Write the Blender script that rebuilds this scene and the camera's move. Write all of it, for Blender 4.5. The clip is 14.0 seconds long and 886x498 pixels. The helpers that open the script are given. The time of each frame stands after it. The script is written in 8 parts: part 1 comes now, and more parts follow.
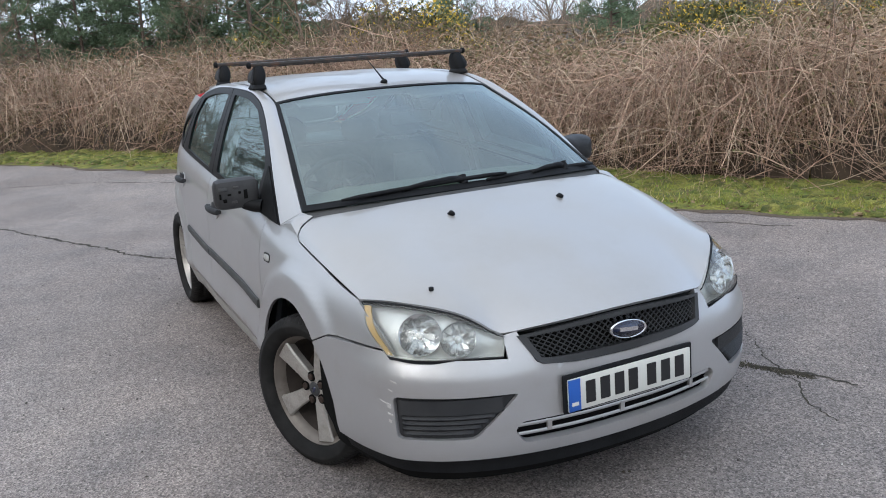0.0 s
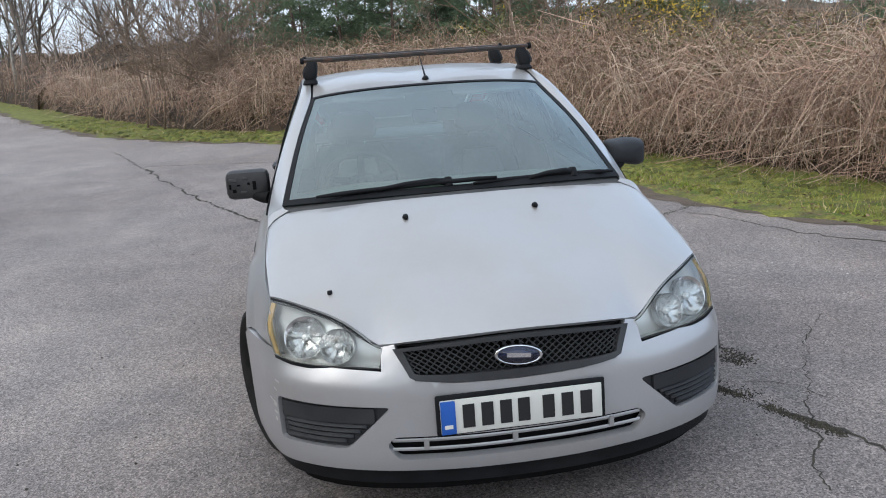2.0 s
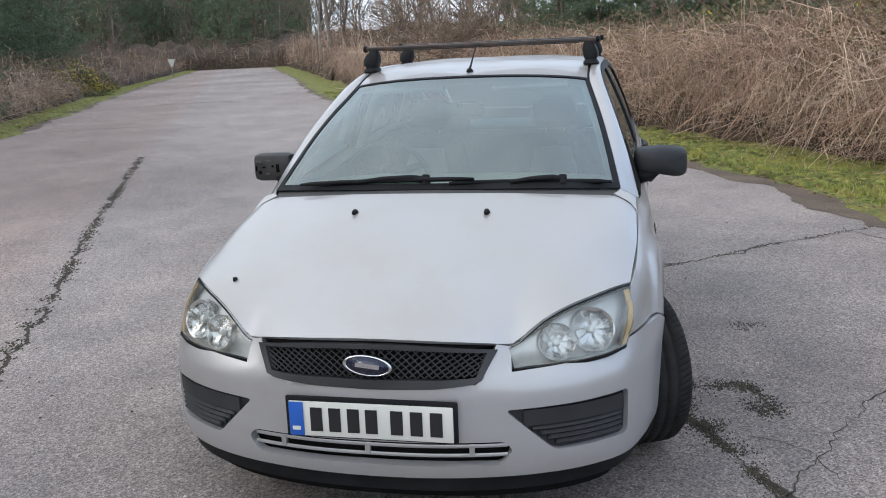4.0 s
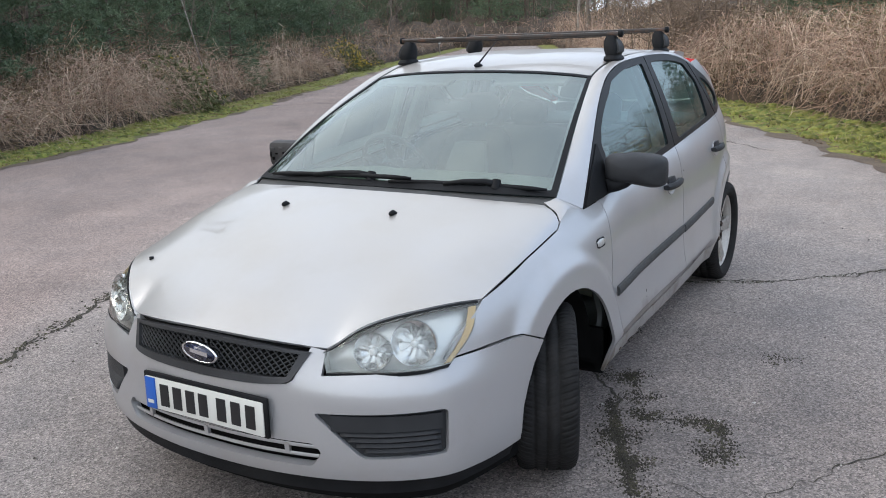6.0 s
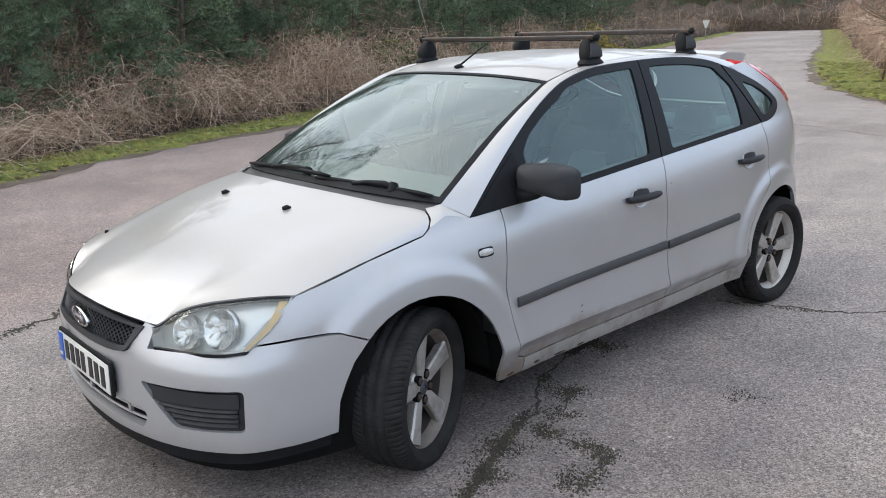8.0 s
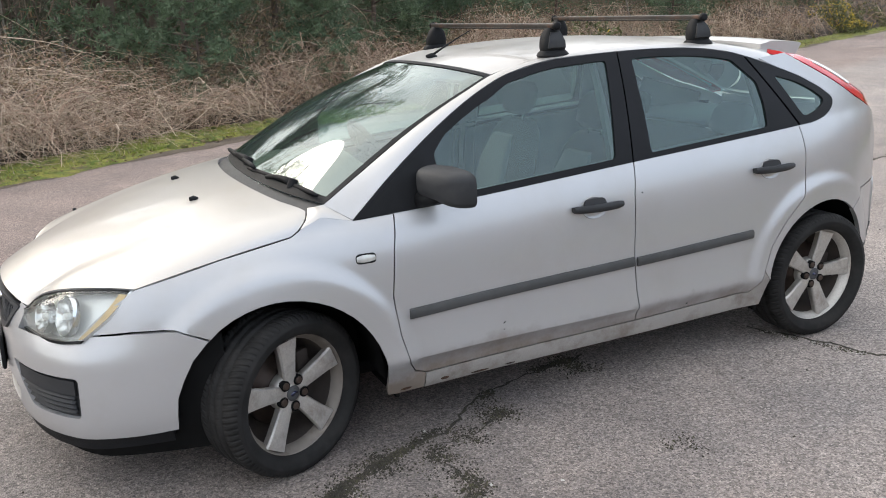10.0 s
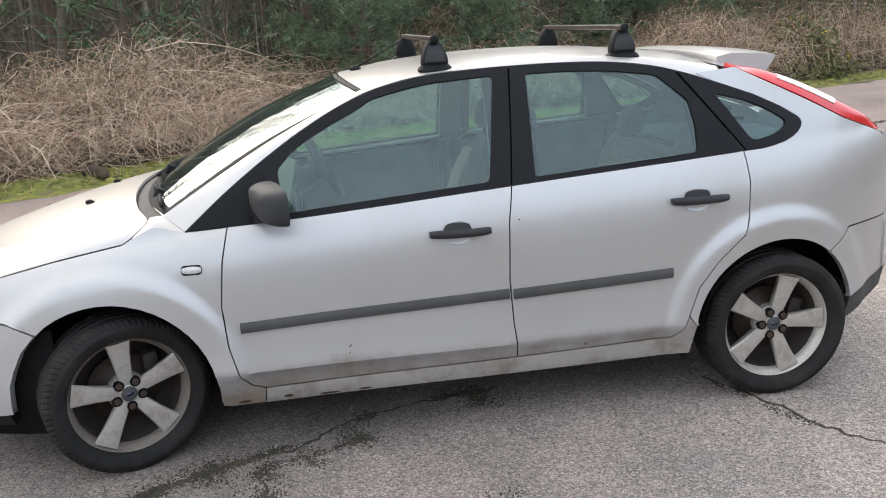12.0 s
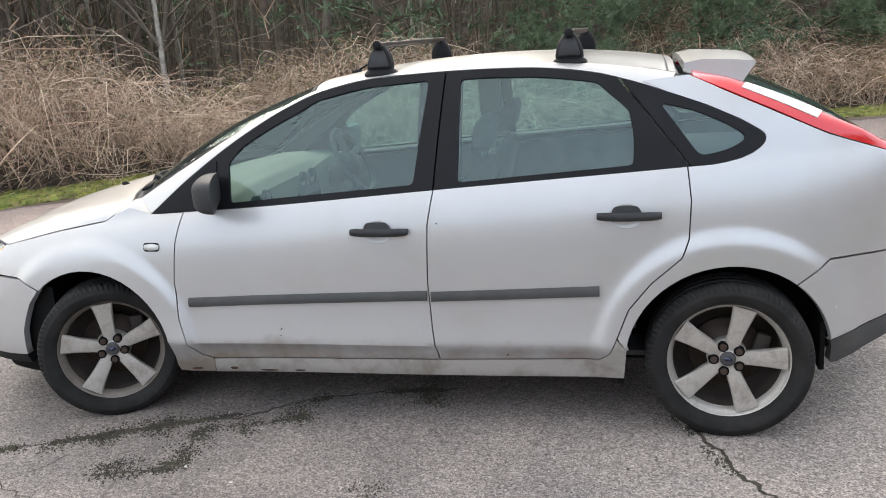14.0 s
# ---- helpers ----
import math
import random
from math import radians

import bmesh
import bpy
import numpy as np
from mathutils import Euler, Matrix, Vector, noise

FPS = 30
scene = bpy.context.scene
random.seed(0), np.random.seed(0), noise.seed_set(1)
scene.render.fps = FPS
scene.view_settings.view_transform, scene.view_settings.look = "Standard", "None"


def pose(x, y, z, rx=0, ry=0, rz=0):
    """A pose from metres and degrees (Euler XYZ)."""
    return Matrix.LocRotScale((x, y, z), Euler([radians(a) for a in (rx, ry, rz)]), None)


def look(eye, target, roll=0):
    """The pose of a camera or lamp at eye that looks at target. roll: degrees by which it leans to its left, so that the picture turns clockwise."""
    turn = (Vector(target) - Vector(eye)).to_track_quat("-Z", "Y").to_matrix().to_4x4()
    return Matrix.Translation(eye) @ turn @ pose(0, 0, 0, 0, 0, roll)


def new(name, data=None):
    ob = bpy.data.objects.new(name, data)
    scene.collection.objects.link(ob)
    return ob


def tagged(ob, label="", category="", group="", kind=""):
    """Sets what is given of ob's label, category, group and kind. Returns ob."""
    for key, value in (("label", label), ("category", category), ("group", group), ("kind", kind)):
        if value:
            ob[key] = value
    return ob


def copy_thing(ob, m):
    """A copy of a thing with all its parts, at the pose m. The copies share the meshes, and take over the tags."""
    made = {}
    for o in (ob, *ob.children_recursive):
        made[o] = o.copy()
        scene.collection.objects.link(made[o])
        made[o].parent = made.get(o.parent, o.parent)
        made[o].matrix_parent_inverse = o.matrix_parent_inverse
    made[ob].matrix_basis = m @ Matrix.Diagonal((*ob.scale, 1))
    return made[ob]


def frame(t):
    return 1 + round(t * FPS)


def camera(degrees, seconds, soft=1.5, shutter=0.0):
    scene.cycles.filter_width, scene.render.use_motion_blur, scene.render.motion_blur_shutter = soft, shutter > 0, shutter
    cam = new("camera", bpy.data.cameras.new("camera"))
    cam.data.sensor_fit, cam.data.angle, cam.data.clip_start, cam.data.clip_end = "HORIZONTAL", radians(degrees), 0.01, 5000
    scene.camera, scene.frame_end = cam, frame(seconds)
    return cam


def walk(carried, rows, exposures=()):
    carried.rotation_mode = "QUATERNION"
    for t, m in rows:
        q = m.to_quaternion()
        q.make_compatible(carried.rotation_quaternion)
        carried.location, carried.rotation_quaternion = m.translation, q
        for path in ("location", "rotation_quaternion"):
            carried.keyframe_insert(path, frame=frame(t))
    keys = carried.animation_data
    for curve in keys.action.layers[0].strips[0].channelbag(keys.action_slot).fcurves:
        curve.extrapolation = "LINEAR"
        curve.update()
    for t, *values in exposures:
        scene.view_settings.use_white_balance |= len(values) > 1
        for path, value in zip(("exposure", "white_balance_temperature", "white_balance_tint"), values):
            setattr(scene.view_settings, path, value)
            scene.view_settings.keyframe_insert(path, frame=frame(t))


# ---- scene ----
cam = camera(55.3, 14.0, soft=1.0)
PATH = [
    (0, (-1.735, -3.111, 1.629), (-0.881, -1.368, 1.146), -3.6),
    (0.5, (-1.479, -3.224, 1.621), (-0.76, -1.422, 1.136), -3.7),
    (1, (-1.161, -3.223, 1.609), (-0.582, -1.371, 1.124), -3.8),
    (1.5, (-0.86, -3.294, 1.593), (-0.438, -1.398, 1.117), -3.7),
    (2, (-0.526, -3.401, 1.608), (-0.282, -1.474, 1.132), -3.9),
    (2.2, (-0.409, -3.392, 1.589), (-0.232, -1.457, 1.116), -3.7),
    (4.3, (0.97, -3.221, 1.592), (0.464, -1.35, 1.101), -2.4),
    (4.5, (1.111, -3.199, 1.598), (0.549, -1.345, 1.101), -2.2),
    (5, (1.449, -3.099, 1.616), (0.738, -1.297, 1.118), -2.3),
    (5.5, (1.699, -2.878, 1.601), (0.844, -1.14, 1.102), -2.3),
    (6, (1.99, -2.73, 1.609), (0.995, -1.07, 1.106), -2.4),
    (6.5, (2.321, -2.589, 1.631), (1.191, -1.018, 1.127), -2.5),
    (7, (2.564, -2.339, 1.614), (1.313, -0.866, 1.098), -2.4),
    (7.5, (2.857, -2.091, 1.627), (1.492, -0.725, 1.108), -2.3),
    (8, (3.161, -1.873, 1.649), (1.696, -0.614, 1.13), -2.2),
    (8.2, (3.236, -1.766, 1.626), (1.73, -0.553, 1.115), -2.3),
    (10.3, (3.755, -0.43, 1.654), (1.964, 0.272, 1.107), -2.9),
    (10.5, (3.813, -0.274, 1.632), (1.996, 0.364, 1.094), -3.2),
    (11, (3.952, 0.106, 1.635), (2.088, 0.601, 1.105), -3.5),
    (11.5, (3.915, 0.478, 1.619), (2.021, 0.842, 1.092), -3.6),
    (12, (3.985, 0.849, 1.626), (2.069, 1.09, 1.103), -3.3),
    (12.5, (4.064, 1.233, 1.633), (2.132, 1.332, 1.126), -3.2),
    (13, (4.057, 1.571, 1.626), (2.121, 1.513, 1.128), -3.0),
    (13.5, (4.104, 1.974, 1.607), (2.182, 1.718, 1.118), -3.3),
    (14, (4.005, 2.302, 1.577), (2.118, 1.857, 1.087), -3.8),
]
walk(cam, [(t, look(eye, target, roll)) for t, eye, target, roll in PATH],
     [(0.0, 0.68, 5950, 11), (2.2, 0.63, 5950, 11), (4.5, 0.78, 6100, 12), (7.5, 1.00, 6200, 12), (11.0, 1.31, 6750, 12), (14.0, 1.47, 6750, 12)])

# ---- sky and sun: a veiled sun behind thin cloud ----
SUN_AZ, SUN_EL = radians(240), radians(29)   # clockwise from +y, above the horizon
world = bpy.data.worlds.new("sky")
scene.world = world
world.use_nodes = True
wn, wl = world.node_tree.nodes, world.node_tree.links
wn.clear()
w_out = wn.new("ShaderNodeOutputWorld")
w_bg = wn.new("ShaderNodeBackground")
w_sky = wn.new("ShaderNodeTexSky")
w_sky.sky_type, w_sky.sun_disc = "NISHITA", False
w_sky.sun_elevation, w_sky.sun_rotation = SUN_EL, SUN_AZ
w_sky.air_density, w_sky.dust_density, w_sky.ozone_density = 1.2, 1.5, 1.5
w_co = wn.new("ShaderNodeTexCoord")
w_map = wn.new("ShaderNodeMapping")
w_map.inputs["Scale"].default_value = (1.0, 1.0, 2.6)
w_noise = wn.new("ShaderNodeTexNoise")
w_noise.inputs["Scale"].default_value, w_noise.inputs["Detail"].default_value = 2.2, 5.0
w_ramp = wn.new("ShaderNodeValToRGB")
w_ramp.color_ramp.elements[0].position, w_ramp.color_ramp.elements[0].color = 0.32, (0.66, 0.66, 0.66, 1)
w_ramp.color_ramp.elements[1].position, w_ramp.color_ramp.elements[1].color = 0.66, (0.94, 0.94, 0.94, 1)
w_mix = wn.new("ShaderNodeMixRGB")
# thin cloud, brighter and warmer the nearer the veiled sun
w_dot = wn.new("ShaderNodeVectorMath")
w_dot.operation = "DOT_PRODUCT"
w_dot.inputs[1].default_value = (math.sin(SUN_AZ) * math.cos(SUN_EL), math.cos(SUN_AZ) * math.cos(SUN_EL), math.sin(SUN_EL))
w_near = wn.new("ShaderNodeMapRange")
w_near.interpolation_type = "SMOOTHSTEP"
w_near.inputs["From Min"].default_value, w_near.inputs["From Max"].default_value = -0.6, 1.0
w_cloud = wn.new("ShaderNodeMixRGB")
w_cloud.inputs["Color1"].default_value, w_cloud.inputs["Color2"].default_value = (4.35, 5.0, 5.9, 1), (7.0, 7.0, 6.75, 1)
wl.new(w_co.outputs["Generated"], w_dot.inputs[0])
wl.new(w_dot.outputs["Value"], w_near.inputs["Value"])
wl.new(w_near.outputs["Result"], w_cloud.inputs["Fac"])
wl.new(w_cloud.outputs["Color"], w_mix.inputs["Color2"])
w_bg.inputs["Strength"].default_value = 0.146
wl.new(w_co.outputs["Generated"], w_map.inputs["Vector"])
wl.new(w_map.outputs["Vector"], w_noise.inputs["Vector"])
wl.new(w_noise.outputs["Fac"], w_ramp.inputs["Fac"])
wl.new(w_ramp.outputs["Color"], w_mix.inputs["Fac"])
wl.new(w_sky.outputs["Color"], w_mix.inputs["Color1"])
wl.new(w_mix.outputs["Color"], w_bg.inputs["Color"])
wl.new(w_bg.outputs["Background"], w_out.inputs["Surface"])
sun = new("sun", bpy.data.lights.new("sun", "SUN"))
sun.data.energy, sun.data.angle, sun.data.color = 1.30, radians(40), (1.0, 0.93, 0.82)
sun.matrix_world = look((0, 0, 0), (-math.sin(SUN_AZ) * math.cos(SUN_EL), -math.cos(SUN_AZ) * math.cos(SUN_EL), -math.sin(SUN_EL)))

# ---- materials ----
def material(name, colour, rough=0.5, metal=0.0, vary=0.0, scale=8.0, bump=0.0, bump_scale=60.0, coat=0.0, spec=0.5, second=None,
             island=0.0, fine=0.0, fine_scale=250.0, dirt=None, dirt_amount=0.0, dirt_scale=3.0, splash=None, dust=None):
    """A principled surface whose colour wanders between colour and second at one scale, with fine grain, dirt patches and relief."""
    mat = bpy.data.materials.new(name)
    mat.use_nodes = True
    n, l = mat.node_tree.nodes, mat.node_tree.links
    p = n["Principled BSDF"]
    p.inputs["Roughness"].default_value, p.inputs["Metallic"].default_value = rough, metal
    p.inputs["Specular IOR Level"].default_value, p.inputs["Coat Weight"].default_value = spec, coat
    p.inputs["Coat Roughness"].default_value = 0.03
    co = n.new("ShaderNodeTexCoord")
    rgb = lambda c: (*c, 1)
    base = n.new("ShaderNodeMixRGB")
    base.inputs["Color1"].default_value = rgb(colour)
    base.inputs["Color2"].default_value = rgb(second or [min(1, c * (1 + vary)) for c in colour])
    tex = n.new("ShaderNodeTexNoise")
    tex.inputs["Scale"].default_value, tex.inputs["Detail"].default_value = scale, 6.0
    ramp = n.new("ShaderNodeValToRGB")
    ramp.color_ramp.elements[0].position, ramp.color_ramp.elements[1].position = 0.35, 0.65
    l.new(co.outputs["Object"], tex.inputs["Vector"])
    l.new(tex.outputs["Fac"], ramp.inputs["Fac"])
    l.new(ramp.outputs["Color"], base.inputs["Fac"])
    out = base.outputs["Color"]
    if fine:
        grain = n.new("ShaderNodeTexNoise")
        grain.inputs["Scale"].default_value, grain.inputs["Detail"].default_value = fine_scale, 2.0
        l.new(co.outputs["Object"], grain.inputs["Vector"])
        g_ramp = n.new("ShaderNodeValToRGB")
        g_ramp.color_ramp.elements[0].position, g_ramp.color_ramp.elements[1].position = 0.3, 0.7
        g_ramp.color_ramp.elements[0].color = rgb([1 - fine] * 3)
        g_ramp.color_ramp.elements[1].color = rgb([1 + fine] * 3)
        l.new(grain.outputs["Fac"], g_ramp.inputs["Fac"])
        mul = n.new("ShaderNodeMixRGB")
        mul.blend_type, mul.inputs["Fac"].default_value = "MULTIPLY", 1.0
        l.new(out, mul.inputs["Color1"])
        l.new(g_ramp.outputs["Color"], mul.inputs["Color2"])
        out = mul.outputs["Color"]
    if island:
        geo = n.new("ShaderNodeNewGeometry")
        hsv = n.new("ShaderNodeHueSaturation")
        span = n.new("ShaderNodeMapRange")
        span.inputs["To Min"].default_value, span.inputs["To Max"].default_value = 1 - island, 1 + island
        l.new(geo.outputs["Random Per Island"], span.inputs["Value"])
        l.new(span.outputs["Result"], hsv.inputs["Value"])
        l.new(out, hsv.inputs["Color"])
        out = hsv.outputs["Color"]
    if dirt:
        spots = n.new("ShaderNodeTexNoise")
        spots.inputs["Scale"].default_value, spots.inputs["Detail"].default_value = dirt_scale, 8.0
        spots.inputs["Roughness"].default_value = 0.65
        l.new(co.outputs["Object"], spots.inputs["Vector"])
        d_ramp = n.new("ShaderNodeValToRGB")
        d_ramp.color_ramp.elements[0].position, d_ramp.color_ramp.elements[1].position = 0.5, 0.72
        d_ramp.color_ramp.elements[1].color = rgb([dirt_amount] * 3)
        l.new(spots.outputs["Fac"], d_ramp.inputs["Fac"])
        soil = n.new("ShaderNodeMixRGB")
        soil.inputs["Color2"].default_value = rgb(dirt)
        l.new(d_ramp.outputs["Color"], soil.inputs["Fac"])
        l.new(out, soil.inputs["Color1"])
        out = soil.outputs["Color"]
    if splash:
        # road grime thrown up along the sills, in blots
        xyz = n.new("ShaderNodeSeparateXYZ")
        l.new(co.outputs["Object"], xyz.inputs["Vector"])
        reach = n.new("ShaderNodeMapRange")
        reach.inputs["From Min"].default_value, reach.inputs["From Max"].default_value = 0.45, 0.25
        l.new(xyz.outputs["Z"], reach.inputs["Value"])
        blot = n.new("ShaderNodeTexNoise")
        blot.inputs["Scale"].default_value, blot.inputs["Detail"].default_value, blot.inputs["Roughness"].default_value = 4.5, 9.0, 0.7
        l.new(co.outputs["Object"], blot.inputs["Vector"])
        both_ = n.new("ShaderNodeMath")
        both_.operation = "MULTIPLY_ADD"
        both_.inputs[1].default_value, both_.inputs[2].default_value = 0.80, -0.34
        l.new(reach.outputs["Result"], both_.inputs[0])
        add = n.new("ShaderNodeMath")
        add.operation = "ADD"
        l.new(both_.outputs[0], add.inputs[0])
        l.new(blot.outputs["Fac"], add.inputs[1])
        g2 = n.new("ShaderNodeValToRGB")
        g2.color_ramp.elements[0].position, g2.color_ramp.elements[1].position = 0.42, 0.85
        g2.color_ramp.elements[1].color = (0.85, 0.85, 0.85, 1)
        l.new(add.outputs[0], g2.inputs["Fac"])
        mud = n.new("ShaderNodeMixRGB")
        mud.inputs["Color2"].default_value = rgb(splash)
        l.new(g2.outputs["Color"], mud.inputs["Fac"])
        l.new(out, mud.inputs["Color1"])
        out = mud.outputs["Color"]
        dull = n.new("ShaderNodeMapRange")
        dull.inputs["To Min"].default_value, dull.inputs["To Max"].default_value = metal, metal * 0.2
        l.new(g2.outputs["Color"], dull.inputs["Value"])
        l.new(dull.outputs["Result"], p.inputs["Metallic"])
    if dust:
        # beige on upward faces: a little dust, mostly warm sky glow painted in
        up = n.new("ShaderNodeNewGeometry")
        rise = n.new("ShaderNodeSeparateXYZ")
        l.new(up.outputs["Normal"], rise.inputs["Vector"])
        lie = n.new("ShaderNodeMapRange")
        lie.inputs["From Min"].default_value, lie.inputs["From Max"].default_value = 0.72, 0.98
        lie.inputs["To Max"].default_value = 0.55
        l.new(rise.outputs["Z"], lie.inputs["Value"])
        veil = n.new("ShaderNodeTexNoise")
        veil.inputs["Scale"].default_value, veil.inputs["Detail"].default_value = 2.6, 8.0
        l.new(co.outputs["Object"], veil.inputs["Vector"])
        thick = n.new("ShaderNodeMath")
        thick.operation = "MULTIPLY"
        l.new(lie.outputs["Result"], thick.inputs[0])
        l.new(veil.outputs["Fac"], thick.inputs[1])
        tint_tops = n.new("ShaderNodeMixRGB")
        tint_tops.inputs["Color2"].default_value = rgb(dust)
        l.new(thick.outputs[0], tint_tops.inputs["Fac"])
        l.new(out, tint_tops.inputs["Color1"])
        out = tint_tops.outputs["Color"]
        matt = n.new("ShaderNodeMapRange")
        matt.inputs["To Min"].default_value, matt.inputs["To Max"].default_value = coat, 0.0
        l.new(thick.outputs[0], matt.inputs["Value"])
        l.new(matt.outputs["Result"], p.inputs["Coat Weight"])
    l.new(out, p.inputs["Base Color"])
    if bump:
        relief = n.new("ShaderNodeTexNoise")
        relief.inputs["Scale"].default_value, relief.inputs["Detail"].default_value = bump_scale, 4.0
        l.new(co.outputs["Object"], relief.inputs["Vector"])
        b = n.new("ShaderNodeBump")
        b.inputs["Strength"].default_value, b.inputs["Distance"].default_value = bump, 0.01
        l.new(relief.outputs["Fac"], b.inputs["Height"])
        l.new(b.outputs["Normal"], p.inputs["Normal"])
    return mat


def tyre_material():
    """Dusty black rubber with fine sipes cut across the shoulders."""
    mat = material("tyre_rubber", (0.014, 0.0137, 0.0135), rough=0.85, spec=0.2, vary=0.6, scale=12, dirt=(0.050, 0.045, 0.040), dirt_amount=0.22, dirt_scale=6)
    n, l = mat.node_tree.nodes, mat.node_tree.links
    co = n.new("ShaderNodeTexCoord")
    xyz = n.new("ShaderNodeSeparateXYZ")
    l.new(co.outputs["Object"], xyz.inputs["Vector"])

    def maths(op, a, b=None, c=None):
        m = n.new("ShaderNodeMath")
        m.operation = op
        for i, v in enumerate((a, b, c)):
            if v is None:
                continue
            if isinstance(v, (int, float)):
                m.inputs[i].default_value = v
            else:
                l.new(v, m.inputs[i])
        return m.outputs[0]
    angle = maths("ARCTAN2", xyz.outputs["Z"], xyz.outputs["Y"])
    across = maths("ABSOLUTE", xyz.outputs["X"])
    wave = maths("SINE", maths("MULTIPLY_ADD", across, 90.0, maths("MULTIPLY", angle, 84.0)))
    cut = maths("SMOOTH_MIN", maths("MULTIPLY", wave, 3.0), 0.6, 0.4)
    reach = maths("SQRT", maths("ADD", maths("MULTIPLY", xyz.outputs["Y"], xyz.outputs["Y"]), maths("MULTIPLY", xyz.outputs["Z"], xyz.outputs["Z"])))
    on_tread = maths("GREATER_THAN", reach, 0.288)
    b = n.new("ShaderNodeBump")
    b.inputs["Strength"].default_value, b.inputs["Distance"].default_value = 0.8, 0.0016
    shoulder = maths("GREATER_THAN", across, 0.052)
    l.new(maths("MULTIPLY", maths("MULTIPLY", cut, on_tread), maths("MULTIPLY_ADD", shoulder, 0.75, 0.25)), b.inputs["Height"])
    l.new(b.outputs["Normal"], n["Principled BSDF"].inputs["Normal"])
    return mat


def glass_material(name, tint, rough=0.0, ior=1.5, film=0.06, haze=(0.36, 0.56, 0.57), sheen=(1.0, 1.0, 1.0)):
    """A thin pane: tinted straight-through light, a diffuse film of dust and painted-in sky haze, and the gloss of its
    two faces.
    """
    mat = bpy.data.materials.new(name)
    mat.use_nodes = True
    n, l = mat.node_tree.nodes, mat.node_tree.links
    n.remove(n["Principled BSDF"])
    clear = n.new("ShaderNodeBsdfTransparent")
    clear.inputs["Color"].default_value = (*tint, 1)
    gloss = n.new("ShaderNodeBsdfGlossy")
    gloss.inputs["Roughness"].default_value = rough
    gloss.inputs["Color"].default_value = (*sheen, 1)
    fres = n.new("ShaderNodeFresnel")
    fres.inputs["IOR"].default_value = ior
    mix = n.new("ShaderNodeMixShader")
    l.new(fres.outputs["Fac"], mix.inputs["Fac"])
    # pale diffuse film: dust, and the haze of reflected sky put in as colour
    dust = n.new("ShaderNodeBsdfDiffuse")
    dust.inputs["Color"].default_value = (*haze, 1)
    spots = n.new("ShaderNodeTexNoise")
    spots.inputs["Scale"].default_value, spots.inputs["Detail"].default_value = 3.5, 6.0
    co = n.new("ShaderNodeTexCoord")
    l.new(co.outputs["Object"], spots.inputs["Vector"])
    amount = n.new("ShaderNodeMapRange")
    amount.inputs["From Min"].default_value, amount.inputs["From Max"].default_value = 0.3, 0.7
    amount.inputs["To Min"].default_value, amount.inputs["To Max"].default_value = film * 0.7, film * 1.4
    l.new(spots.outputs["Fac"], amount.inputs["Value"])
    dusty = n.new("ShaderNodeMixShader")
    l.new(amount.outputs["Result"], dusty.inputs["Fac"])
    l.new(clear.outputs["BSDF"], dusty.inputs[1])
    l.new(dust.outputs["BSDF"], dusty.inputs[2])
    l.new(dusty.outputs["Shader"], mix.inputs[1])
    l.new(gloss.outputs["BSDF"], mix.inputs[2])
    l.new(mix.outputs["Shader"], n["Material Output"].inputs["Surface"])
    return mat


# its last colour tints the tops with dust and painted-in sky glow
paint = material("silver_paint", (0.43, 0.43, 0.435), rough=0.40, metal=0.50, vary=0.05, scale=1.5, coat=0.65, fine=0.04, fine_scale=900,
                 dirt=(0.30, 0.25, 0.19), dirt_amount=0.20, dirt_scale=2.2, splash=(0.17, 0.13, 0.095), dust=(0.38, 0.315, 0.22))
clean_paint = material("front_silver_paint", (0.43, 0.43, 0.435), rough=0.40, metal=0.50, vary=0.05, scale=1.5, coat=0.65, fine=0.04, fine_scale=900,
                       dirt=(0.30, 0.25, 0.19), dirt_amount=0.22, dirt_scale=2.6)
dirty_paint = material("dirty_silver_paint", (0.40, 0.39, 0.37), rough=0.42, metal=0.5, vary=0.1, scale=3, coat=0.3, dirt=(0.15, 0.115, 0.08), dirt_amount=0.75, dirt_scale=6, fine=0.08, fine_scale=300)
black_plastic = material("black_plastic", (0.008, 0.0085, 0.0095), rough=0.6, spec=0.14, vary=0.5, scale=9, bump=0.12, bump_scale=400, dirt=(0.03, 0.029, 0.026), dirt_amount=0.2)
grey_plastic = material("weathered_plastic", (0.026, 0.027, 0.029), rough=0.55, spec=0.22, vary=0.35, scale=6, bump=0.12, bump_scale=400, dirt=(0.09, 0.085, 0.08), dirt_amount=0.25)
faded_plastic = material("faded_plastic", (0.052, 0.053, 0.053), rough=0.6, spec=0.25, vary=0.3, scale=7, bump=0.12, bump_scale=400, dirt=(0.11, 0.10, 0.09), dirt_amount=0.35, dirt_scale=5)
window_trim = material("window_trim", (0.006, 0.006, 0.007), rough=0.4, spec=0.16, vary=0.4, scale=5)
rubber = tyre_material()
# near black; besides the underside it serves sheets that stand in for shade
dark = material("underbody", (0.006, 0.006, 0.006), rough=0.95, vary=0.5, spec=0.1)
alloy = material("alloy", (0.44, 0.42, 0.39), rough=0.45, metal=0.5, vary=0.15, scale=10, dirt=(0.15, 0.11, 0.08), dirt_amount=0.6, dirt_scale=11, fine=0.08, fine_scale=160)
dull_alloy = material("dusty_rim_lip", (0.17, 0.15, 0.13), rough=0.5, metal=0.4, vary=0.3, scale=12, dirt=(0.07, 0.05, 0.038), dirt_amount=0.7, dirt_scale=9)
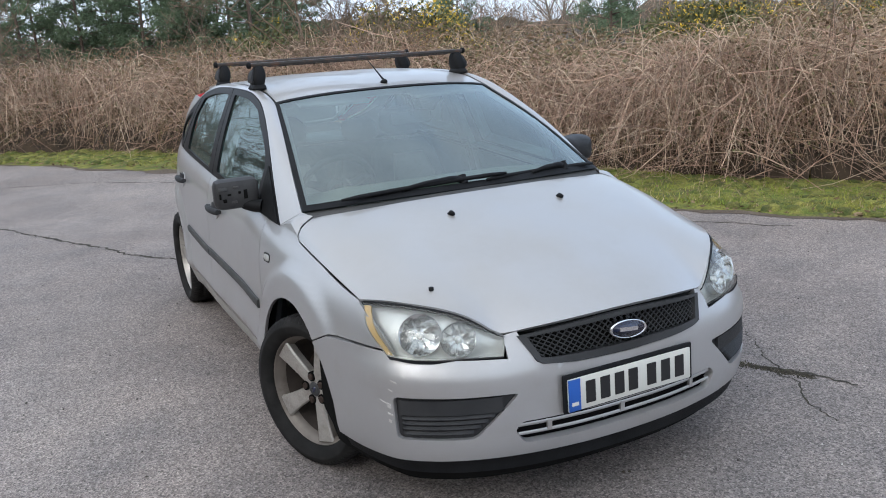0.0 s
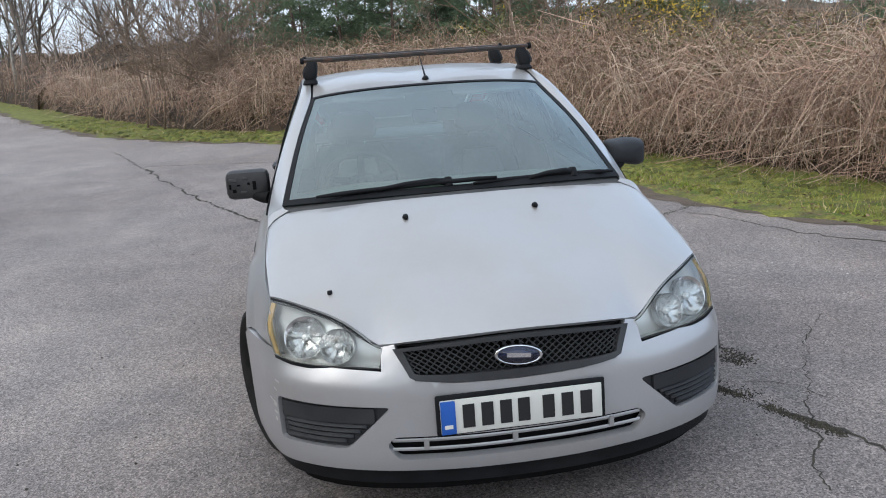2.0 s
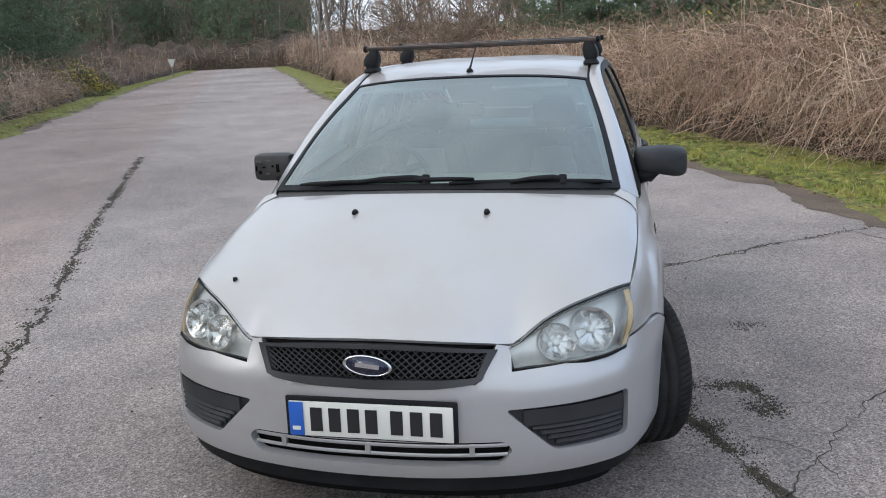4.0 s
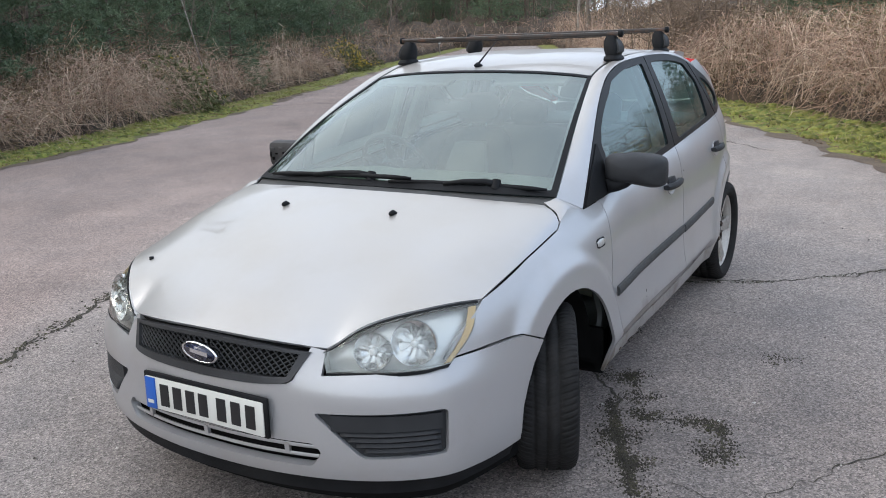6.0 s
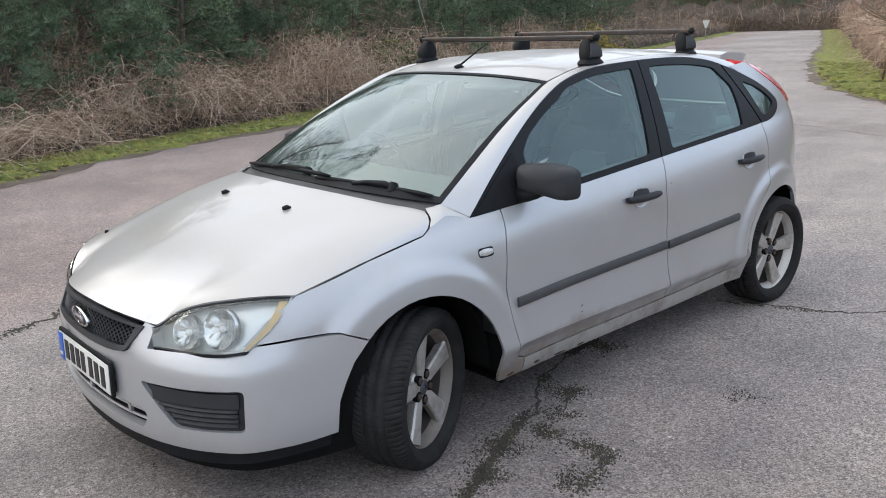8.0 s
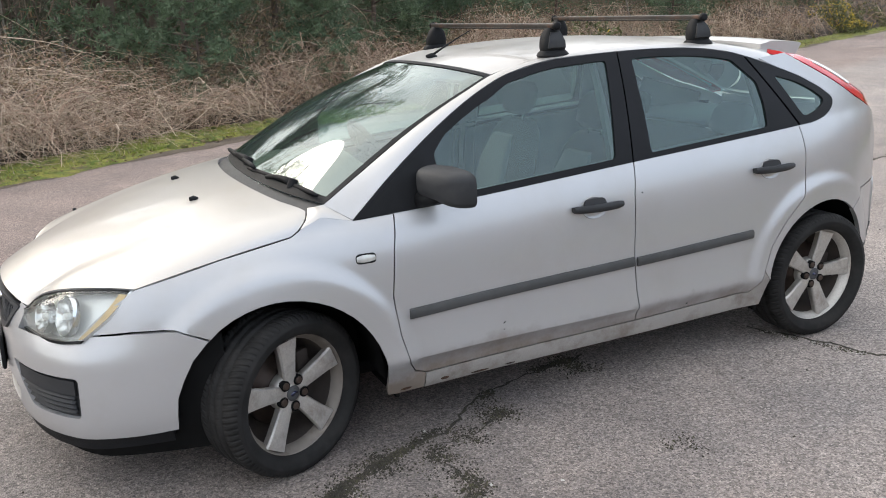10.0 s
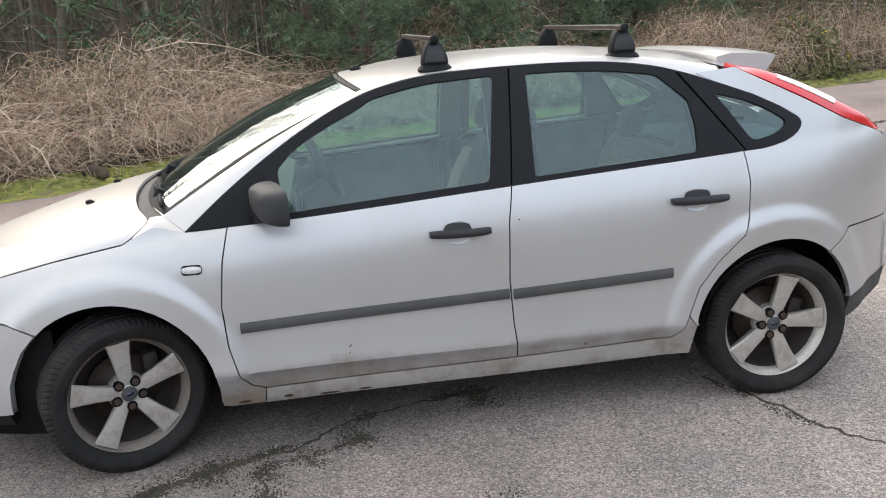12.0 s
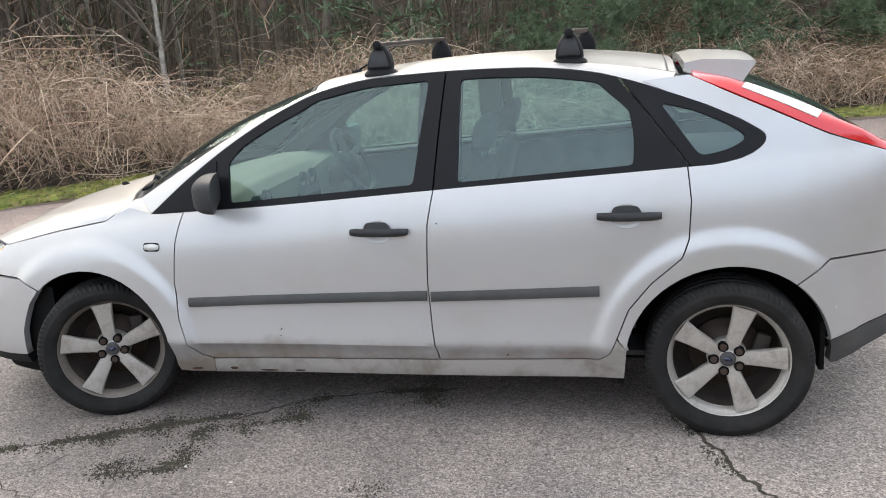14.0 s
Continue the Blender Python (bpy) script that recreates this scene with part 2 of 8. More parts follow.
brown_alloy = material("brake_dust_alloy", (0.032, 0.025, 0.021), rough=0.7, metal=0.3, vary=0.5, scale=14, bump=0.2)
disc_steel = material("rusty_disc", (0.06, 0.043, 0.035), rough=0.55, metal=0.6, vary=0.5, scale=12)
chrome = material("chrome", (0.75, 0.76, 0.78), rough=0.12, metal=1.0, vary=0.05)
mirror_face = material("mirror_face", (0.55, 0.57, 0.58), rough=0.02, metal=1.0, vary=0.02)
lamp_chrome = material("lamp_reflector", (0.62, 0.63, 0.63), rough=0.16, metal=0.9, vary=0.08, scale=20, bump=0.5, bump_scale=26)
lamp_grey = material("lamp_housing", (0.74, 0.75, 0.74), rough=0.3, metal=0.35, vary=0.1, bump=0.25, bump_scale=30)
amber = material("amber_lens", (0.60, 0.43, 0.19), rough=0.25, vary=0.1)
red_lens = material("red_lens", (0.55, 0.02, 0.025), rough=0.18, vary=0.1, coat=0.6)
repeater_lens = material("repeater_lens", (0.40, 0.40, 0.38), rough=0.25, metal=0.2, vary=0.3, scale=60, coat=0.5)
white_lens = material("white_lens", (0.72, 0.70, 0.68), rough=0.2, vary=0.05, coat=0.6)
screen_glass = glass_material("windscreen_glass", (0.58, 0.79, 0.80), 0.0, 2.4, 0.042, (0.32, 0.46, 0.48), (0.92, 1.0, 0.97))
side_glass = glass_material("side_glass", (0.58, 0.83, 0.80), 0.0, 1.68, 0.060, (0.32, 0.52, 0.52), (0.90, 1.0, 0.97))
lamp_glass = glass_material("lamp_cover", (0.93, 0.95, 0.94), 0.03, 1.5, 0.07, (0.66, 0.67, 0.62))
cabin_grey = material("cabin_trim", (0.12, 0.13, 0.13), rough=0.7, vary=0.3, bump=0.1, bump_scale=300)
cabin_dark = material("cabin_dark_trim", (0.045, 0.047, 0.05), rough=0.6, vary=0.3, bump=0.1, bump_scale=300)
cabin_light = material("headlining", (0.30, 0.30, 0.29), rough=0.9, vary=0.08)
seat_cloth = material("seat_cloth", (0.06, 0.062, 0.068), rough=0.95, vary=0.4, scale=40, bump=0.2, bump_scale=500)
seat_light = material("seat_panel_cloth", (0.17, 0.17, 0.165), rough=0.95, vary=0.2, scale=60, bump=0.2, bump_scale=500)
plate_white = material("plate_white", (0.64, 0.64, 0.59), rough=0.35, vary=0.05, coat=0.3)
plate_blue = material("plate_blue", (0.02, 0.10, 0.42), rough=0.35, vary=0.1)
ink = material("black_ink", (0.012, 0.012, 0.013), rough=0.5)
badge_blue = material("badge_blue", (0.012, 0.018, 0.050), rough=0.25, vary=0.2, coat=0.8)
rusty_bar = material("rusty_steel_bar", (0.034, 0.029, 0.026), rough=0.38, metal=0.25, vary=0.5, scale=10, dirt=(0.16, 0.07, 0.035), dirt_amount=0.7, dirt_scale=14, bump=0.2)
bright_bar = material("worn_galvanised_bar", (0.42, 0.41, 0.39), rough=0.45, metal=0.7, vary=0.3, scale=16, dirt=(0.10, 0.07, 0.05), dirt_amount=0.5, dirt_scale=12)
bare_plastic = material("bare_grey_plastic", (0.016, 0.016, 0.018), rough=0.6, vary=0.3, scale=12, dirt=(0.10, 0.095, 0.085), dirt_amount=0.3)
stem_mat = material("bramble_stem", (0.43, 0.29, 0.21), rough=0.7, second=(0.28, 0.175, 0.125), scale=2.0, island=0.55)
pale_stem = material("pale_dry_stem", (0.64, 0.51, 0.385), rough=0.75, second=(0.48, 0.36, 0.26), scale=3.0, island=0.35)
# darkened to the shade inside the brambles; heath sheet and log bark share it
thicket_mat = material("thicket_shade_and_bark", (0.024, 0.017, 0.012), rough=0.95, second=(0.075, 0.052, 0.034), scale=5.0, bump=1.0, bump_scale=20)
leaf_brown = material("dry_leaf", (0.225, 0.15, 0.088), rough=0.85, second=(0.15, 0.11, 0.058), scale=1.2, island=0.5)
leaf_green = material("bramble_leaf", (0.115, 0.135, 0.050), rough=0.7, second=(0.16, 0.14, 0.058), scale=1.2, island=0.45)
needle = material("pine_needle", (0.068, 0.110, 0.058), rough=0.6, second=(0.135, 0.185, 0.098), scale=0.9, island=0.4)
bark = material("pine_bark", (0.13, 0.095, 0.07), rough=0.9, second=(0.08, 0.06, 0.05), scale=6, bump=0.8, bump_scale=30)
pale_bark = material("birch_bark", (0.40, 0.37, 0.33), rough=0.85, second=(0.22, 0.19, 0.16), scale=7, bump=0.3, bump_scale=30)
grey_bark = material("grey_twig", (0.19, 0.155, 0.125), rough=0.9, second=(0.13, 0.105, 0.085), scale=4, island=0.3)
shrub_bark = material("shrub_twig", (0.235, 0.175, 0.125), rough=0.9, second=(0.16, 0.115, 0.085), scale=4, island=0.3)
gorse_green = material("gorse_spine", (0.085, 0.10, 0.035), rough=0.8, second=(0.12, 0.12, 0.045), scale=2, island=0.4)
gorse_flower = material("gorse_flower", (0.58, 0.40, 0.03), rough=0.7, vary=0.2, island=0.25)
grass_mat = material("grass_blade", (0.175, 0.235, 0.03), rough=0.75, second=(0.285, 0.265, 0.055), scale=1.5, island=0.4)
straw_mat = material("dry_grass", (0.36, 0.29, 0.16), rough=0.85, vary=0.2, scale=2, island=0.4)
grille_grey = material("sun_faded_grille", (0.034, 0.035, 0.037), rough=0.5, spec=0.3, vary=0.3, scale=8, bump=0.1, bump_scale=300)
far_wood_mat = material("far_bare_wood", (0.150, 0.125, 0.100), rough=1.0, spec=0.0, second=(0.085, 0.085, 0.062), scale=0.35, fine=0.45, fine_scale=6, bump=1.0, bump_scale=3)
rust_mat = material("sill_rust", (0.030, 0.020, 0.015), rough=0.9, second=(0.09, 0.045, 0.025), scale=30, bump=0.5, bump_scale=120)
scuff_mat = material("scuffed_primer", (0.50, 0.49, 0.47), rough=0.7, vary=0.2, scale=40)

# ---- geometry helpers ----
from mathutils import geometry


def curve(*pairs):
    """A smooth monotone curve through (t, value) pairs, as a function."""
    t = np.array([p[0] for p in pairs], float)
    v = np.array([p[1] for p in pairs], float)
    h, d = np.diff(t), np.diff(v) / np.diff(t)
    m = np.zeros(len(t))
    m[0], m[-1] = d[0], d[-1]
    for i in range(1, len(t) - 1):
        if d[i - 1] * d[i] > 0:
            w1, w2 = 2 * h[i] + h[i - 1], h[i] + 2 * h[i - 1]
            m[i] = (w1 + w2) / (w1 / d[i - 1] + w2 / d[i])

    def at(x):
        x = min(max(x, t[0]), t[-1])
        i = min(int(np.searchsorted(t, x, side="right")) - 1, len(h) - 1)
        s = (x - t[i]) / h[i]
        return ((1 + 2 * s) * (1 - s) ** 2 * v[i] + s * (1 - s) ** 2 * h[i] * m[i] + s * s * (3 - 2 * s) * v[i + 1] + s * s * (s - 1) * h[i] * m[i + 1])
    return at


def path3(*pts, mirror=False):
    """A smooth curve in space through the points, by share of its length. mirror: the first point lies on the car's middle, so it leaves it square."""
    P = [np.array(p, float) for p in pts]
    if mirror:
        P = [np.array((-p[0], p[1], p[2])) for p in P[:0:-1]] + P
    d = np.concatenate([[0], np.cumsum([np.linalg.norm(b - a) for a, b in zip(P, P[1:])])])
    M = []
    for i in range(len(P)):
        a, b = max(i - 1, 0), min(i + 1, len(P) - 1)
        M.append((P[b] - P[a]) / (d[b] - d[a]))
    start = d[len(pts) - 1] if mirror else 0

    def at(s):
        x = start + s * (d[-1] - start)
        i = min(max(int(np.searchsorted(d, x, side="right")) - 1, 0), len(P) - 2)
        h = d[i + 1] - d[i]
        q = (x - d[i]) / h
        return (1 + 2 * q) * (1 - q) ** 2 * P[i] + q * (1 - q) ** 2 * h * M[i] + q * q * (3 - 2 * q) * P[i + 1] + q * q * (q - 1) * h * M[i + 1]
    return at


def line3(*pts):
    """Straight pieces through the points, by share of length."""
    P = [np.array(p, float) for p in pts]
    d = np.concatenate([[0], np.cumsum([np.linalg.norm(b - a) for a, b in zip(P, P[1:])])])

    def at(s):
        x = s * d[-1]
        i = min(max(int(np.searchsorted(d, x, side="right")) - 1, 0), len(P) - 2)
        return P[i] + (P[i + 1] - P[i]) * (x - d[i]) / (d[i + 1] - d[i])
    return at


def coons(c0, c1, d0, d1, bulge=(0, 0, 0), fade=1.0):
    """The surface between c0 and c1 (along u, at v = 0 and 1) and d0 and d1 (along v, at u = 0 and 1). fade: how soon the shape of d0 is lost along u."""
    p00, p10, p01, p11 = c0(0), c0(1), c1(0), c1(1)
    bulge = np.array(bulge, float)

    def at(u, v):
        a = (1 - u) ** fade
        b = 1 - a
        return ((1 - v) * c0(u) + v * c1(u) + a * d0(v) + b * d1(v)
                - a * (1 - v) * p00 - b * (1 - v) * p10 - a * v * p01 - b * v * p11 + bulge * 16 * u * (1 - u) * v * (1 - v))
    return at


def steps(n, lo=0.0, hi=1.0):
    return [lo + (hi - lo) * i / n for i in range(n + 1)]


def facing(bm, about=(0, 1.2, 0.5)):
    """Turns a sheet so that it faces away from a place."""
    bm.normal_update()
    c = Vector(about)
    if sum((f.calc_center_median() - c).dot(f.normal) * f.calc_area() for f in bm.faces) < 0:
        bmesh.ops.reverse_faces(bm, faces=bm.faces[:])
    return bm


def patch(fn, us, vs, flip=False):
    """A bmesh over the grid us x vs of the surface fn."""
    bm = bmesh.new()
    g = [[bm.verts.new(fn(u, v)) for v in vs] for u in us]
    for i in range(len(us) - 1):
        for j in range(len(vs) - 1):
            q = (g[i][j], g[i + 1][j], g[i + 1][j + 1], g[i][j + 1])
            bm.faces.new(q[::-1] if flip else q)
    return facing(bm)


def inside(p, poly):
    x, y = p
    hit = False
    for (ax, ay), (bx, by) in zip(poly, poly[1:] + poly[:1]):
        if (ay > y) != (by > y) and x < (bx - ax) * (y - ay) / (by - ay) + ax:
            hit = not hit
    return hit


def densify(poly, step):
    out = []
    for a, b in zip(poly, poly[1:] + poly[:1]):
        n = max(1, int(math.hypot(b[0] - a[0], b[1] - a[1]) / step))
        out += [(a[0] + (b[0] - a[0]) * k / n, a[1] + (b[1] - a[1]) * k / n) for k in range(n)]
    return out


def rounded(poly, radius, n=4):
    """The polygon with its corners rounded."""
    out = []
    for i, p in enumerate(poly):
        a, b = Vector(poly[i - 1]), Vector(poly[(i + 1) % len(poly)])
        p = Vector(p)
        ra = min(radius, (a - p).length * 0.45)
        rb = min(radius, (b - p).length * 0.45)
        s, e = p + (a - p).normalized() * ra, p + (b - p).normalized() * rb
        out += [tuple((1 - k) ** 2 * s + 2 * k * (1 - k) * p + k * k * e) for k in steps(n)]
    return out


def grown(poly, by):
    """The polygon moved outwards by that much (inwards where negative)."""
    area = sum(a[0] * b[1] - b[0] * a[1] for a, b in zip(poly, poly[1:] + poly[:1]))
    s = 1 if area > 0 else -1
    out = []
    for i, p in enumerate(poly):
        a, b = Vector(poly[i - 1]), Vector(poly[(i + 1) % len(poly)])
        d1, d2 = (Vector(p) - a), (b - Vector(p))
        n1 = Vector((d1.y, -d1.x)).normalized() if d1.length > 1e-9 else Vector((0, 0))
        n2 = Vector((d2.y, -d2.x)).normalized() if d2.length > 1e-9 else n1
        n = (n1 + n2)
        n = n / max(n.length_squared / 2, 0.6)
        out.append((p[0] + s * by * n.x, p[1] + s * by * n.y))
    return out


def panel(fn, outline, holes=(), step=0.04, depth=0.012, flip=False):
    """A sheet cut out of the surface fn(a, b) along an outline in its two numbers, with holes, and a rim turned in at its edges."""
    rings = [densify(list(outline), step)] + [densify(list(h), step) for h in holes]
    pts, edges = [], []
    for r in rings:
        k = len(pts)
        pts += r
        edges += [(k + i, k + (i + 1) % len(r)) for i in range(len(r))]
    lo = [min(p[i] for p in rings[0]) for i in (0, 1)]
    hi = [max(p[i] for p in rings[0]) for i in (0, 1)]
    flat = np.array(pts)
    for i in range(1, int((hi[0] - lo[0]) / step) + 1):
        for j in range(1, int((hi[1] - lo[1]) / step) + 1):
            q = (lo[0] + i * step, lo[1] + j * step)
            if inside(q, rings[0]) and not any(inside(q, h) for h in rings[1:]) and np.min(np.abs(flat - q).sum(1)) > step * 0.6:
                pts.append(q)
    vs, es, fs, *_ = geometry.delaunay_2d_cdt([Vector(p) for p in pts], edges, [], 0, 1e-6)
    bm = bmesh.new()
    made = [bm.verts.new(fn(v.x, v.y)) for v in vs]
    for f in fs:
        c = (sum(vs[i].x for i in f) / len(f), sum(vs[i].y for i in f) / len(f))
        if inside(c, rings[0]) and not any(inside(c, h) for h in rings[1:]):
            ids = f[::-1] if flip else f
            bm.faces.new([made[i] for i in ids])
    bmesh.ops.delete(bm, geom=[v for v in bm.verts if not v.link_faces], context="VERTS")
    return rim(facing(bm), depth)


def rim(bm, depth):
    """Turns the open edges of a sheet in by depth, so that it has thickness."""
    if depth:
        bm.normal_update()
        low = {}
        for e in [e for e in bm.edges if len(e.link_faces) == 1]:
            loop = e.link_loops[0]
            a, b = loop.vert, loop.link_loop_next.vert
            for v in (a, b):
                if v not in low:
                    low[v] = bm.verts.new(v.co - v.normal * depth)
            f = bm.faces.new((b, a, low[a], low[b]))
            e.smooth = False
    return bm


def mirrored(bm):
    out = bm.copy()
    for v in out.verts:
        v.co.x = -v.co.x
    bmesh.ops.reverse_faces(out, faces=out.faces[:])
    return out


def box(bm, centre, size, turn=None, bevel=0.0, seg=2):
    """A box with rounded edges added to bm."""
    made = bmesh.ops.create_cube(bm, size=1)["verts"]
    m = Matrix.Translation(centre) @ (turn.to_4x4() if turn else Matrix()) @ Matrix.Diagonal((*size, 1))
    bmesh.ops.transform(bm, matrix=m, verts=made)
    if bevel:
        edges = list({e for v in made for e in v.link_edges})
        bmesh.ops.bevel(bm, geom=edges, offset=bevel, segments=seg, affect="EDGES", profile=0.5)
    return bm


def tube(bm, pts, radii, sides=8, caps=True):
    """A round bar along the points."""
    pts = [Vector(p) for p in pts]
    if not hasattr(radii, "__len__"):
        radii = [radii] * len(pts)
    rings, up = [], None
    for i, p in enumerate(pts):
        d = (pts[min(i + 1, len(pts) - 1)] - pts[max(i - 1, 0)]).normalized()
        if up is None:
            up = d.orthogonal().normalized()
        up = (up - d * up.dot(d)).normalized()
        side = d.cross(up)
        rings.append([bm.verts.new(p + (up * math.cos(a) + side * math.sin(a)) * radii[i]) for a in [2 * math.pi * k / sides for k in range(sides)]])
    for r, s in zip(rings, rings[1:]):
        for k in range(sides):
            bm.faces.new((r[k], r[(k + 1) % sides], s[(k + 1) % sides], s[k]))
    if caps:
        bm.faces.new(rings[0][::-1])
        bm.faces.new(rings[-1])
    return bm


def spun(bm, profile, n=48, axis="x"):
    """A turned shape from (radius, offset along the axis) pairs."""
    rings = []
    for k in range(n):
        a = 2 * math.pi * k / n
        rings.append([bm.verts.new((o, r * math.cos(a), r * math.sin(a))) for r, o in profile])
    for k in range(n):
        r, s = rings[k], rings[(k + 1) % n]
        for i in range(len(profile) - 1):
            bm.faces.new((r[i], s[i], s[i + 1], r[i + 1]))
    return bm


def part(name, bm, mat, parent=None, label="", smooth=True, at=None, sharp=40):
    """Links a bmesh as one mesh object under a thing or a part."""
    mesh = bpy.data.meshes.new(name)
    if smooth:
        for f in bm.faces:
            f.smooth = True
        for e in bm.edges:
            if len(e.link_faces) == 2 and e.calc_face_angle(0) > radians(sharp):
                e.smooth = False
    bm.to_mesh(mesh)
    bm.free()
    mesh.materials.append(mat)
    ob = new(name, mesh)
    if parent:
        ob.parent = parent
    if at:
        ob.matrix_basis = at
    if label:
        ob["label"] = label
    return ob


def thing(name, label, category, m=None, group="", kind=""):
    ob = tagged(new(name), label, category, group, kind)
    if m:
        ob.matrix_basis = m
    return ob

# ---- ground and road ----
def asphalt_material():
    """Worn asphalt: pale aggregate in a dark binder, broad worn patches and one darker patch."""
    mat = bpy.data.materials.new("worn_asphalt")
    mat.use_nodes = True
    n, l = mat.node_tree.nodes, mat.node_tree.links
    p = n["Principled BSDF"]
    co = n.new("ShaderNodeTexCoord")

    def noise_ramp(scale, lo, hi, c0, c1, detail=5.0, rough=0.6):
        t = n.new("ShaderNodeTexNoise")
        t.inputs["Scale"].default_value, t.inputs["Detail"].default_value, t.inputs["Roughness"].default_value = scale, detail, rough
        r = n.new("ShaderNodeValToRGB")
        r.color_ramp.elements[0].position, r.color_ramp.elements[1].position = lo, hi
        r.color_ramp.elements[0].color, r.color_ramp.elements[1].color = (*c0, 1), (*c1, 1)
        l.new(co.outputs["Object"], t.inputs["Vector"])
        l.new(t.outputs["Fac"], r.inputs["Fac"])
        return r.outputs["Color"], t.outputs["Fac"]

    def times(a, b):
        m = n.new("ShaderNodeMixRGB")
        m.blend_type, m.inputs["Fac"].default_value = "MULTIPLY", 1.0
        l.new(a, m.inputs["Color1"])
        l.new(b, m.inputs["Color2"])
        return m.outputs["Color"]

    broad, _ = noise_ramp(0.22, 0.38, 0.62, (0.185, 0.163, 0.153), (0.262, 0.238, 0.226))
    worn, _ = noise_ramp(1.7, 0.3, 0.7, (0.80, 0.81, 0.83), (1.13, 1.09, 1.06))
    grit, grit_h = noise_ramp(150, 0.38, 0.66, (0.70, 0.70, 0.70), (1.30, 1.29, 1.28), 3.0)
    stones = n.new("ShaderNodeTexVoronoi")
    stones.inputs["Scale"].default_value = 135
    s_ramp = n.new("ShaderNodeValToRGB")
    s_ramp.color_ramp.elements[0].position, s_ramp.color_ramp.elements[1].position = 0.0, 1.0
    s_ramp.color_ramp.elements[0].color, s_ramp.color_ramp.elements[1].color = (0.36, 0.35, 0.34, 1), (1.85, 1.83, 1.80, 1)
    l.new(co.outputs["Object"], stones.inputs["Vector"])
    l.new(stones.outputs["Color"], s_ramp.inputs["Fac"])
    # larger pale chippings scattered through the finer stone
    chips = n.new("ShaderNodeTexVoronoi")
    chips.inputs["Scale"].default_value = 78
    chip_value = n.new("ShaderNodeSeparateXYZ")
    c_ramp = n.new("ShaderNodeValToRGB")
    c_ramp.color_ramp.elements[0].position, c_ramp.color_ramp.elements[1].position = 0.55, 0.95
    c_ramp.color_ramp.elements[0].color, c_ramp.color_ramp.elements[1].color = (0.96, 0.96, 0.96, 1), (1.28, 1.27, 1.25, 1)
    l.new(co.outputs["Object"], chips.inputs["Vector"])
    l.new(chips.outputs["Color"], chip_value.inputs["Vector"])
    l.new(chip_value.outputs["Y"], c_ramp.inputs["Fac"])
    # a broad frayed patch beside the car's nose, darker towards its middle
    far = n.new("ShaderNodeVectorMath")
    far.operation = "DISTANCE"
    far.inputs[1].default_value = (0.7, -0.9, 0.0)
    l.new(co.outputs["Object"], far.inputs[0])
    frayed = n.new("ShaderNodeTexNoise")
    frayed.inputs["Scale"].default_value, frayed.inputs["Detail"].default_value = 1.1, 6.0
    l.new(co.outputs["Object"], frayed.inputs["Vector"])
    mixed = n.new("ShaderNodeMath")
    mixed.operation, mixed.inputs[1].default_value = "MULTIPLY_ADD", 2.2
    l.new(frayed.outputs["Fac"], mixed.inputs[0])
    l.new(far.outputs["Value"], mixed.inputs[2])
    dark_patch = n.new("ShaderNodeMapRange")
    dark_patch.inputs["From Min"].default_value, dark_patch.inputs["From Max"].default_value = 1.9, 3.5
    dark_patch.inputs["To Min"].default_value, dark_patch.inputs["To Max"].default_value = 0.74, 1.04
    l.new(mixed.outputs[0], dark_patch.inputs["Value"])
    stone = times(s_ramp.outputs["Color"], c_ramp.outputs["Color"])
    aged = times(times(times(times(broad, worn), grit), stone), dark_patch.outputs["Result"])
    # beyond the seam the older asphalt is of a warmer, purplish stone
    seam = n.new("ShaderNodeVectorMath")
    seam.operation, seam.inputs[1].default_value = "DOT_PRODUCT", (1.0, 0.47, 0.0)
    l.new(co.outputs["Object"], seam.inputs[0])
    older = n.new("ShaderNodeMapRange")
    older.inputs["From Min"].default_value, older.inputs["From Max"].default_value = -2.2, -2.9
    l.new(seam.outputs["Value"], older.inputs["Value"])
    warm = n.new("ShaderNodeMixRGB")
    warm.blend_type, warm.inputs["Color2"].default_value = "MULTIPLY", (0.99, 0.89, 0.86, 1)
    l.new(older.outputs["Result"], warm.inputs["Fac"])
    l.new(aged, warm.inputs["Color1"])
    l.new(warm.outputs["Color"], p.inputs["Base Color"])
    p.inputs["Roughness"].default_value = 0.82
    b = n.new("ShaderNodeBump")
    b.inputs["Strength"].default_value, b.inputs["Distance"].default_value = 0.6, 0.004
    l.new(stones.outputs["Distance"], b.inputs["Height"])
    l.new(b.outputs["Normal"], p.inputs["Normal"])
    return mat


asphalt = asphalt_material()
soil = material("woodland_floor", (0.10, 0.078, 0.05), rough=0.95, second=(0.13, 0.125, 0.05), scale=0.8, bump=0.8, bump_scale=12, fine=0.3, fine_scale=40)
turf = material("mossy_turf", (0.085, 0.115, 0.016), rough=0.95, second=(0.21, 0.20, 0.035), scale=5.0, bump=1.0, bump_scale=28, fine=0.55, fine_scale=55,
                dirt=(0.085, 0.062, 0.040), dirt_amount=1.0, dirt_scale=3.4)
cushion_mat = material("moss_cushion", (0.080, 0.108, 0.020), rough=0.95, second=(0.185, 0.175, 0.042), scale=9.0, bump=1.0, bump_scale=60, fine=0.45, fine_scale=120, island=0.45)

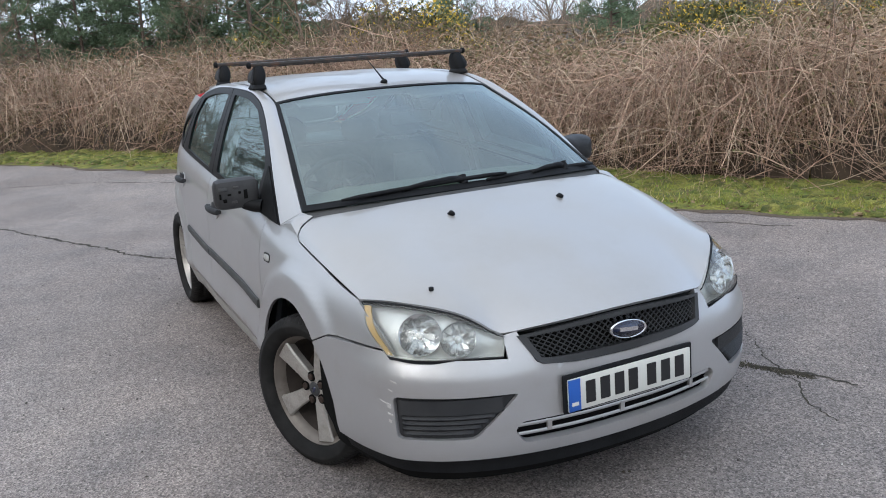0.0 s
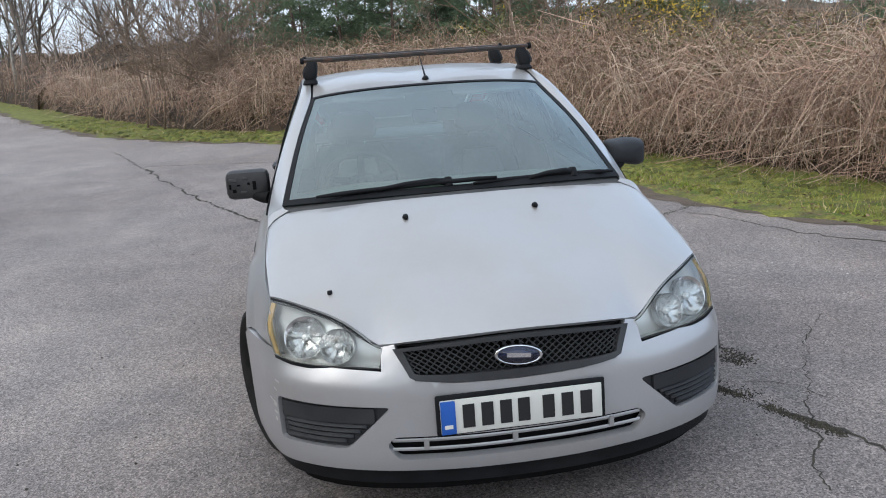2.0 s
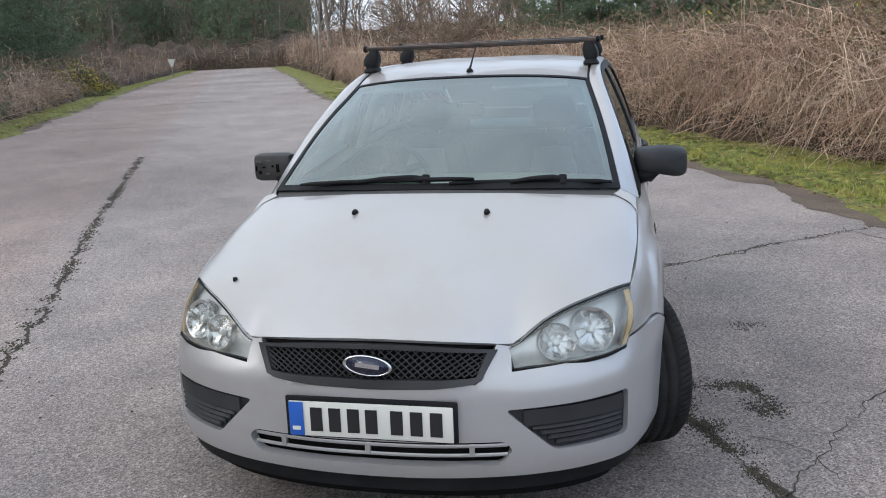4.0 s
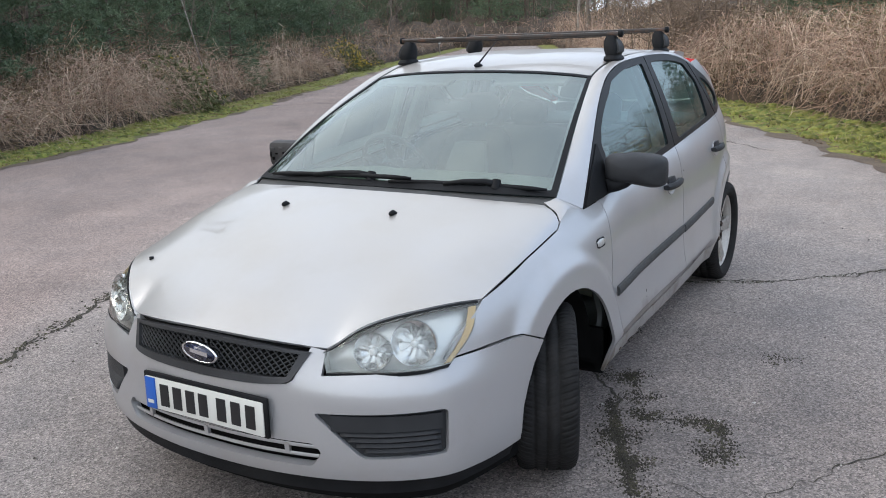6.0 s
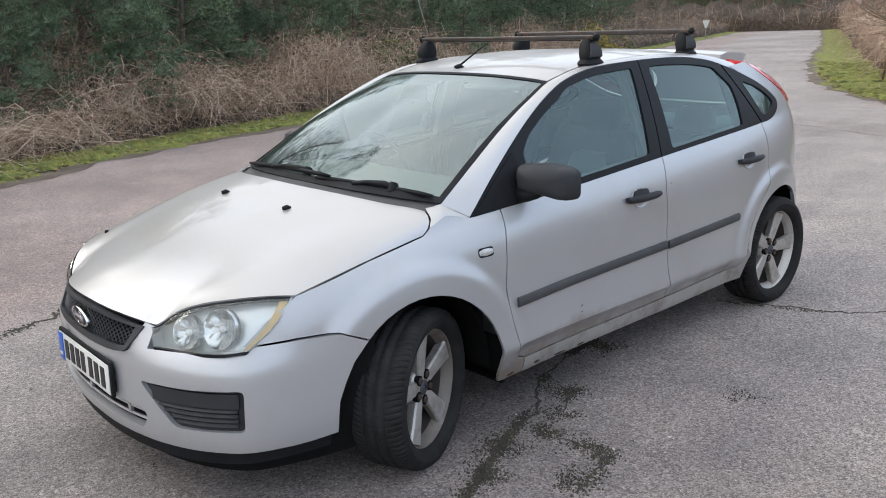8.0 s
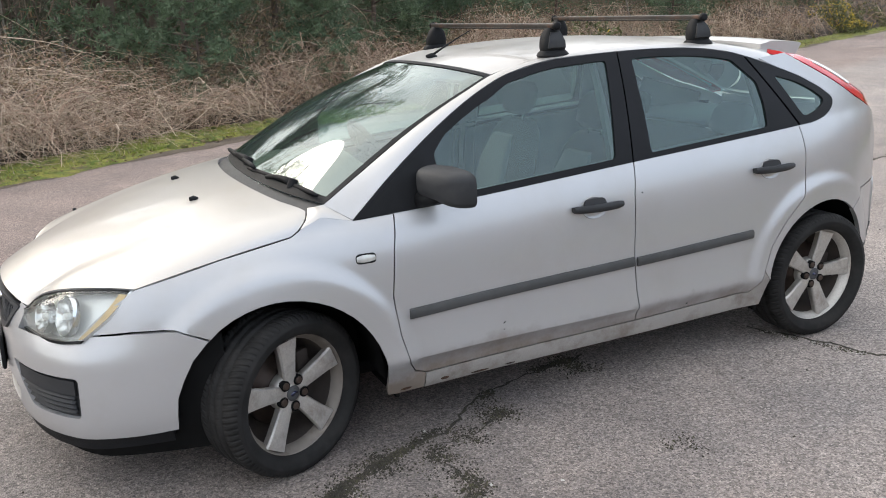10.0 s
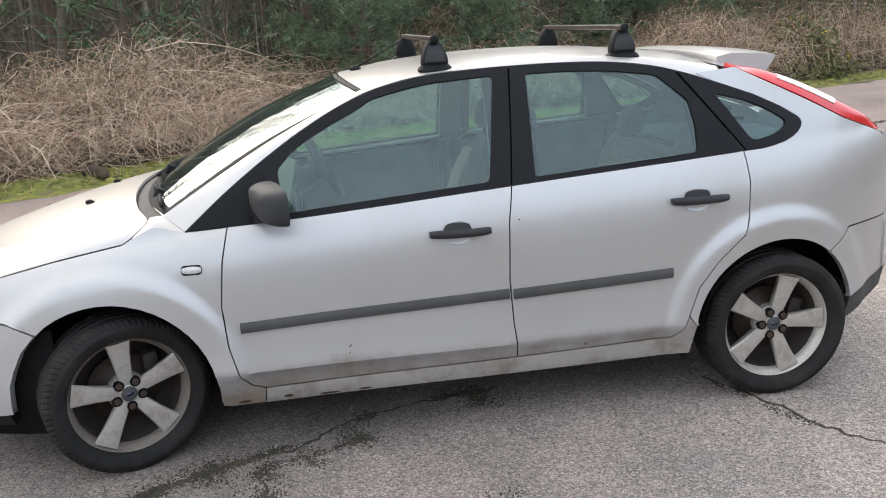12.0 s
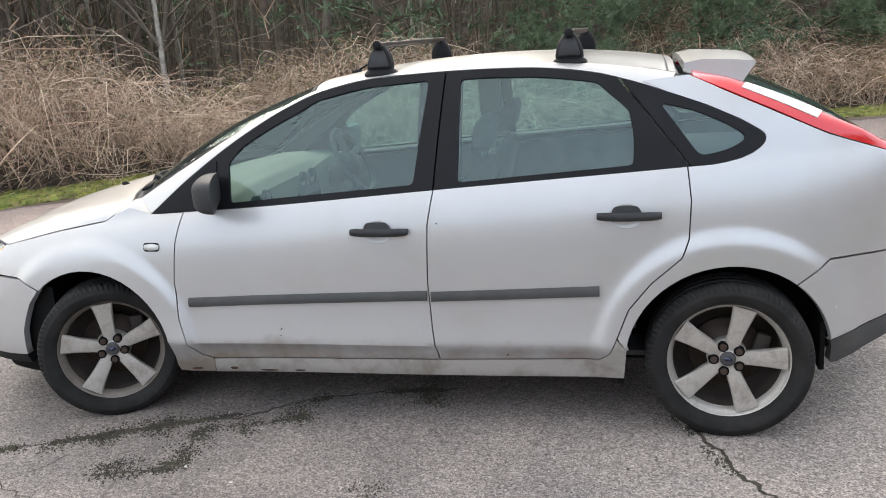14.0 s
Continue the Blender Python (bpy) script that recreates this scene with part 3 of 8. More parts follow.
# the two edges of the road, as (x, y) along their run
NEAR_SIDE = path3((16, -30, 0), (10.5, -12, 0), (7.2, -4.5, 0), (4.4, 1.3, 0), (3.35, 3.2, 0), (2.3, 6.0, 0), (0.6, 9.2, 0), (-1.5, 12.5, 0), (-3.3, 14.2, 0), (-5.2, 16.6, 0), (-7.6, 21, 0), (-10.5, 27, 0), (-14.5, 36, 0), (-18.7, 45, 0), (-25.4, 59, 0), (-31.5, 72, 0))
FAR_SIDE = path3((1.5, -30, 0), (-1.2, -12, 0), (-3.3, -5.9, 0), (-5.3, -3.2, 0), (-7.0, -0.5, 0), (-8.7, 2.3, 0), (-9.9, 6.2, 0), (-11.5, 10.7, 0), (-15.0, 18.5, 0), (-21.6, 33, 0), (-28.6, 50, 0), (-38, 72, 0))


def uneven(x, y, size=1.0):
    return noise.noise((x * size, y * size, 3.7)) 


bm = bmesh.new()
rows = []
for k in range(29):
    r = 0.0 if k == 0 else 2.0 * 1.32 ** (k - 1)
    rows.append([bm.verts.new((r * math.cos(a) - 3, r * math.sin(a) + 5, -0.05 + (0.0 if r < 40 else 0.02 * uneven(r * math.cos(a), r * math.sin(a), 0.01)))) for a in [2 * math.pi * i / 48 for i in range(48)]] if k else [bm.verts.new((-3, 5, -0.05))])
for k in range(28):
    for i in range(48):
        j = (i + 1) % 48
        bm.faces.new((rows[0][0], rows[1][i], rows[1][j]) if k == 0 else (rows[k][i], rows[k + 1][i], rows[k + 1][j], rows[k][j]))
tagged(part("ground", bm, soil), "brown leaf-littered woodland floor", "ground", kind="structure")


def road_surface(u, v):
    a, b = NEAR_SIDE(u), FAR_SIDE(u)
    p = a + (b - a) * v
    edge = min(v, 1 - v)
    if edge < 0.02:
        d = (b - a) / np.linalg.norm(b - a)
        p = p + d * (0.16 * uneven(p[0], p[1], 1.3) + 0.08 * uneven(p[0], p[1], 4.1))
    return p


bm = patch(road_surface, steps(420), [0, 0.01, 0.03, 0.1, 0.25, 0.5, 0.75, 0.9, 0.97, 0.99, 1], flip=True)
bm.normal_update()
if sum(f.normal.z for f in bm.faces) < 0:
    bmesh.ops.reverse_faces(bm, faces=bm.faces[:])
rim(bm, 0.06)
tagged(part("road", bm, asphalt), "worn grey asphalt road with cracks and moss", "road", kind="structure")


def verge(name, side, sign, width, lift):
    """A strip of mossy turf along one edge of the road, a little higher than it and ragged along the asphalt."""
    def surface(u, v):
        p, q = side(u), side(min(u + 0.002, 1.0))
        t = (q - p) / max(np.linalg.norm(q - p), 1e-9) if u < 0.998 else (side(1.0) - side(0.99)) / np.linalg.norm(side(1.0) - side(0.99))
        nrm = np.array((t[1], -t[0], 0)) * sign
        ragged = 0.30 * uneven(p[0], p[1], 1.1) + 0.16 * uneven(p[0] + 9, p[1], 3.3) + 0.06 * uneven(p[0], p[1] + 4, 11)
        d = -0.16 + ragged * (1 - v) + v * width
        w = p + nrm * d
        w[2] = 0.004 + lift * min(1, v * 6) * (1 + 0.5 * uneven(w[0], w[1], 2.0)) + 0.03 * v * uneven(w[0], w[1], 5.0) if v > 0 else -0.004
        return w
    m = patch(surface, steps(520), [0, 0.02, 0.05, 0.1, 0.18, 0.28, 0.4, 0.55, 0.75, 1.0])
    m.normal_update()
    if sum(f.normal.z for f in m.faces) < 0:
        bmesh.ops.reverse_faces(m, faces=m.faces[:])
    return tagged(part(name, m, turf), "mossy green grass verge beside the asphalt", "verge", kind="structure")


verge("verge_near", NEAR_SIDE, 1, 3.2, 0.035)
verge("verge_far", FAR_SIDE, -1, 2.2, 0.035)



def edge_soil(side, sign, label):
    """A ragged ribbon of bare soil and grit where the verge creeps over the asphalt."""
    def surface(u, v):
        p, q = side(min(u, 0.998)), side(min(u, 0.998) + 0.002)
        t = (q - p) / max(np.linalg.norm(q - p), 1e-9)
        nrm = np.array((t[1], -t[0], 0)) * sign
        rag = 0.26 * uneven(p[0] + 3, p[1] + 8, 1.3) + 0.14 * uneven(p[0], p[1] + 2, 4.0) + 0.05 * uneven(p[0], p[1], 13)
        w = p + nrm * (-0.30 + rag * (1 - v) + v * 0.5)
        w[2] = 0.0035 if v < 0.9 else -0.01
        return w
    m = patch(surface, steps(620), [0, 0.3, 0.6, 1.0])
    m.normal_update()
    if sum(f.normal.z for f in m.faces) < 0:
        bmesh.ops.reverse_faces(m, faces=m.faces[:])
    return tagged(part("verge_soil", m, edge_mat), label, "soil", kind="structure")


edge_mat = material("edge_soil", (0.085, 0.062, 0.045), rough=0.95, second=(0.13, 0.10, 0.072), scale=3, bump=0.7, bump_scale=60, fine=0.35, fine_scale=90)
edge_soil(FAR_SIDE, -1, "bare brown soil along the far verge")
edge_soil(NEAR_SIDE, 1, "bare brown soil along the near verge")

# cracks, with moss and grit along them
crack_mat = material("crack_grit", (0.03, 0.027, 0.022), rough=0.95, second=(0.06, 0.052, 0.035), scale=30, bump=0.8, bump_scale=150)
moss_mat = material("moss_tuft", (0.030, 0.029, 0.017), rough=0.95, second=(0.060, 0.058, 0.028), scale=9, island=0.5)
grit_mat = material("dark_grit", (0.035, 0.031, 0.026), rough=0.95, second=(0.07, 0.06, 0.045), scale=9, island=0.5)
stone_mat = material("loose_stone", (0.33, 0.31, 0.28), rough=0.9, second=(0.5, 0.48, 0.44), scale=9, island=0.3)
crack_rng = np.random.default_rng(77)


def crack(points, width, label="dark jagged crack in the asphalt"):
    """A jagged crack: a thin ribbon of dark grit just proud of the worn surface, its width and way uneven."""
    run = path3(*[(x, y, 0) for x, y in points])
    length = sum(math.dist(a, b) for a, b in zip(points, points[1:]))
    n = int(length / 0.025)
    bm = bmesh.new()
    rows, drift = [], 0.0
    for k in range(n + 1):
        p, q = run(k / n), run(min(1, k / n + 0.01)) if k < n else run(1.0)
        t = q - p if k < n else run(1.0) - run(0.98)
        t = t / np.linalg.norm(t)
        side_ = np.array((-t[1], t[0], 0))
        drift = 0.86 * drift + crack_rng.normal() * 0.011
        w = width * max(0.15, 0.55 + 0.8 * uneven(p[0] * 3, p[1] * 3, 1.0) + 0.35 * crack_rng.random())
        c = p + side_ * drift
        rows.append((bm.verts.new(c - side_ * w * crack_rng.uniform(0.3, 0.7) + (0, 0, 0.002)), bm.verts.new(c + side_ * w * crack_rng.uniform(0.3, 0.7) + (0, 0, 0.002))))
    for a, b in zip(rows, rows[1:]):
        bm.faces.new((a[0], a[1], b[1], b[0]))
    bm.normal_update()
    if sum(f.normal.z for f in bm.faces) < 0:
        bmesh.ops.reverse_faces(bm, faces=bm.faces[:])
    return tagged(part("road_crack", bm, crack_mat), label, "crack", kind="structure")


def crumbs(name, centres, spread, count, size, mats, label):
    """Crumbs of moss, grit and stone lying on the asphalt round the given places."""
    c = np.array([p for p in centres if uneven(p[0], p[1], 6.0) > -0.20] or centres)   # in clusters
    C = c[crack_rng.integers(0, len(c), count)] + crack_rng.normal(size=(count, 2)) * spread
    V, F, idx = [], [], []
    for i, (x, y) in enumerate(C):
        r = size * crack_rng.uniform(0.4, 1.5)
        k = len(V)
        m = crack_rng.integers(0, len(mats))
        a0 = crack_rng.uniform(0, 6.28)
        V += [(x + r * math.cos(a0 + a) * crack_rng.uniform(0.6, 1.2), y + r * math.sin(a0 + a) * crack_rng.uniform(0.6, 1.2), 0.0) for a in (0, 1.26, 2.51, 3.77, 5.03)]
        V.append((x, y, 0.003 + r * crack_rng.uniform(0.25, 0.7)))
        F += [(k + j, k + (j + 1) % 5, k + 5) for j in range(5)]
        idx += [m] * 5
    mesh = bpy.data.meshes.new(name)
    mesh.from_pydata(V, [], F)
    for m in mats:
        mesh.materials.append(m)
    mesh.polygons.foreach_set("material_index", np.array(idx, dtype=np.int32))
    return tagged(new(name, mesh), label, "debris", kind="stuff")


def spread_along(points, n):
    run = path3(*[(x, y, 0) for x, y in points])
    return [tuple(run(k / n)[:2]) for k in range(n + 1)]


C_NEAR = [(1.46, -0.75), (1.24, -0.30), (1.10, 0.02), (0.96, 0.30), (0.83, 0.58), (0.70, 0.80), (0.56, 1.06), (0.50, 1.5)]
C_NEAR2 = [(1.42, 0.22), (1.30, 0.54), (1.14, 0.50), (1.02, 0.47), (0.92, 0.66), (0.84, 0.86)]
C_BACK = [(0.62, 2.42), (0.88, 2.52), (1.16, 2.64), (1.35, 2.79), (1.75, 3.15), (2.66, 3.80), (3.1, 4.1)]
C_SEAM = [(-1.6, -1.8), (-1.97, -0.83), (-2.34, 0.0), (-2.94, 1.34), (-3.5, 2.45), (-4.15, 3.67), (-5.0, 5.38), (-6.66, 8.7)]
C_LEFT = [(0.15, 2.85), (-0.75, 3.9), (-1.45, 5.3), (-2.05, 6.6), (-2.7, 8.3), (-4.5, 13.1)]
for pts, w in ((C_NEAR, 0.022), (C_NEAR2, 0.010), (C_BACK, 0.016), (C_SEAM, 0.032), (C_LEFT, 0.040), ([(2.45, 3.75), (2.61, 3.46), (3.06, 2.46), (3.7, 1.57)], 0.02), ([(1.1, -0.95), (1.34, -0.44), (1.66, 0.17), (2.1, 0.75)], 0.007),
               ([(-12.4, 12.4), (-11.2, 13.3), (-9.9, 13.8)], 0.10), ([(-13.6, 20.8), (-12.4, 21.3), (-11.0, 21.5)], 0.14), ([(1.0, -0.1), (1.3, 0.0), (1.55, -0.3)], 0.006), ([(0.2, 8.2), (-1.2, 9.5), (-3.4, 10.4)], 0.03)):
    crack(pts, w)
WEB = []
for cx, cy, r, k in ((0.84, 0.85, 0.05, 5), (1.03, 0.48, 0.09, 9), (1.29, 0.55, 0.07, 7), (1.38, 0.28, 0.05, 4), (0.82, 0.57, 0.05, 6), (0.97, 0.28, 0.06, 6), (1.07, 0.08, 0.05, 5), (0.58, 1.42, 0.08, 9), (1.37, 1.33, 0.05, 3), (0.70, 0.80, 0.05, 5), (1.16, 0.52, 0.05, 3), (1.22, -0.2, 0.05, 3)):
    for _ in range(k):
        a, ln, d = crack_rng.uniform(0, 6.28), crack_rng.uniform(0.02, 0.075), crack_rng.normal(size=2) * r * 0.6
        mx, my = cx + d[0], cy + d[1]
        pts = [(mx - ln * math.cos(a), my - ln * math.sin(a)), (mx + crack_rng.normal() * 0.015, my + crack_rng.normal() * 0.015), (mx + ln * math.cos(a + 0.5), my + ln * math.sin(a + 0.5))]
        WEB += spread_along(pts, 5)
crumbs("crack_moss", spread_along(C_NEAR, 60), 0.014, 2600, 0.0045, [moss_mat, grit_mat, crack_mat, grit_mat], "dark moss and grit along the crack")
crumbs("crack_moss", spread_along(C_NEAR2, 12), 0.020, 420, 0.0042, [moss_mat, grit_mat, crack_mat], "dark moss and grit along a fine crack")
crumbs("crack_moss", spread_along(C_NEAR, 60), 0.034, 700, 0.0040, [grit_mat, crack_mat], "dark grit and moss scattered beside the crack")
crumbs("moss_patch", WEB, 0.026, 3200, 0.0042, [moss_mat, grit_mat, crack_mat, grit_mat], "dark moss and grit in fine cracks of the asphalt")
crumbs("crack_moss", spread_along(C_BACK, 60), 0.012, 1300, 0.0042, [moss_mat, grit_mat, stone_mat], "moss and grit along the crack")
crumbs("crack_moss", spread_along(C_SEAM, 160), 0.035, 2600, 0.008, [moss_mat, grit_mat, grit_mat], "moss along the road's seam")
crumbs("loose_stones", [(x, y) for x in np.arange(-3, 4, 0.5) for y in np.arange(-2, 5, 0.5)], 0.35, 420, 0.006, [stone_mat, grit_mat], "scattered small stones on the asphalt")

# ---- the car: nose towards -y, middle on x = 0, front axle on y = 0 ----
WHEEL_R, ARCH_R, AXLES = 0.308, 0.383, (0.0, 2.64)
belt_x = curve((-0.95, 0.52), (-0.70, 0.690), (-0.49, 0.760), (-0.2, 0.782), (0.05, 0.788), (0.28, 0.797), (0.7, 0.808), (1.5, 0.812), (2.2, 0.806), (2.5, 0.792), (2.7, 0.766), (2.9, 0.718), (3.1, 0.634), (3.25, 0.545), (3.35, 0.46))
belt_z = curve((-0.95, 0.66), (-0.70, 0.705), (-0.49, 0.780), (-0.2, 0.843), (0.05, 0.885), (0.28, 0.915), (0.74, 0.938), (1.6, 0.997), (2.49, 1.051), (2.9, 1.075), (3.35, 1.08))
low_x = curve((0.14, -0.085), (0.20, -0.048), (0.25, -0.028), (0.30, -0.022), (0.345, -0.004), (0.368, 0.0155), (0.376, 0.0168), (0.41, 0.0120), (0.46, 0.006), (0.54, 0.001), (0.60, 0.0), (0.8, 0.0))


def smooth(a, b, x):
    t = min(max((x - a) / (b - a), 0), 1)
    return t * t * (3 - 2 * t)


def side(y, z, out=0.0):
    """The car's left skin at (y, z): sill, doors and wings below the waist, the leaning glass above it."""
    h = z - belt_z(y)
    bx = belt_x(y)
    if h > 0:
        x = bx - 0.30 * h - 0.25 * h * h
    else:
        wing = (1 - smooth(0.35, 0.8, y)) * smooth(-0.60, -0.25, y)
        x = bx + (0.066 + 0.012 * wing) * (1 - math.exp(h / (0.11 - 0.03 * wing)))
        door = smooth(0.30, 0.5, y) * (1 - smooth(2.1, 2.3, y))
        x += low_x(z) * (0.55 + 0.45 * door)
        for ay in AXLES:
            r = math.hypot(y - ay + 0.035 * (ay < 1), z - 0.30)
            x += 0.022 * (1 - smooth(ARCH_R + 0.080, ARCH_R + 0.145, r)) * smooth(0.22, 0.34, z)
    return Vector((x + out, y, z))


def arch(ay, a0, a1, n=18, r=ARCH_R):
    """Points of a wheel arch, by angle from the tail (0) over the top (90) to the nose (180)."""
    return [(ay - 0.035 * (ay < 1) + r * math.cos(radians(a)), 0.30 + r * math.sin(radians(a))) for a in steps(n, a0, a1)]


car = thing("hatchback_car", "silver five-door hatchback car with dusty paint on worn asphalt", "car")


def both(name, bm, mat, parents, label="", sharp=40):
    """A part on the left and its mirror image on the right."""
    m = mirrored(bm)
    return part(name, bm, mat, parents[0], label, sharp=sharp), part(name, m, mat, parents[1], label, sharp=sharp)


PAIR = (car, car)
# window band: outline of all the black-framed glass
TOP_LINE = [(0.284, 0.917), (0.45, 1.052), (0.62, 1.172), (0.767, 1.262), (0.90, 1.330), (1.03, 1.380), (1.23, 1.420), (1.50, 1.434), (1.76, 1.436), (1.96, 1.428), (2.15, 1.402), (2.255, 1.376), (2.40, 1.325), (2.56, 1.265), (2.68, 1.208), (2.75, 1.165)]
BELT_END = [(2.764, 1.152), (2.768, 1.139), (2.763, 1.123), (2.748, 1.107), (2.720, 1.089), (2.68, 1.073), (2.63, 1.062), (2.58, 1.055), (2.49, 1.051)]


def top_line(y):
    return float(np.interp(y, [p[0] for p in TOP_LINE], [p[1] for p in TOP_LINE]))


def band(y0, y1, n=12):
    """Outline of the window band between two y."""
    return [(y, top_line(y)) for y in steps(n, y0, y1)] + [(y, belt_z(y)) for y in steps(n, y1, y0)]


GAP = 0.0025
# doors (painted lower part)
front_edge = [(0.440, 0.9255), (0.412, 0.80), (0.392, 0.63), (0.404, 0.48), (0.434, 0.36), (0.470, 0.305), (0.518, 0.286)]
mid_edge = [(1.528, 0.992), (1.505, 0.86), (1.495, 0.63), (1.504, 0.45), (1.520, 0.299)]
rear_edge = [(2.490, 1.051), (2.502, 0.93), (2.494, 0.79), (2.468, 0.722), (2.357, 0.627), (2.273, 0.525), (2.228, 0.41), (2.200, 0.345), (2.155, 0.312)]
waist = lambda y0, y1, n=10: [(y, belt_z(y)) for y in steps(n, y0, y1)]
door_front = front_edge + [(1.520, 0.299)] + mid_edge[-2::-1] + waist(1.528, 0.440)[1:-1]
door_rear = mid_edge + [(2.155, 0.312)] + rear_edge[-2::-1] + waist(2.490, 1.528)[1:-1]
doors_f = both("front_door", panel(side, grown(door_front, -GAP), step=0.02), paint, PAIR, "silver front door with a black frame and strip")
doors_r = both("rear_door", panel(side, grown(door_rear, -GAP), step=0.02), paint, PAIR, "silver rear door with a black frame and strip")
# wing, with the wheel arch cut out of it
wing = [(0.284, 0.917), (0.17, 0.943), (0.105, 0.918), (0.05, 0.886), (-0.2, 0.843), (-0.49, 0.780), (-0.60, 0.715), (-0.685, 0.640), (-0.52, 0.646), (-0.385, 0.640), (-0.283, 0.594)] + \
    [p for p in arch(0.0, 131, -7)] + [(0.352, 0.226), (0.40, 0.220), (0.512, 0.216), (0.518, 0.286)] + front_edge[-2::-1] + [(0.440, 0.9255)]
wings = both("front_wing", panel(side, grown(wing, -GAP), step=0.018), paint, PAIR, "silver front wing with a flared arch")
# sill and rear quarter
sill = [(0.512, 0.216), (2.253, 0.228)] + [(2.264, 0.36)] + [(2.228, 0.408), (2.200, 0.343), (2.155, 0.310), (1.520, 0.297), (0.518, 0.284)]
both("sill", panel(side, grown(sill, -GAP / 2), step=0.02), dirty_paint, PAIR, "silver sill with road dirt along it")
lamp_low = [(2.50, 1.378), (2.62, 1.318), (2.80, 1.232), (3.00, 1.135), (3.225, 1.055)]
quarter = [(2.264, 0.36)] + arch(2.64, 170, 51) + [(3.006, 0.681), (3.14, 0.684), (3.28, 0.684), (3.28, 1.02)] + lamp_low[::-1] + \
    [(2.41, 1.371), (2.33, 1.362)] + [p for p in TOP_LINE if p[0] > 2.35] + BELT_END + rear_edge[1:-2] + [(2.230, 0.408)]
quarters = both("rear_quarter", panel(side, grown(quarter, -GAP), step=0.018), paint, PAIR, "silver rear quarter with a flared arch")
# black sheets added behind the panels, standing in for shade in their gaps
shell = wing[:1] + [(0.6, 0.93), (1.5, 0.985), (2.49, 1.045), (2.9, 1.0), (3.2, 1.0), (3.2, 0.45), (3.0, 0.35)] + arch(2.64, 0, 180, r=ARCH_R + 0.012) + [(2.25, 0.235), (0.40, 0.225)] + arch(0.0, 0, 155, r=ARCH_R + 0.012) + [(-0.30, 0.62), (-0.40, 0.66), (-0.45, 0.74)]
both("body_shell", panel(lambda y, z: side(y, z, -0.022), shell, step=0.06, depth=0), dark, PAIR)
both("window_shell", panel(lambda y, z: side(y, z, -0.012), band(1.46, 1.64, 2), depth=0), dark, PAIR)


# black window frames and the glass in them
def frame_and_glass(name, outline, pane, doors, label):
    fr = both("window_frame", panel(lambda y, z: side(y, z, 0.001), outline, [pane], step=0.035, depth=0.014), window_trim, doors, "black window frame")
    gl = both(name, panel(lambda y, z: side(y, z, -0.007), grown(pane, 0.004), step=0.06, depth=0), side_glass, doors, label)
    for g in gl:
        g.visible_shadow = False
    return gl


wt = lambda y, d: (y, top_line(y) - d)
ft = lambda y, d: (y, belt_z(y) + d)
out_f = [(0.284, 0.917)] + [wt(y, 0.0) for y in steps(16, 0.36, 1.566)] + [ft(y, 0.0) for y in steps(8, 1.524, 0.32)]
pane_f = rounded([(0.655, 0.956), (0.640, 1.115)] + [wt(y, 0.030 + 0.014 * (y < 1)) for y in steps(10, 0.70, 1.502)] + [(1.445, 1.012)], 0.02)
frame_and_glass("door_window", out_f, pane_f, doors_f, "clear greenish door glass")
out_r = [ft(1.531, 0)] + [(1.573, top_line(1.573))] + [wt(y, 0.0) for y in steps(10, 1.60, 2.235)] + [(2.49, 1.053)] + [ft(y, 0.0) for y in steps(8, 2.46, 1.58)]
pane_r = rounded([(1.625, 1.018), (1.630, 1.402)] + [wt(y, 0.032) for y in steps(6, 1.68, 2.16)] + [(2.280, 1.262), (2.297, 1.165), (2.295, 1.062)], 0.02)
frame_and_glass("door_window", out_r, pane_r, doors_r, "clear greenish door glass")
out_q = [(2.253, 1.374)] + [wt(y, 0.0) for y in steps(8, 2.30, 2.75)] + BELT_END[:-1] + [(2.505, 1.052)]
pane_q = rounded([(2.392, 1.283), (2.52, 1.248), (2.62, 1.203), (2.698, 1.155), (2.688, 1.130), (2.63, 1.103), (2.535, 1.085)], 0.03)
frame_and_glass("quarter_window", out_q, pane_q, quarters, "small pointed rear quarter glass")

# bonnet
B_MID = path3((0, -0.937, 0.716), (0, -0.90, 0.738), (0, -0.78, 0.796), (0, -0.6, 0.858), (0, -0.4, 0.910), (0, -0.19, 0.958), (0, 0.00, 0.995))
B_REAR = path3((0, 0.00, 0.995), (0.3, 0.02, 0.990), (0.55, 0.075, 0.972), (0.67, 0.125, 0.960), (0.705, 0.137, 0.953), (0.750, 0.118, 0.932), (0.7795, 0.086, 0.9085), (0.788, 0.05, 0.886), mirror=True)
B_EDGE = path3((0.760, -0.49, 0.780), (0.782, -0.2, 0.843), (0.788, 0.05, 0.886))
B_FRONT = path3((0, -0.937, 0.716), (0.20, -0.918, 0.706), (0.36, -0.870, 0.686), (0.415, -0.842, 0.676), (0.435, -0.830, 0.686), (0.465, -0.812, 0.713), (0.51, -0.778, 0.744), (0.57, -0.722, 0.766), (0.65, -0.640, 0.780), (0.71, -0.563, 0.784), (0.760, -0.49, 0.780), mirror=True)
B_FAIR = path3((0, -0.937, 0.716), (0.22, -0.912, 0.713), (0.42, -0.840, 0.722), (0.60, -0.695, 0.757), (0.760, -0.49, 0.780), mirror=True)
bonnet_fair = coons(B_MID, B_EDGE, B_FAIR, B_REAR, (0, 0, 0.004), 1.6)


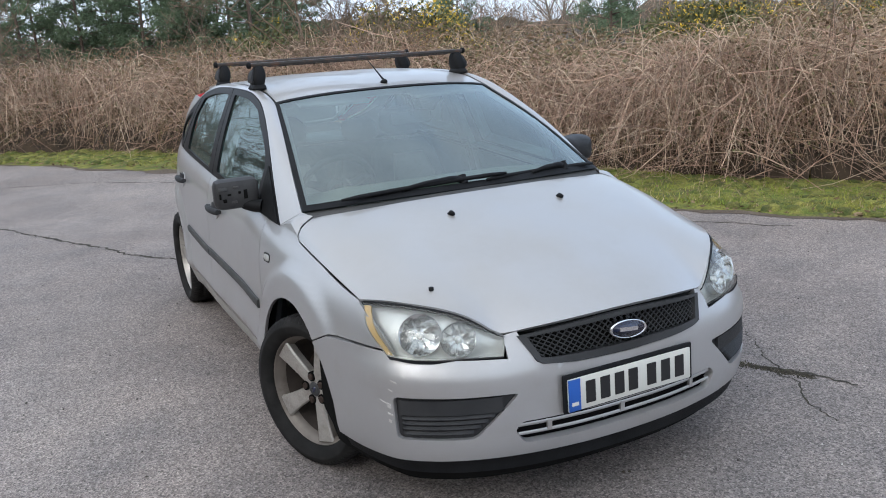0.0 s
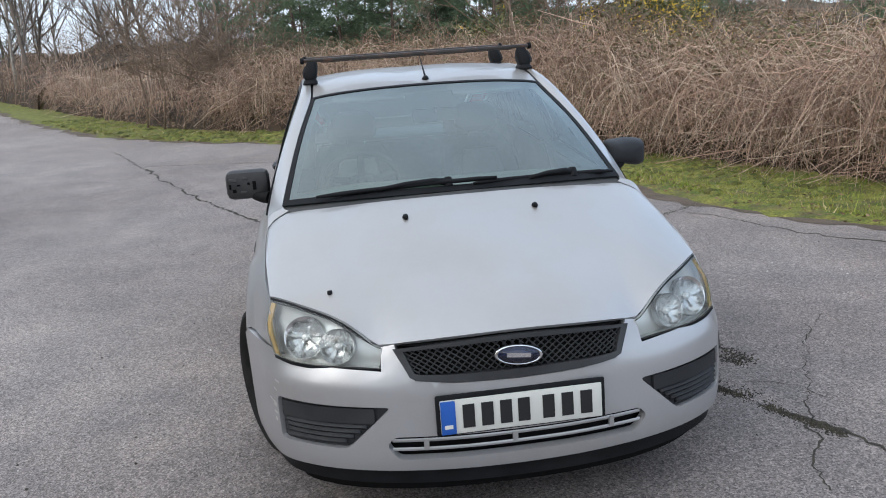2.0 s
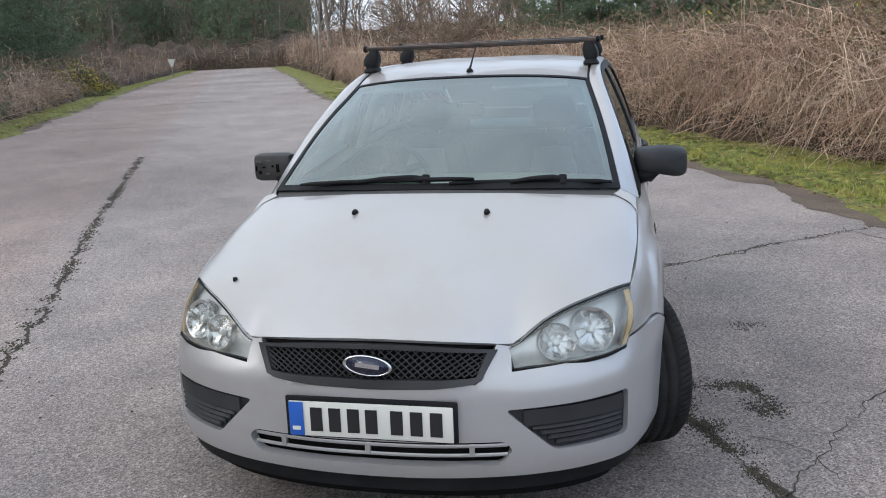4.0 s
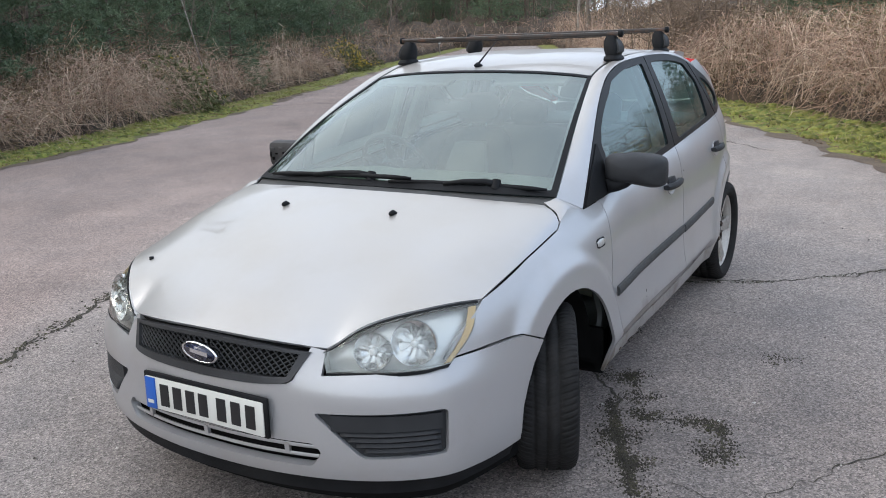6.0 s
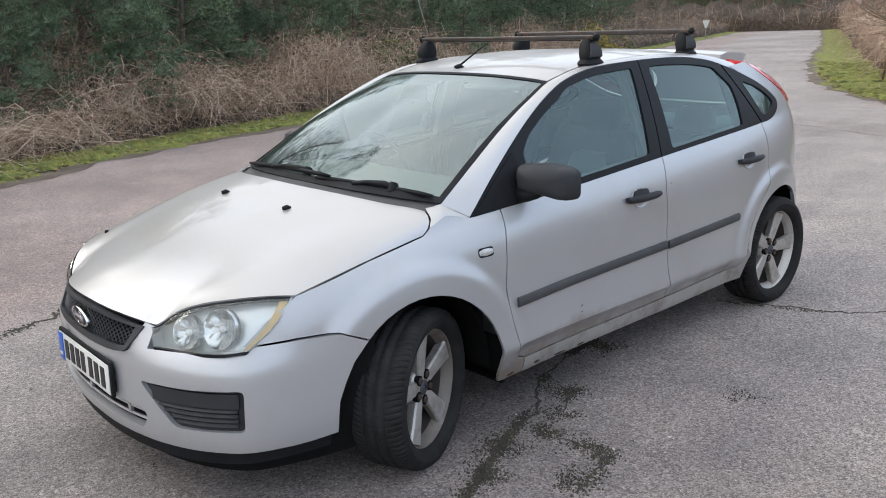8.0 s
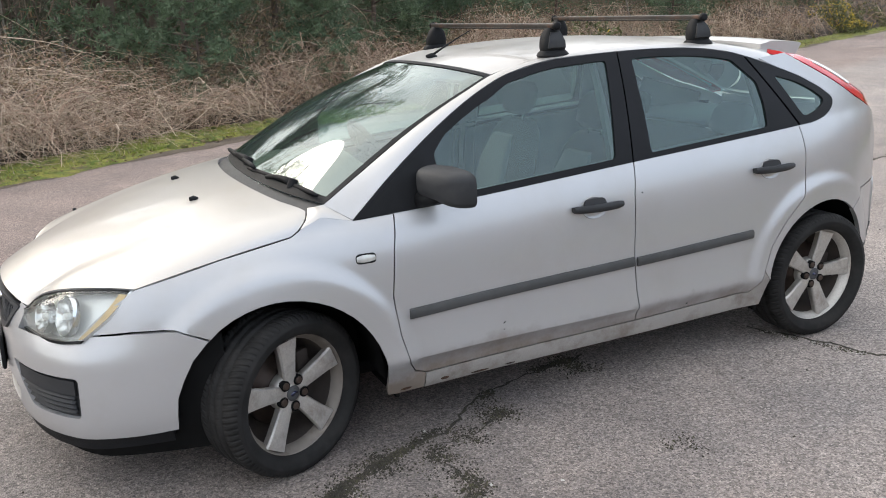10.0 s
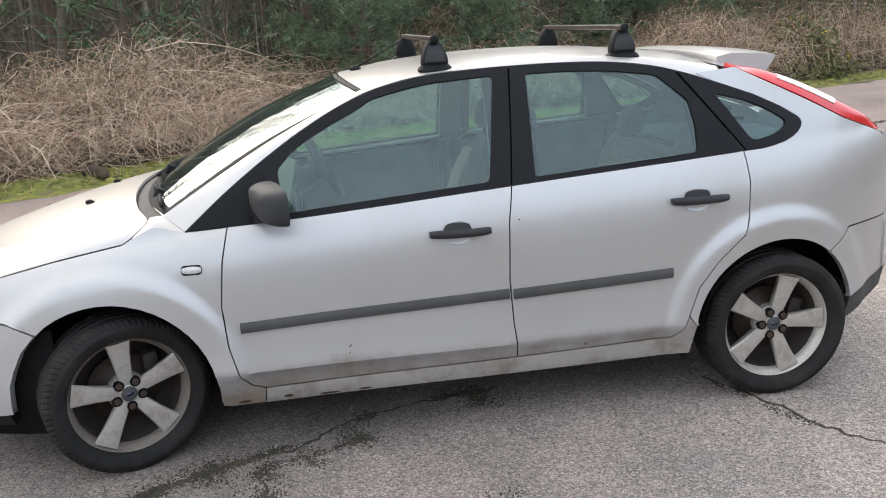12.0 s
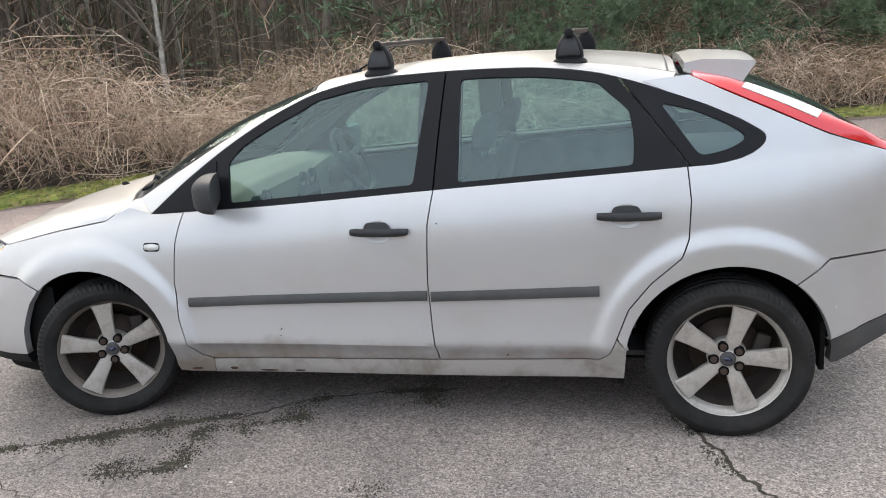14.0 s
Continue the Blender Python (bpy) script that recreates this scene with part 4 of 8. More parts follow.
def bonnet_skin(u, v):
    """The fair bonnet, drawn down to the notch beside the lamp only along its front edge."""
    p = bonnet_fair(u, v) + (1 - u) ** 9 * (B_FRONT(v) - B_FAIR(v))
    vc = 0.50 + 0.42 * u   # the fold from the grille's corner to the screen's foot
    d = math.sqrt((v - vc) ** 2 + 0.0004)
    t = max(0.0, 1 - d / (1 - vc + 0.02)) if v > vc else math.exp(-d / 0.16)
    p[2] += 0.011 * (1 - 0.45 * u) * t * smooth(0, 0.12, u) * smooth(0, 0.05, 1 - u)
    return p


def whole(fn):
    """The surface over both halves: v from -1 to 1."""
    def at(u, v):
        p = np.array(fn(u, abs(v)))
        if v < 0:
            p[0] = -p[0]
        return p
    return at


def over(fn, rise):
    def at(u, v):
        p = np.array(fn(u, v))
        p[2] += rise
        return p
    return at


bonnet = part("bonnet", rim(patch(whole(bonnet_skin), steps(40, 0.006, 0.996), steps(48, -0.996, 0.996)), 0.012), paint, car, "silver bonnet with chalky reflections")
# black copy of the bonnet added just beneath it, to darken its gaps
part("engine_bay", patch(over(whole(bonnet_skin), -0.022), steps(12, 0.01, 1), steps(12, -1, 1)), dark, car)

# windscreen, roof and their edges
W_BOT = path3((0, 0.055, 1.000), (0.3, 0.072, 0.998), (0.55, 0.12, 0.990), (0.722, 0.200, 0.975), mirror=True)
W_TOP = path3((0, 0.905, 1.412), (0.3, 0.925, 1.405), (0.50, 0.962, 1.388), (0.577, 0.992, 1.374), mirror=True)
W_MID = path3((0, 0.055, 1.000), (0, 0.48, 1.232), (0, 0.905, 1.412))
W_SIDE = path3((0.722, 0.200, 0.975), (0.655, 0.58, 1.193), (0.577, 0.992, 1.374))
R_MID = path3((0, 0.905, 1.412), (0, 1.2, 1.452), (0, 1.6, 1.474), (0, 2.0, 1.470), (0, 2.3, 1.443), (0, 2.48, 1.412))
R_SIDE = path3((0.577, 0.992, 1.374), (0.574, 1.2, 1.420), (0.572, 1.6, 1.448), (0.568, 2.0, 1.442), (0.558, 2.3, 1.410), (0.545, 2.48, 1.375))
R_END = path3((0, 2.48, 1.412), (0.3, 2.48, 1.405), (0.545, 2.48, 1.375), mirror=True)
screen_skin = whole(coons(W_MID, W_SIDE, W_BOT, W_TOP, (0, -0.02, 0.012)))
roof_skin = whole(coons(R_MID, R_SIDE, W_TOP, R_END, (0, 0, 0.0)))
screen = part("windscreen", patch(over(screen_skin, -0.004), steps(24, 0.0, 1), steps(32, -1, 1)), screen_glass, car, "raked windscreen with a black edge and a pale haze")
screen.visible_shadow = False


def border(fn, u0, u1, v1):
    """A frame along the edges of a surface."""
    bm = bmesh.new()
    us, vs = [0.0, u0] + steps(20, u0, u1)[1:] + [1.0], [-1, -v1] + steps(24, -v1, v1)[1:] + [1]
    g = [[bm.verts.new(fn(u, v)) for v in vs] for u in us]
    for i in range(len(us) - 1):
        for j in range(len(vs) - 1):
            if us[i] < u0 - 1e-6 or us[i + 1] > u1 + 1e-6 or vs[j] < -v1 - 1e-6 or vs[j + 1] > v1 + 1e-6:
                bm.faces.new((g[i][j], g[i + 1][j], g[i + 1][j + 1], g[i][j + 1]))
    bmesh.ops.delete(bm, geom=[v for v in bm.verts if not v.link_faces], context="VERTS")
    return facing(bm)


part("screen_border", rim(border(screen_skin, 0.040, 0.982, 0.968), 0.006), black_plastic, screen, "black printed windscreen edge")
roof = part("roof", rim(patch(roof_skin, steps(40, 0.004, 0.985), steps(32, -0.985, 0.985)), 0.012), paint, car, "silver roof panel")
part("headlining", patch(over(roof_skin, -0.045), steps(14), steps(10, -1.04, 1.04)), cabin_light, car)
part("roof_gutter", patch(over(roof_skin, -0.008), steps(40), [-1.03, -0.97]), black_plastic, roof, "black roof ditch strip")
part("roof_gutter", patch(over(roof_skin, -0.008), steps(40), [0.97, 1.03]), black_plastic, roof, "black roof ditch strip")

part("tailgate_gap", patch(over(roof_skin, 0.0025), [0.962, 0.967], steps(24, -0.985, 0.985)), ink, roof, "dark gap above the tailgate")

# cant rail: from the foot of the screen pillar along the roof's edge to the tail lamp
rail_low = path3(*[tuple(side(y, top_line(y))) for y in (0.284, 0.45, 0.62, 0.767, 0.90, 1.03, 1.23, 1.5, 1.76, 1.96, 2.15, 2.30, 2.42)])
rail_high = path3((0.724, 0.198, 0.973), (0.690, 0.39, 1.085), (0.655, 0.58, 1.192), (0.626, 0.735, 1.268), (0.600, 0.87, 1.325), (0.580, 0.992, 1.374), (0.578, 1.2, 1.421), (0.576, 1.5, 1.444), (0.575, 1.76, 1.449), (0.572, 1.96, 1.445), (0.567, 2.15, 1.431), (0.560, 2.32, 1.407), (0.552, 2.46, 1.379))


def rail_skin(u, v):
    a, b = rail_low(u), rail_high(u)
    p = a + (b - a) * v
    n = np.cross(rail_low(min(u + 0.01, 1)) - rail_low(max(u - 0.01, 0)), b - a)
    n = n / max(np.linalg.norm(n), 1e-9)
    if n[0] < 0:
        n = -n
    return p + n * 0.045 * smooth(-0.02, 0.22, u) * np.linalg.norm(b - a) / 0.12 * v * (1 - v) * 1.6


both("cant_rail", rim(patch(rail_skin, steps(70, 0.0, 1), steps(8, 0.02, 0.985), flip=True), 0.01), paint, PAIR, "silver screen pillar and roof rail")
both("wing_corner", rim(patch(coons(line3(side(0.284, 0.915), side(0.17, 0.941), (0.783, 0.088, 0.907)), line3((0.724, 0.198, 0.973), (0.712, 0.165, 0.966), (0.697, 0.146, 0.962)),
                                    line3(side(0.284, 0.915), (0.724, 0.198, 0.973)), line3((0.783, 0.088, 0.907), (0.755, 0.122, 0.934), (0.697, 0.146, 0.962)), (0.003, 0, 0.004)), steps(10), steps(8)), 0.006), paint, PAIR, "silver corner below the windscreen")
# scuttle: dark plastic tray under the wipers
part("scuttle", patch(whole(coons(line3((0, -0.03, 0.968), (0, 0.10, 1.012)), line3((0.70, 0.11, 0.930), (0.715, 0.235, 0.982)), path3((0, -0.03, 0.968), (0.5, 0.03, 0.950), (0.70, 0.11, 0.930), mirror=True), path3((0, 0.10, 1.012), (0.5, 0.15, 1.000), (0.715, 0.235, 0.982), mirror=True))), steps(6), steps(24, -1, 1)), faded_plastic, car, "dark grey scuttle tray below the windscreen")

# ---- front bumper ----
PLAN = path3((0, -0.953, 0), (0.2, -0.945, 0), (0.40, -0.910, 0), (0.55, -0.858, 0), (0.66, -0.795, 0), (0.750, -0.712, 0), (0.802, -0.60, 0), (0.842, -0.46, 0), (0.876, -0.30, 0), (0.888, -0.2, 0), mirror=True)
low_push = curve((0.10, -0.055), (0.19, -0.036), (0.24, -0.022), (0.28, -0.004), (0.32, 0.002), (0.40, 0.004), (0.48, 0.002), (0.56, 0.0))
top_push = curve((0, 0.030), (0.25, 0.045), (0.38, 0.078), (0.5, 0.080), (0.62, 0.060), (0.8, 0.012), (1, 0.0))


def bumper(s, z, out=0.0):
    """The front bumper's skin: s runs from its middle (0) round to the wheel arch (1)."""
    a = abs(s)
    p, q = PLAN(min(a + 0.004, 1)), PLAN(max(a - 0.004, -1) if a > 0.004 else a - 0.004)
    t = (p - q) / np.linalg.norm(p - q)
    n = np.array((-t[1], t[0], 0))
    if n @ np.array((0.3, -1, 0)) < 0:
        n = -n
    push = low_push(z) if z < 0.56 else -top_push(a) * max(0, (z - 0.56) / 0.112) ** 1.08
    b = PLAN(a) + n * (push + out)
    return Vector((math.copysign(b[0], s) if s else 0.0, b[1], z))


def plan_s(x=None, y=None):
    """Where round the bumper it lies at that x or y."""
    lo, hi = 0.0, 1.0
    for _ in range(40):
        m = (lo + hi) / 2
        v = PLAN(m)
        if (v[0] < x) if y is None else (v[1] < y):
            lo = m
        else:
            hi = m
    return lo


SX = lambda x: plan_s(x=x)
SY = lambda y: plan_s(x=0, y=y)
lip_top = curve((0, 0.264), (0.45, 0.271), (0.7, 0.272), (0.85, 0.286), (1, 0.328))
K = 1.25   # length of the bumper's half round, for even meshing


def bumper_flat(a, z):
    return bumper(a / K, z)


half = [(0.0, 0.562), (SX(0.20), 0.566), (SX(0.318), 0.578), (SX(0.338), 0.590), (SX(0.385), 0.684), (SX(0.43), 0.673), (SX(0.425), 0.606), (SX(0.58), 0.612), (SX(0.765), 0.626), (SX(0.775), 0.636), (SY(-0.52), 0.643), (SY(-0.385), 0.637), (SY(-0.288), 0.592), (SY(-0.345), 0.53), (SY(-0.383), 0.46), (SY(-0.408), 0.40), (SY(-0.415), 0.345)]
half += [(s, lip_top(s)) for s in steps(40, SY(-0.42), 0.0)]
outline = [(s * K, z) for s, z in half] + [(-s * K, z) for s, z in half[-2:0:-1]]
fog = rounded([(SX(0.398) * K, 0.494), (SX(0.752) * K, 0.500), (SX(0.748) * K, 0.352), (SX(0.54) * K, 0.350)], 0.02)
fog_r = [(-a, z) for a, z in fog][::-1]
slot = rounded([(-SX(0.395) * K, 0.392), (SX(0.395) * K, 0.392), (SX(0.42) * K, 0.362), (SX(0.385) * K, 0.312), (-SX(0.385) * K, 0.312), (-SX(0.42) * K, 0.362)], 0.015)
front_bumper = part("front_bumper", panel(bumper_flat, outline, [fog, fog_r, slot], step=0.028, depth=0.03), clean_paint, car, "silver front bumper with scuffed corners")
lip_fn = lambda s, v: bumper(s, lip_top(abs(s)) - 0.004 + (0.212 + 0.03 * abs(s) ** 3 - lip_top(abs(s)) + 0.004) * v, -0.008 + 0.012 * v * (1 - abs(s)))
part("bumper_lip", rim(patch(lip_fn, steps(60, -SY(-0.44), SY(-0.44)), steps(4)), 0.05), black_plastic, front_bumper, "black lower bumper lip")
part("bumper_back", patch(lambda s, z: bumper(s, z, -0.045), steps(40, -0.97, 0.97), steps(6, 0.16, 0.60)), dark, front_bumper)

# scrapes on the right corner
for sx, sz, sw, sh in ((0.742, 0.545, 0.016, 0.005), (0.752, 0.515, 0.012, 0.004), (0.757, 0.455, 0.010, 0.016), (0.754, 0.430, 0.014, 0.006), (0.757, 0.405, 0.008, 0.010), (0.765, 0.47, 0.020, 0.003)):
    part("scrape", rim(patch(lambda u, v: bumper(-(SX(sx) + sw * u), sz + sh * v + 0.4 * sw * u, 0.0012), steps(4), steps(2)), 0.001), scuff_mat, front_bumper)

# fog-lamp blanks with slats
for sgn in (1, -1):
    ring = [(sgn * a, z) for a, z in fog]
    if sgn < 0:
        ring = ring[::-1]
    blank = part("bumper_vent", panel(lambda a, z: bumper(a / K, z, -0.016), grown(ring, 0.006), step=0.03, depth=0.02), grey_plastic, front_bumper, "grey slatted plastic vent")
    for k in range(4):
        z = 0.424 - 0.0175 * k
        x0 = 0.478 + 0.022 * k
        a, b = sorted((sgn * SX(x0), sgn * SX(0.735)))
        part("slat", rim(patch(lambda s, v, z=z: bumper(s, z - 0.011 * v, -0.001 - 0.012 * v), steps(14, a, b), steps(2)), 0.012), grey_plastic, blank)
    a, b = sorted((sgn * SX(0.452), sgn * SX(0.740)))
    part("upper_blank", rim(patch(lambda s, z: bumper(s, z, -0.003), steps(14, a, b), [0.437, 0.455, 0.475, 0.488]), 0.012), grey_plastic, blank)
# lower slot: dark back, two bars and uprights
for zc, h in ((0.374, 0.012), (0.343, 0.012)):
    part("slot_bar", rim(patch(lambda s, v, zc=zc, h=h: bumper(s, zc - h / 2 + h * v, -0.012 - 0.01 * (v - 0.5) ** 2), steps(36, -SX(0.405), SX(0.405)), steps(3)), 0.012), clean_paint, front_bumper, "silver bar across the lower grille")
for x in (-0.30, -0.02, 0.30):
    s0 = math.copysign(SX(abs(x)), x)
    part("slot_upright", rim(patch(lambda s, z: bumper(s, z, -0.010), [s0 - 0.006, s0 + 0.006], [0.340, 0.358, 0.377]), 0.012), paint, front_bumper)

# number plate with plain bars
plate = part("number_plate", box(bmesh.new(), (0, 0, 0), (0.524, 0.006, 0.114), bevel=0.004), plate_white, front_bumper, "white number plate with a blue end band", at=pose(0, -0.966, 0.462, -2))
part("plate_holder", box(bmesh.new(), (0, 0.009, 0.004), (0.55, 0.014, 0.135), bevel=0.006), black_plastic, plate)
part("plate_band", box(bmesh.new(), (-0.2375, -0.0045, 0), (0.047, 0.004, 0.110), bevel=0.001), plate_blue, plate)
part("plate_mark", box(bmesh.new(), (-0.2375, -0.0075, -0.03), (0.026, 0.002, 0.012)), plate_white, plate)
for k, x in enumerate((-0.168, -0.108, -0.048, 0.010, 0.090, 0.152, 0.214)):
    part("plate_bar", box(bmesh.new(), (x - 0.004, -0.0045, 0), (0.038, 0.003, 0.077)), ink, plate)

# radiator grille: surround, mesh, badge
G_TOP = path3((0, -0.940, 0.704), (0.20, -0.922, 0.694), (0.335, -0.882, 0.678), (0.378, -0.862, 0.672), mirror=True)
G_BOT = path3((0, -0.952, 0.566), (0.20, -0.944, 0.570), (0.30, -0.930, 0.580), (0.334, -0.920, 0.592), mirror=True)
grille_skin = whole(coons(line3(G_BOT(0), G_TOP(0)), line3(G_BOT(1), G_TOP(1)), G_BOT, G_TOP, (0, 0, 0)))
back = lambda u, v: grille_skin(u, v) + np.array((0, 0.035, 0))
grille = part("radiator_grille", rim(border(lambda u, v: grille_skin(u, v) - np.array((0, 0.004, 0)), 0.20, 0.90, 0.925), 0.03), grille_grey, car, "dark grey grille with a mesh and an oval badge")
part("grille_back", patch(back, steps(4), steps(16, -1, 1)), dark, grille)
bm = bmesh.new()
N = 14
for d in (1, -1):
    for k in range(-N - 8, N + 9):
        pts = []
        for u in steps(14, 0.19, 0.91):
            v = k / N * 0.95 + d * (u - 0.55) * 0.40
            if abs(v) < 0.95:
                pts.append(grille_skin(u, v) + np.array((0, 0.010 + 0.0015 * d, 0)))
        if len(pts) > 1:
            tube(bm, pts, 0.0024, 5)
part("grille_mesh", bm, grille_grey, grille, "black diamond mesh")
badge = part("badge", spun(bmesh.new(), [(0.0, 0.010), (0.80, 0.010), (0.86, 0.012), (0.93, 0.015), (1.0, 0.009), (1.0, -0.02)], 40), chrome, grille, "oval chrome-edged badge", at=pose(0, -0.944, 0.640, -6, 0, -90) @ Matrix.Diagonal((1, 0.080, 0.034, 1)))
part("badge_field", spun(bmesh.new(), [(0.0, 0.0125), (0.84, 0.0125), (0.84, 0.005)], 40), badge_blue, badge)
part("badge_mark", box(bmesh.new(), (0.0135, 0, 0), (0.002, 0.95, 0.42), bevel=0.0), chrome, badge)

# ---- headlights ----
H_TOP = line3(*[tuple(np.array(B_FRONT(u)) + np.array((0.002, -0.003, -0.006))) for u in steps(16, 0.445, 0.985)])
a0, a1 = H_TOP(0), H_TOP(1)
H_LOW = path3((0.423, -0.858, 0.606), (0.58, -0.804, 0.610), (0.69, -0.739, 0.617), (0.748, -0.680, 0.629))
lamp_skin = coons(H_LOW, H_TOP, path3((0.423, -0.858, 0.606), tuple(a0 * 0.5 + np.array((0.423, -0.864, 0.606)) * 0.5), tuple(a0)), path3((0.748, -0.680, 0.629), (0.772, -0.58, 0.705), tuple(a1)), (0.012, -0.018, 0.006))


def sunk(fn, d):
    return lambda u, v: fn(u, v) + np.array((-0.35 * d, 0.85 * d, -0.15 * d))


lamp_l, lamp_r = both("headlight", patch(sunk(lamp_skin, 0.055), steps(12), steps(8), flip=True), lamp_grey, PAIR, "clear slightly cloudy halogen headlight")
for g in both("lamp_cover", patch(lamp_skin, steps(24), steps(12), flip=True), lamp_glass, (lamp_l, lamp_r), "clear plastic lamp cover"):
    g.visible_shadow = False
walls = bmesh.new()
ring = [(u, 0.0) for u in steps(14)] + [(1.0, v) for v in steps(8)[1:]] + [(u, 1.0) for u in steps(14)[-2::-1]] + [(0.0, v) for v in steps(8)[-2:0:-1]]
ra = [walls.verts.new(lamp_skin(u, v)) for u, v in ring]
rb = [walls.verts.new(sunk(lamp_skin, 0.055)(u, v)) for u, v in ring]
for i in range(len(ring)):
    j = (i + 1) % len(ring)
    walls.faces.new((ra[i], rb[i], rb[j], ra[j]))
both("lamp_wall", walls, lamp_grey, (lamp_l, lamp_r))
both("lamp_seal", rim(patch(lambda u, v: lamp_skin(u, -0.035 + 0.06 * v) + np.array((0, -0.001, -0.001)), steps(20), steps(2), flip=True), 0.01), black_plastic, (lamp_l, lamp_r))
both("lamp_seal", rim(patch(lambda u, v: lamp_skin(u, 0.985 + 0.03 * v) + np.array((0, -0.001, 0.001)), steps(24), steps(2), flip=True), 0.006), black_plastic, (lamp_l, lamp_r))
for u, v, r, nm in ((0.60, 0.50, 0.066, "main_beam_reflector"), (0.33, 0.46, 0.055, "dipped_beam_reflector")):
    c = sunk(lamp_skin, 0.028)(u, v)
    m = look(c, c + np.array((0.34, -0.88, 0.30))).to_3x3().to_4x4()
    bm = bmesh.new()
    spun(bm, [(0.004, -0.017), (r * 0.2, -0.0165), (r * 0.35, -0.015), (r * 0.5, -0.013), (r * 0.7, -0.009), (r * 0.93, -0.001), (r, 0.004), (r * 1.04, 0.005), (r * 1.06, -0.002), (r * 1.06, -0.02)], 40)
    for w in bm.verts:
        q = math.hypot(w.co.y, w.co.z) / r
        if q < 0.95:
            w.co.x += 0.0055 * q * (1 - q) * 4 * math.copysign(1, math.cos(5 * math.atan2(w.co.z, w.co.y) + 0.3))
    bmesh.ops.transform(bm, matrix=Matrix.Translation(c) @ m @ pose(0, 0, 0, 0, 90, 0), verts=bm.verts[:])
    both(nm, bm, lamp_chrome, (lamp_l, lamp_r), "faceted chrome reflector")
    bm = bmesh.new()
    spun(bm, [(0.0, 0.002), (0.009, 0.0), (0.012, -0.006), (0.012, -0.016)], 16)
    bmesh.ops.transform(bm, matrix=Matrix.Translation(c) @ m @ pose(0, 0, 0, 0, 90, 0), verts=bm.verts[:])
    both("bulb", bm, lamp_grey, (lamp_l, lamp_r))
both("indicator", rim(patch(lambda u, v: sunk(lamp_skin, 0.004)(0.938 + 0.052 * u, 0.04 + 0.90 * v), steps(6), steps(24), flip=True), 0.006), amber, (lamp_l, lamp_r), "amber indicator strip")

# ---- tail ----
lamp_out = path3(*[tuple(side(y, z)) for y, z in lamp_low])
lamp_in = path3((0.545, 2.50, 1.392), (0.575, 2.66, 1.345), (0.585, 2.86, 1.268), (0.575, 3.06, 1.170), (0.53, 3.25, 1.070))
tail_skin = lambda u, v: lamp_out(u) + (lamp_in(u) - lamp_out(u)) * v + np.array((0.02, 0.02, 0.03)) * 2.4 * v * (1 - v) * min(1, 6 * u, 6 * (1 - u))
tail_l, tail_r = both("tail_lamp", rim(patch(tail_skin, steps(30, 0.02, 0.99), steps(8, 0.03, 1), flip=True), 0.02), red_lens, PAIR, "tall red tail lamp along the rear pillar")
both("reversing_lens", rim(patch(lambda u, v: tail_skin(0.24 + 0.36 * u + 0.03 * v, 0.28 + 0.72 * v) + np.array((0.003, 0.001, 0.003)), steps(14), steps(6), flip=True), 0.006), white_lens, (tail_l, tail_r), "white reversing section")
T_TOP = path3((0, 2.49, 1.408), (0.3, 2.49, 1.402), (0.545, 2.49, 1.388), mirror=True)
T_BOT = path3((0, 3.32, 1.03), (0.35, 3.30, 1.035), (0.53, 3.25, 1.065), mirror=True)
hatch_skin = whole(coons(path3(T_TOP(0), (0, 2.9, 1.27), T_BOT(0)), path3(*[tuple(lamp_in(u)) for u in steps(4)]), T_TOP, T_BOT, (0, 0.01, 0.02)))
hatch = part("tailgate", rim(border(hatch_skin, 0.08, 0.93, 0.90), 0.01), paint, car, "silver tailgate with a rear window")
rear_glass = part("rear_window", patch(over(hatch_skin, -0.004), steps(16), steps(16, -1, 1)), side_glass, hatch, "sloping rear window")
rear_glass.visible_shadow = False
corner = [(2.885, 0.600), (3.006, 0.678), (3.14, 0.681), (3.28, 0.681), (3.28, 0.435), (3.10, 0.395), (3.008, 0.37)] + arch(2.64, 12, 50, 8)
R_PLAN = path3((0, 3.385, 0), (0.35, 3.37, 0), (0.50, 3.342, 0), (0.56, 3.315, 0), (0.60, 3.278, 0), mirror=True)
rear_bumper = part("rear_bumper", rim(patch(lambda s, z: Vector((math.copysign(R_PLAN(abs(s))[0], s), R_PLAN(abs(s))[1] - 0.25 * max(0, z - 0.66) ** 1.0, z)), steps(30, -1, 1), [0.435, 0.5, 0.6, 0.64, 0.681]), 0.02), paint, car, "silver rear bumper with scuffed paint")
both("bumper_corner", panel(side, grown(corner, -GAP), step=0.035, depth=0.02), paint, (rear_bumper, rear_bumper), "silver bumper corner with scuffed paint")
skirt = [(3.010, 0.365), (3.10, 0.390), (3.28, 0.430), (3.28, 0.350), (3.12, 0.290), (3.05, 0.262), (3.028, 0.262)] + arch(2.64, -4, 9, 5)
both("bumper_skirt", panel(lambda y, z: side(y, z, -0.004), skirt, step=0.035, depth=0.03), faded_plastic, (rear_bumper, rear_bumper), "dark grey lower rear bumper")
part("rear_valance", rim(patch(lambda s, z: Vector((math.copysign(R_PLAN(abs(s))[0], s), R_PLAN(abs(s))[1] - 0.004 - 0.3 * (0.40 - z), z)), steps(20, -1, 1), [0.345, 0.39, 0.431]), 0.02), faded_plastic, rear_bumper)
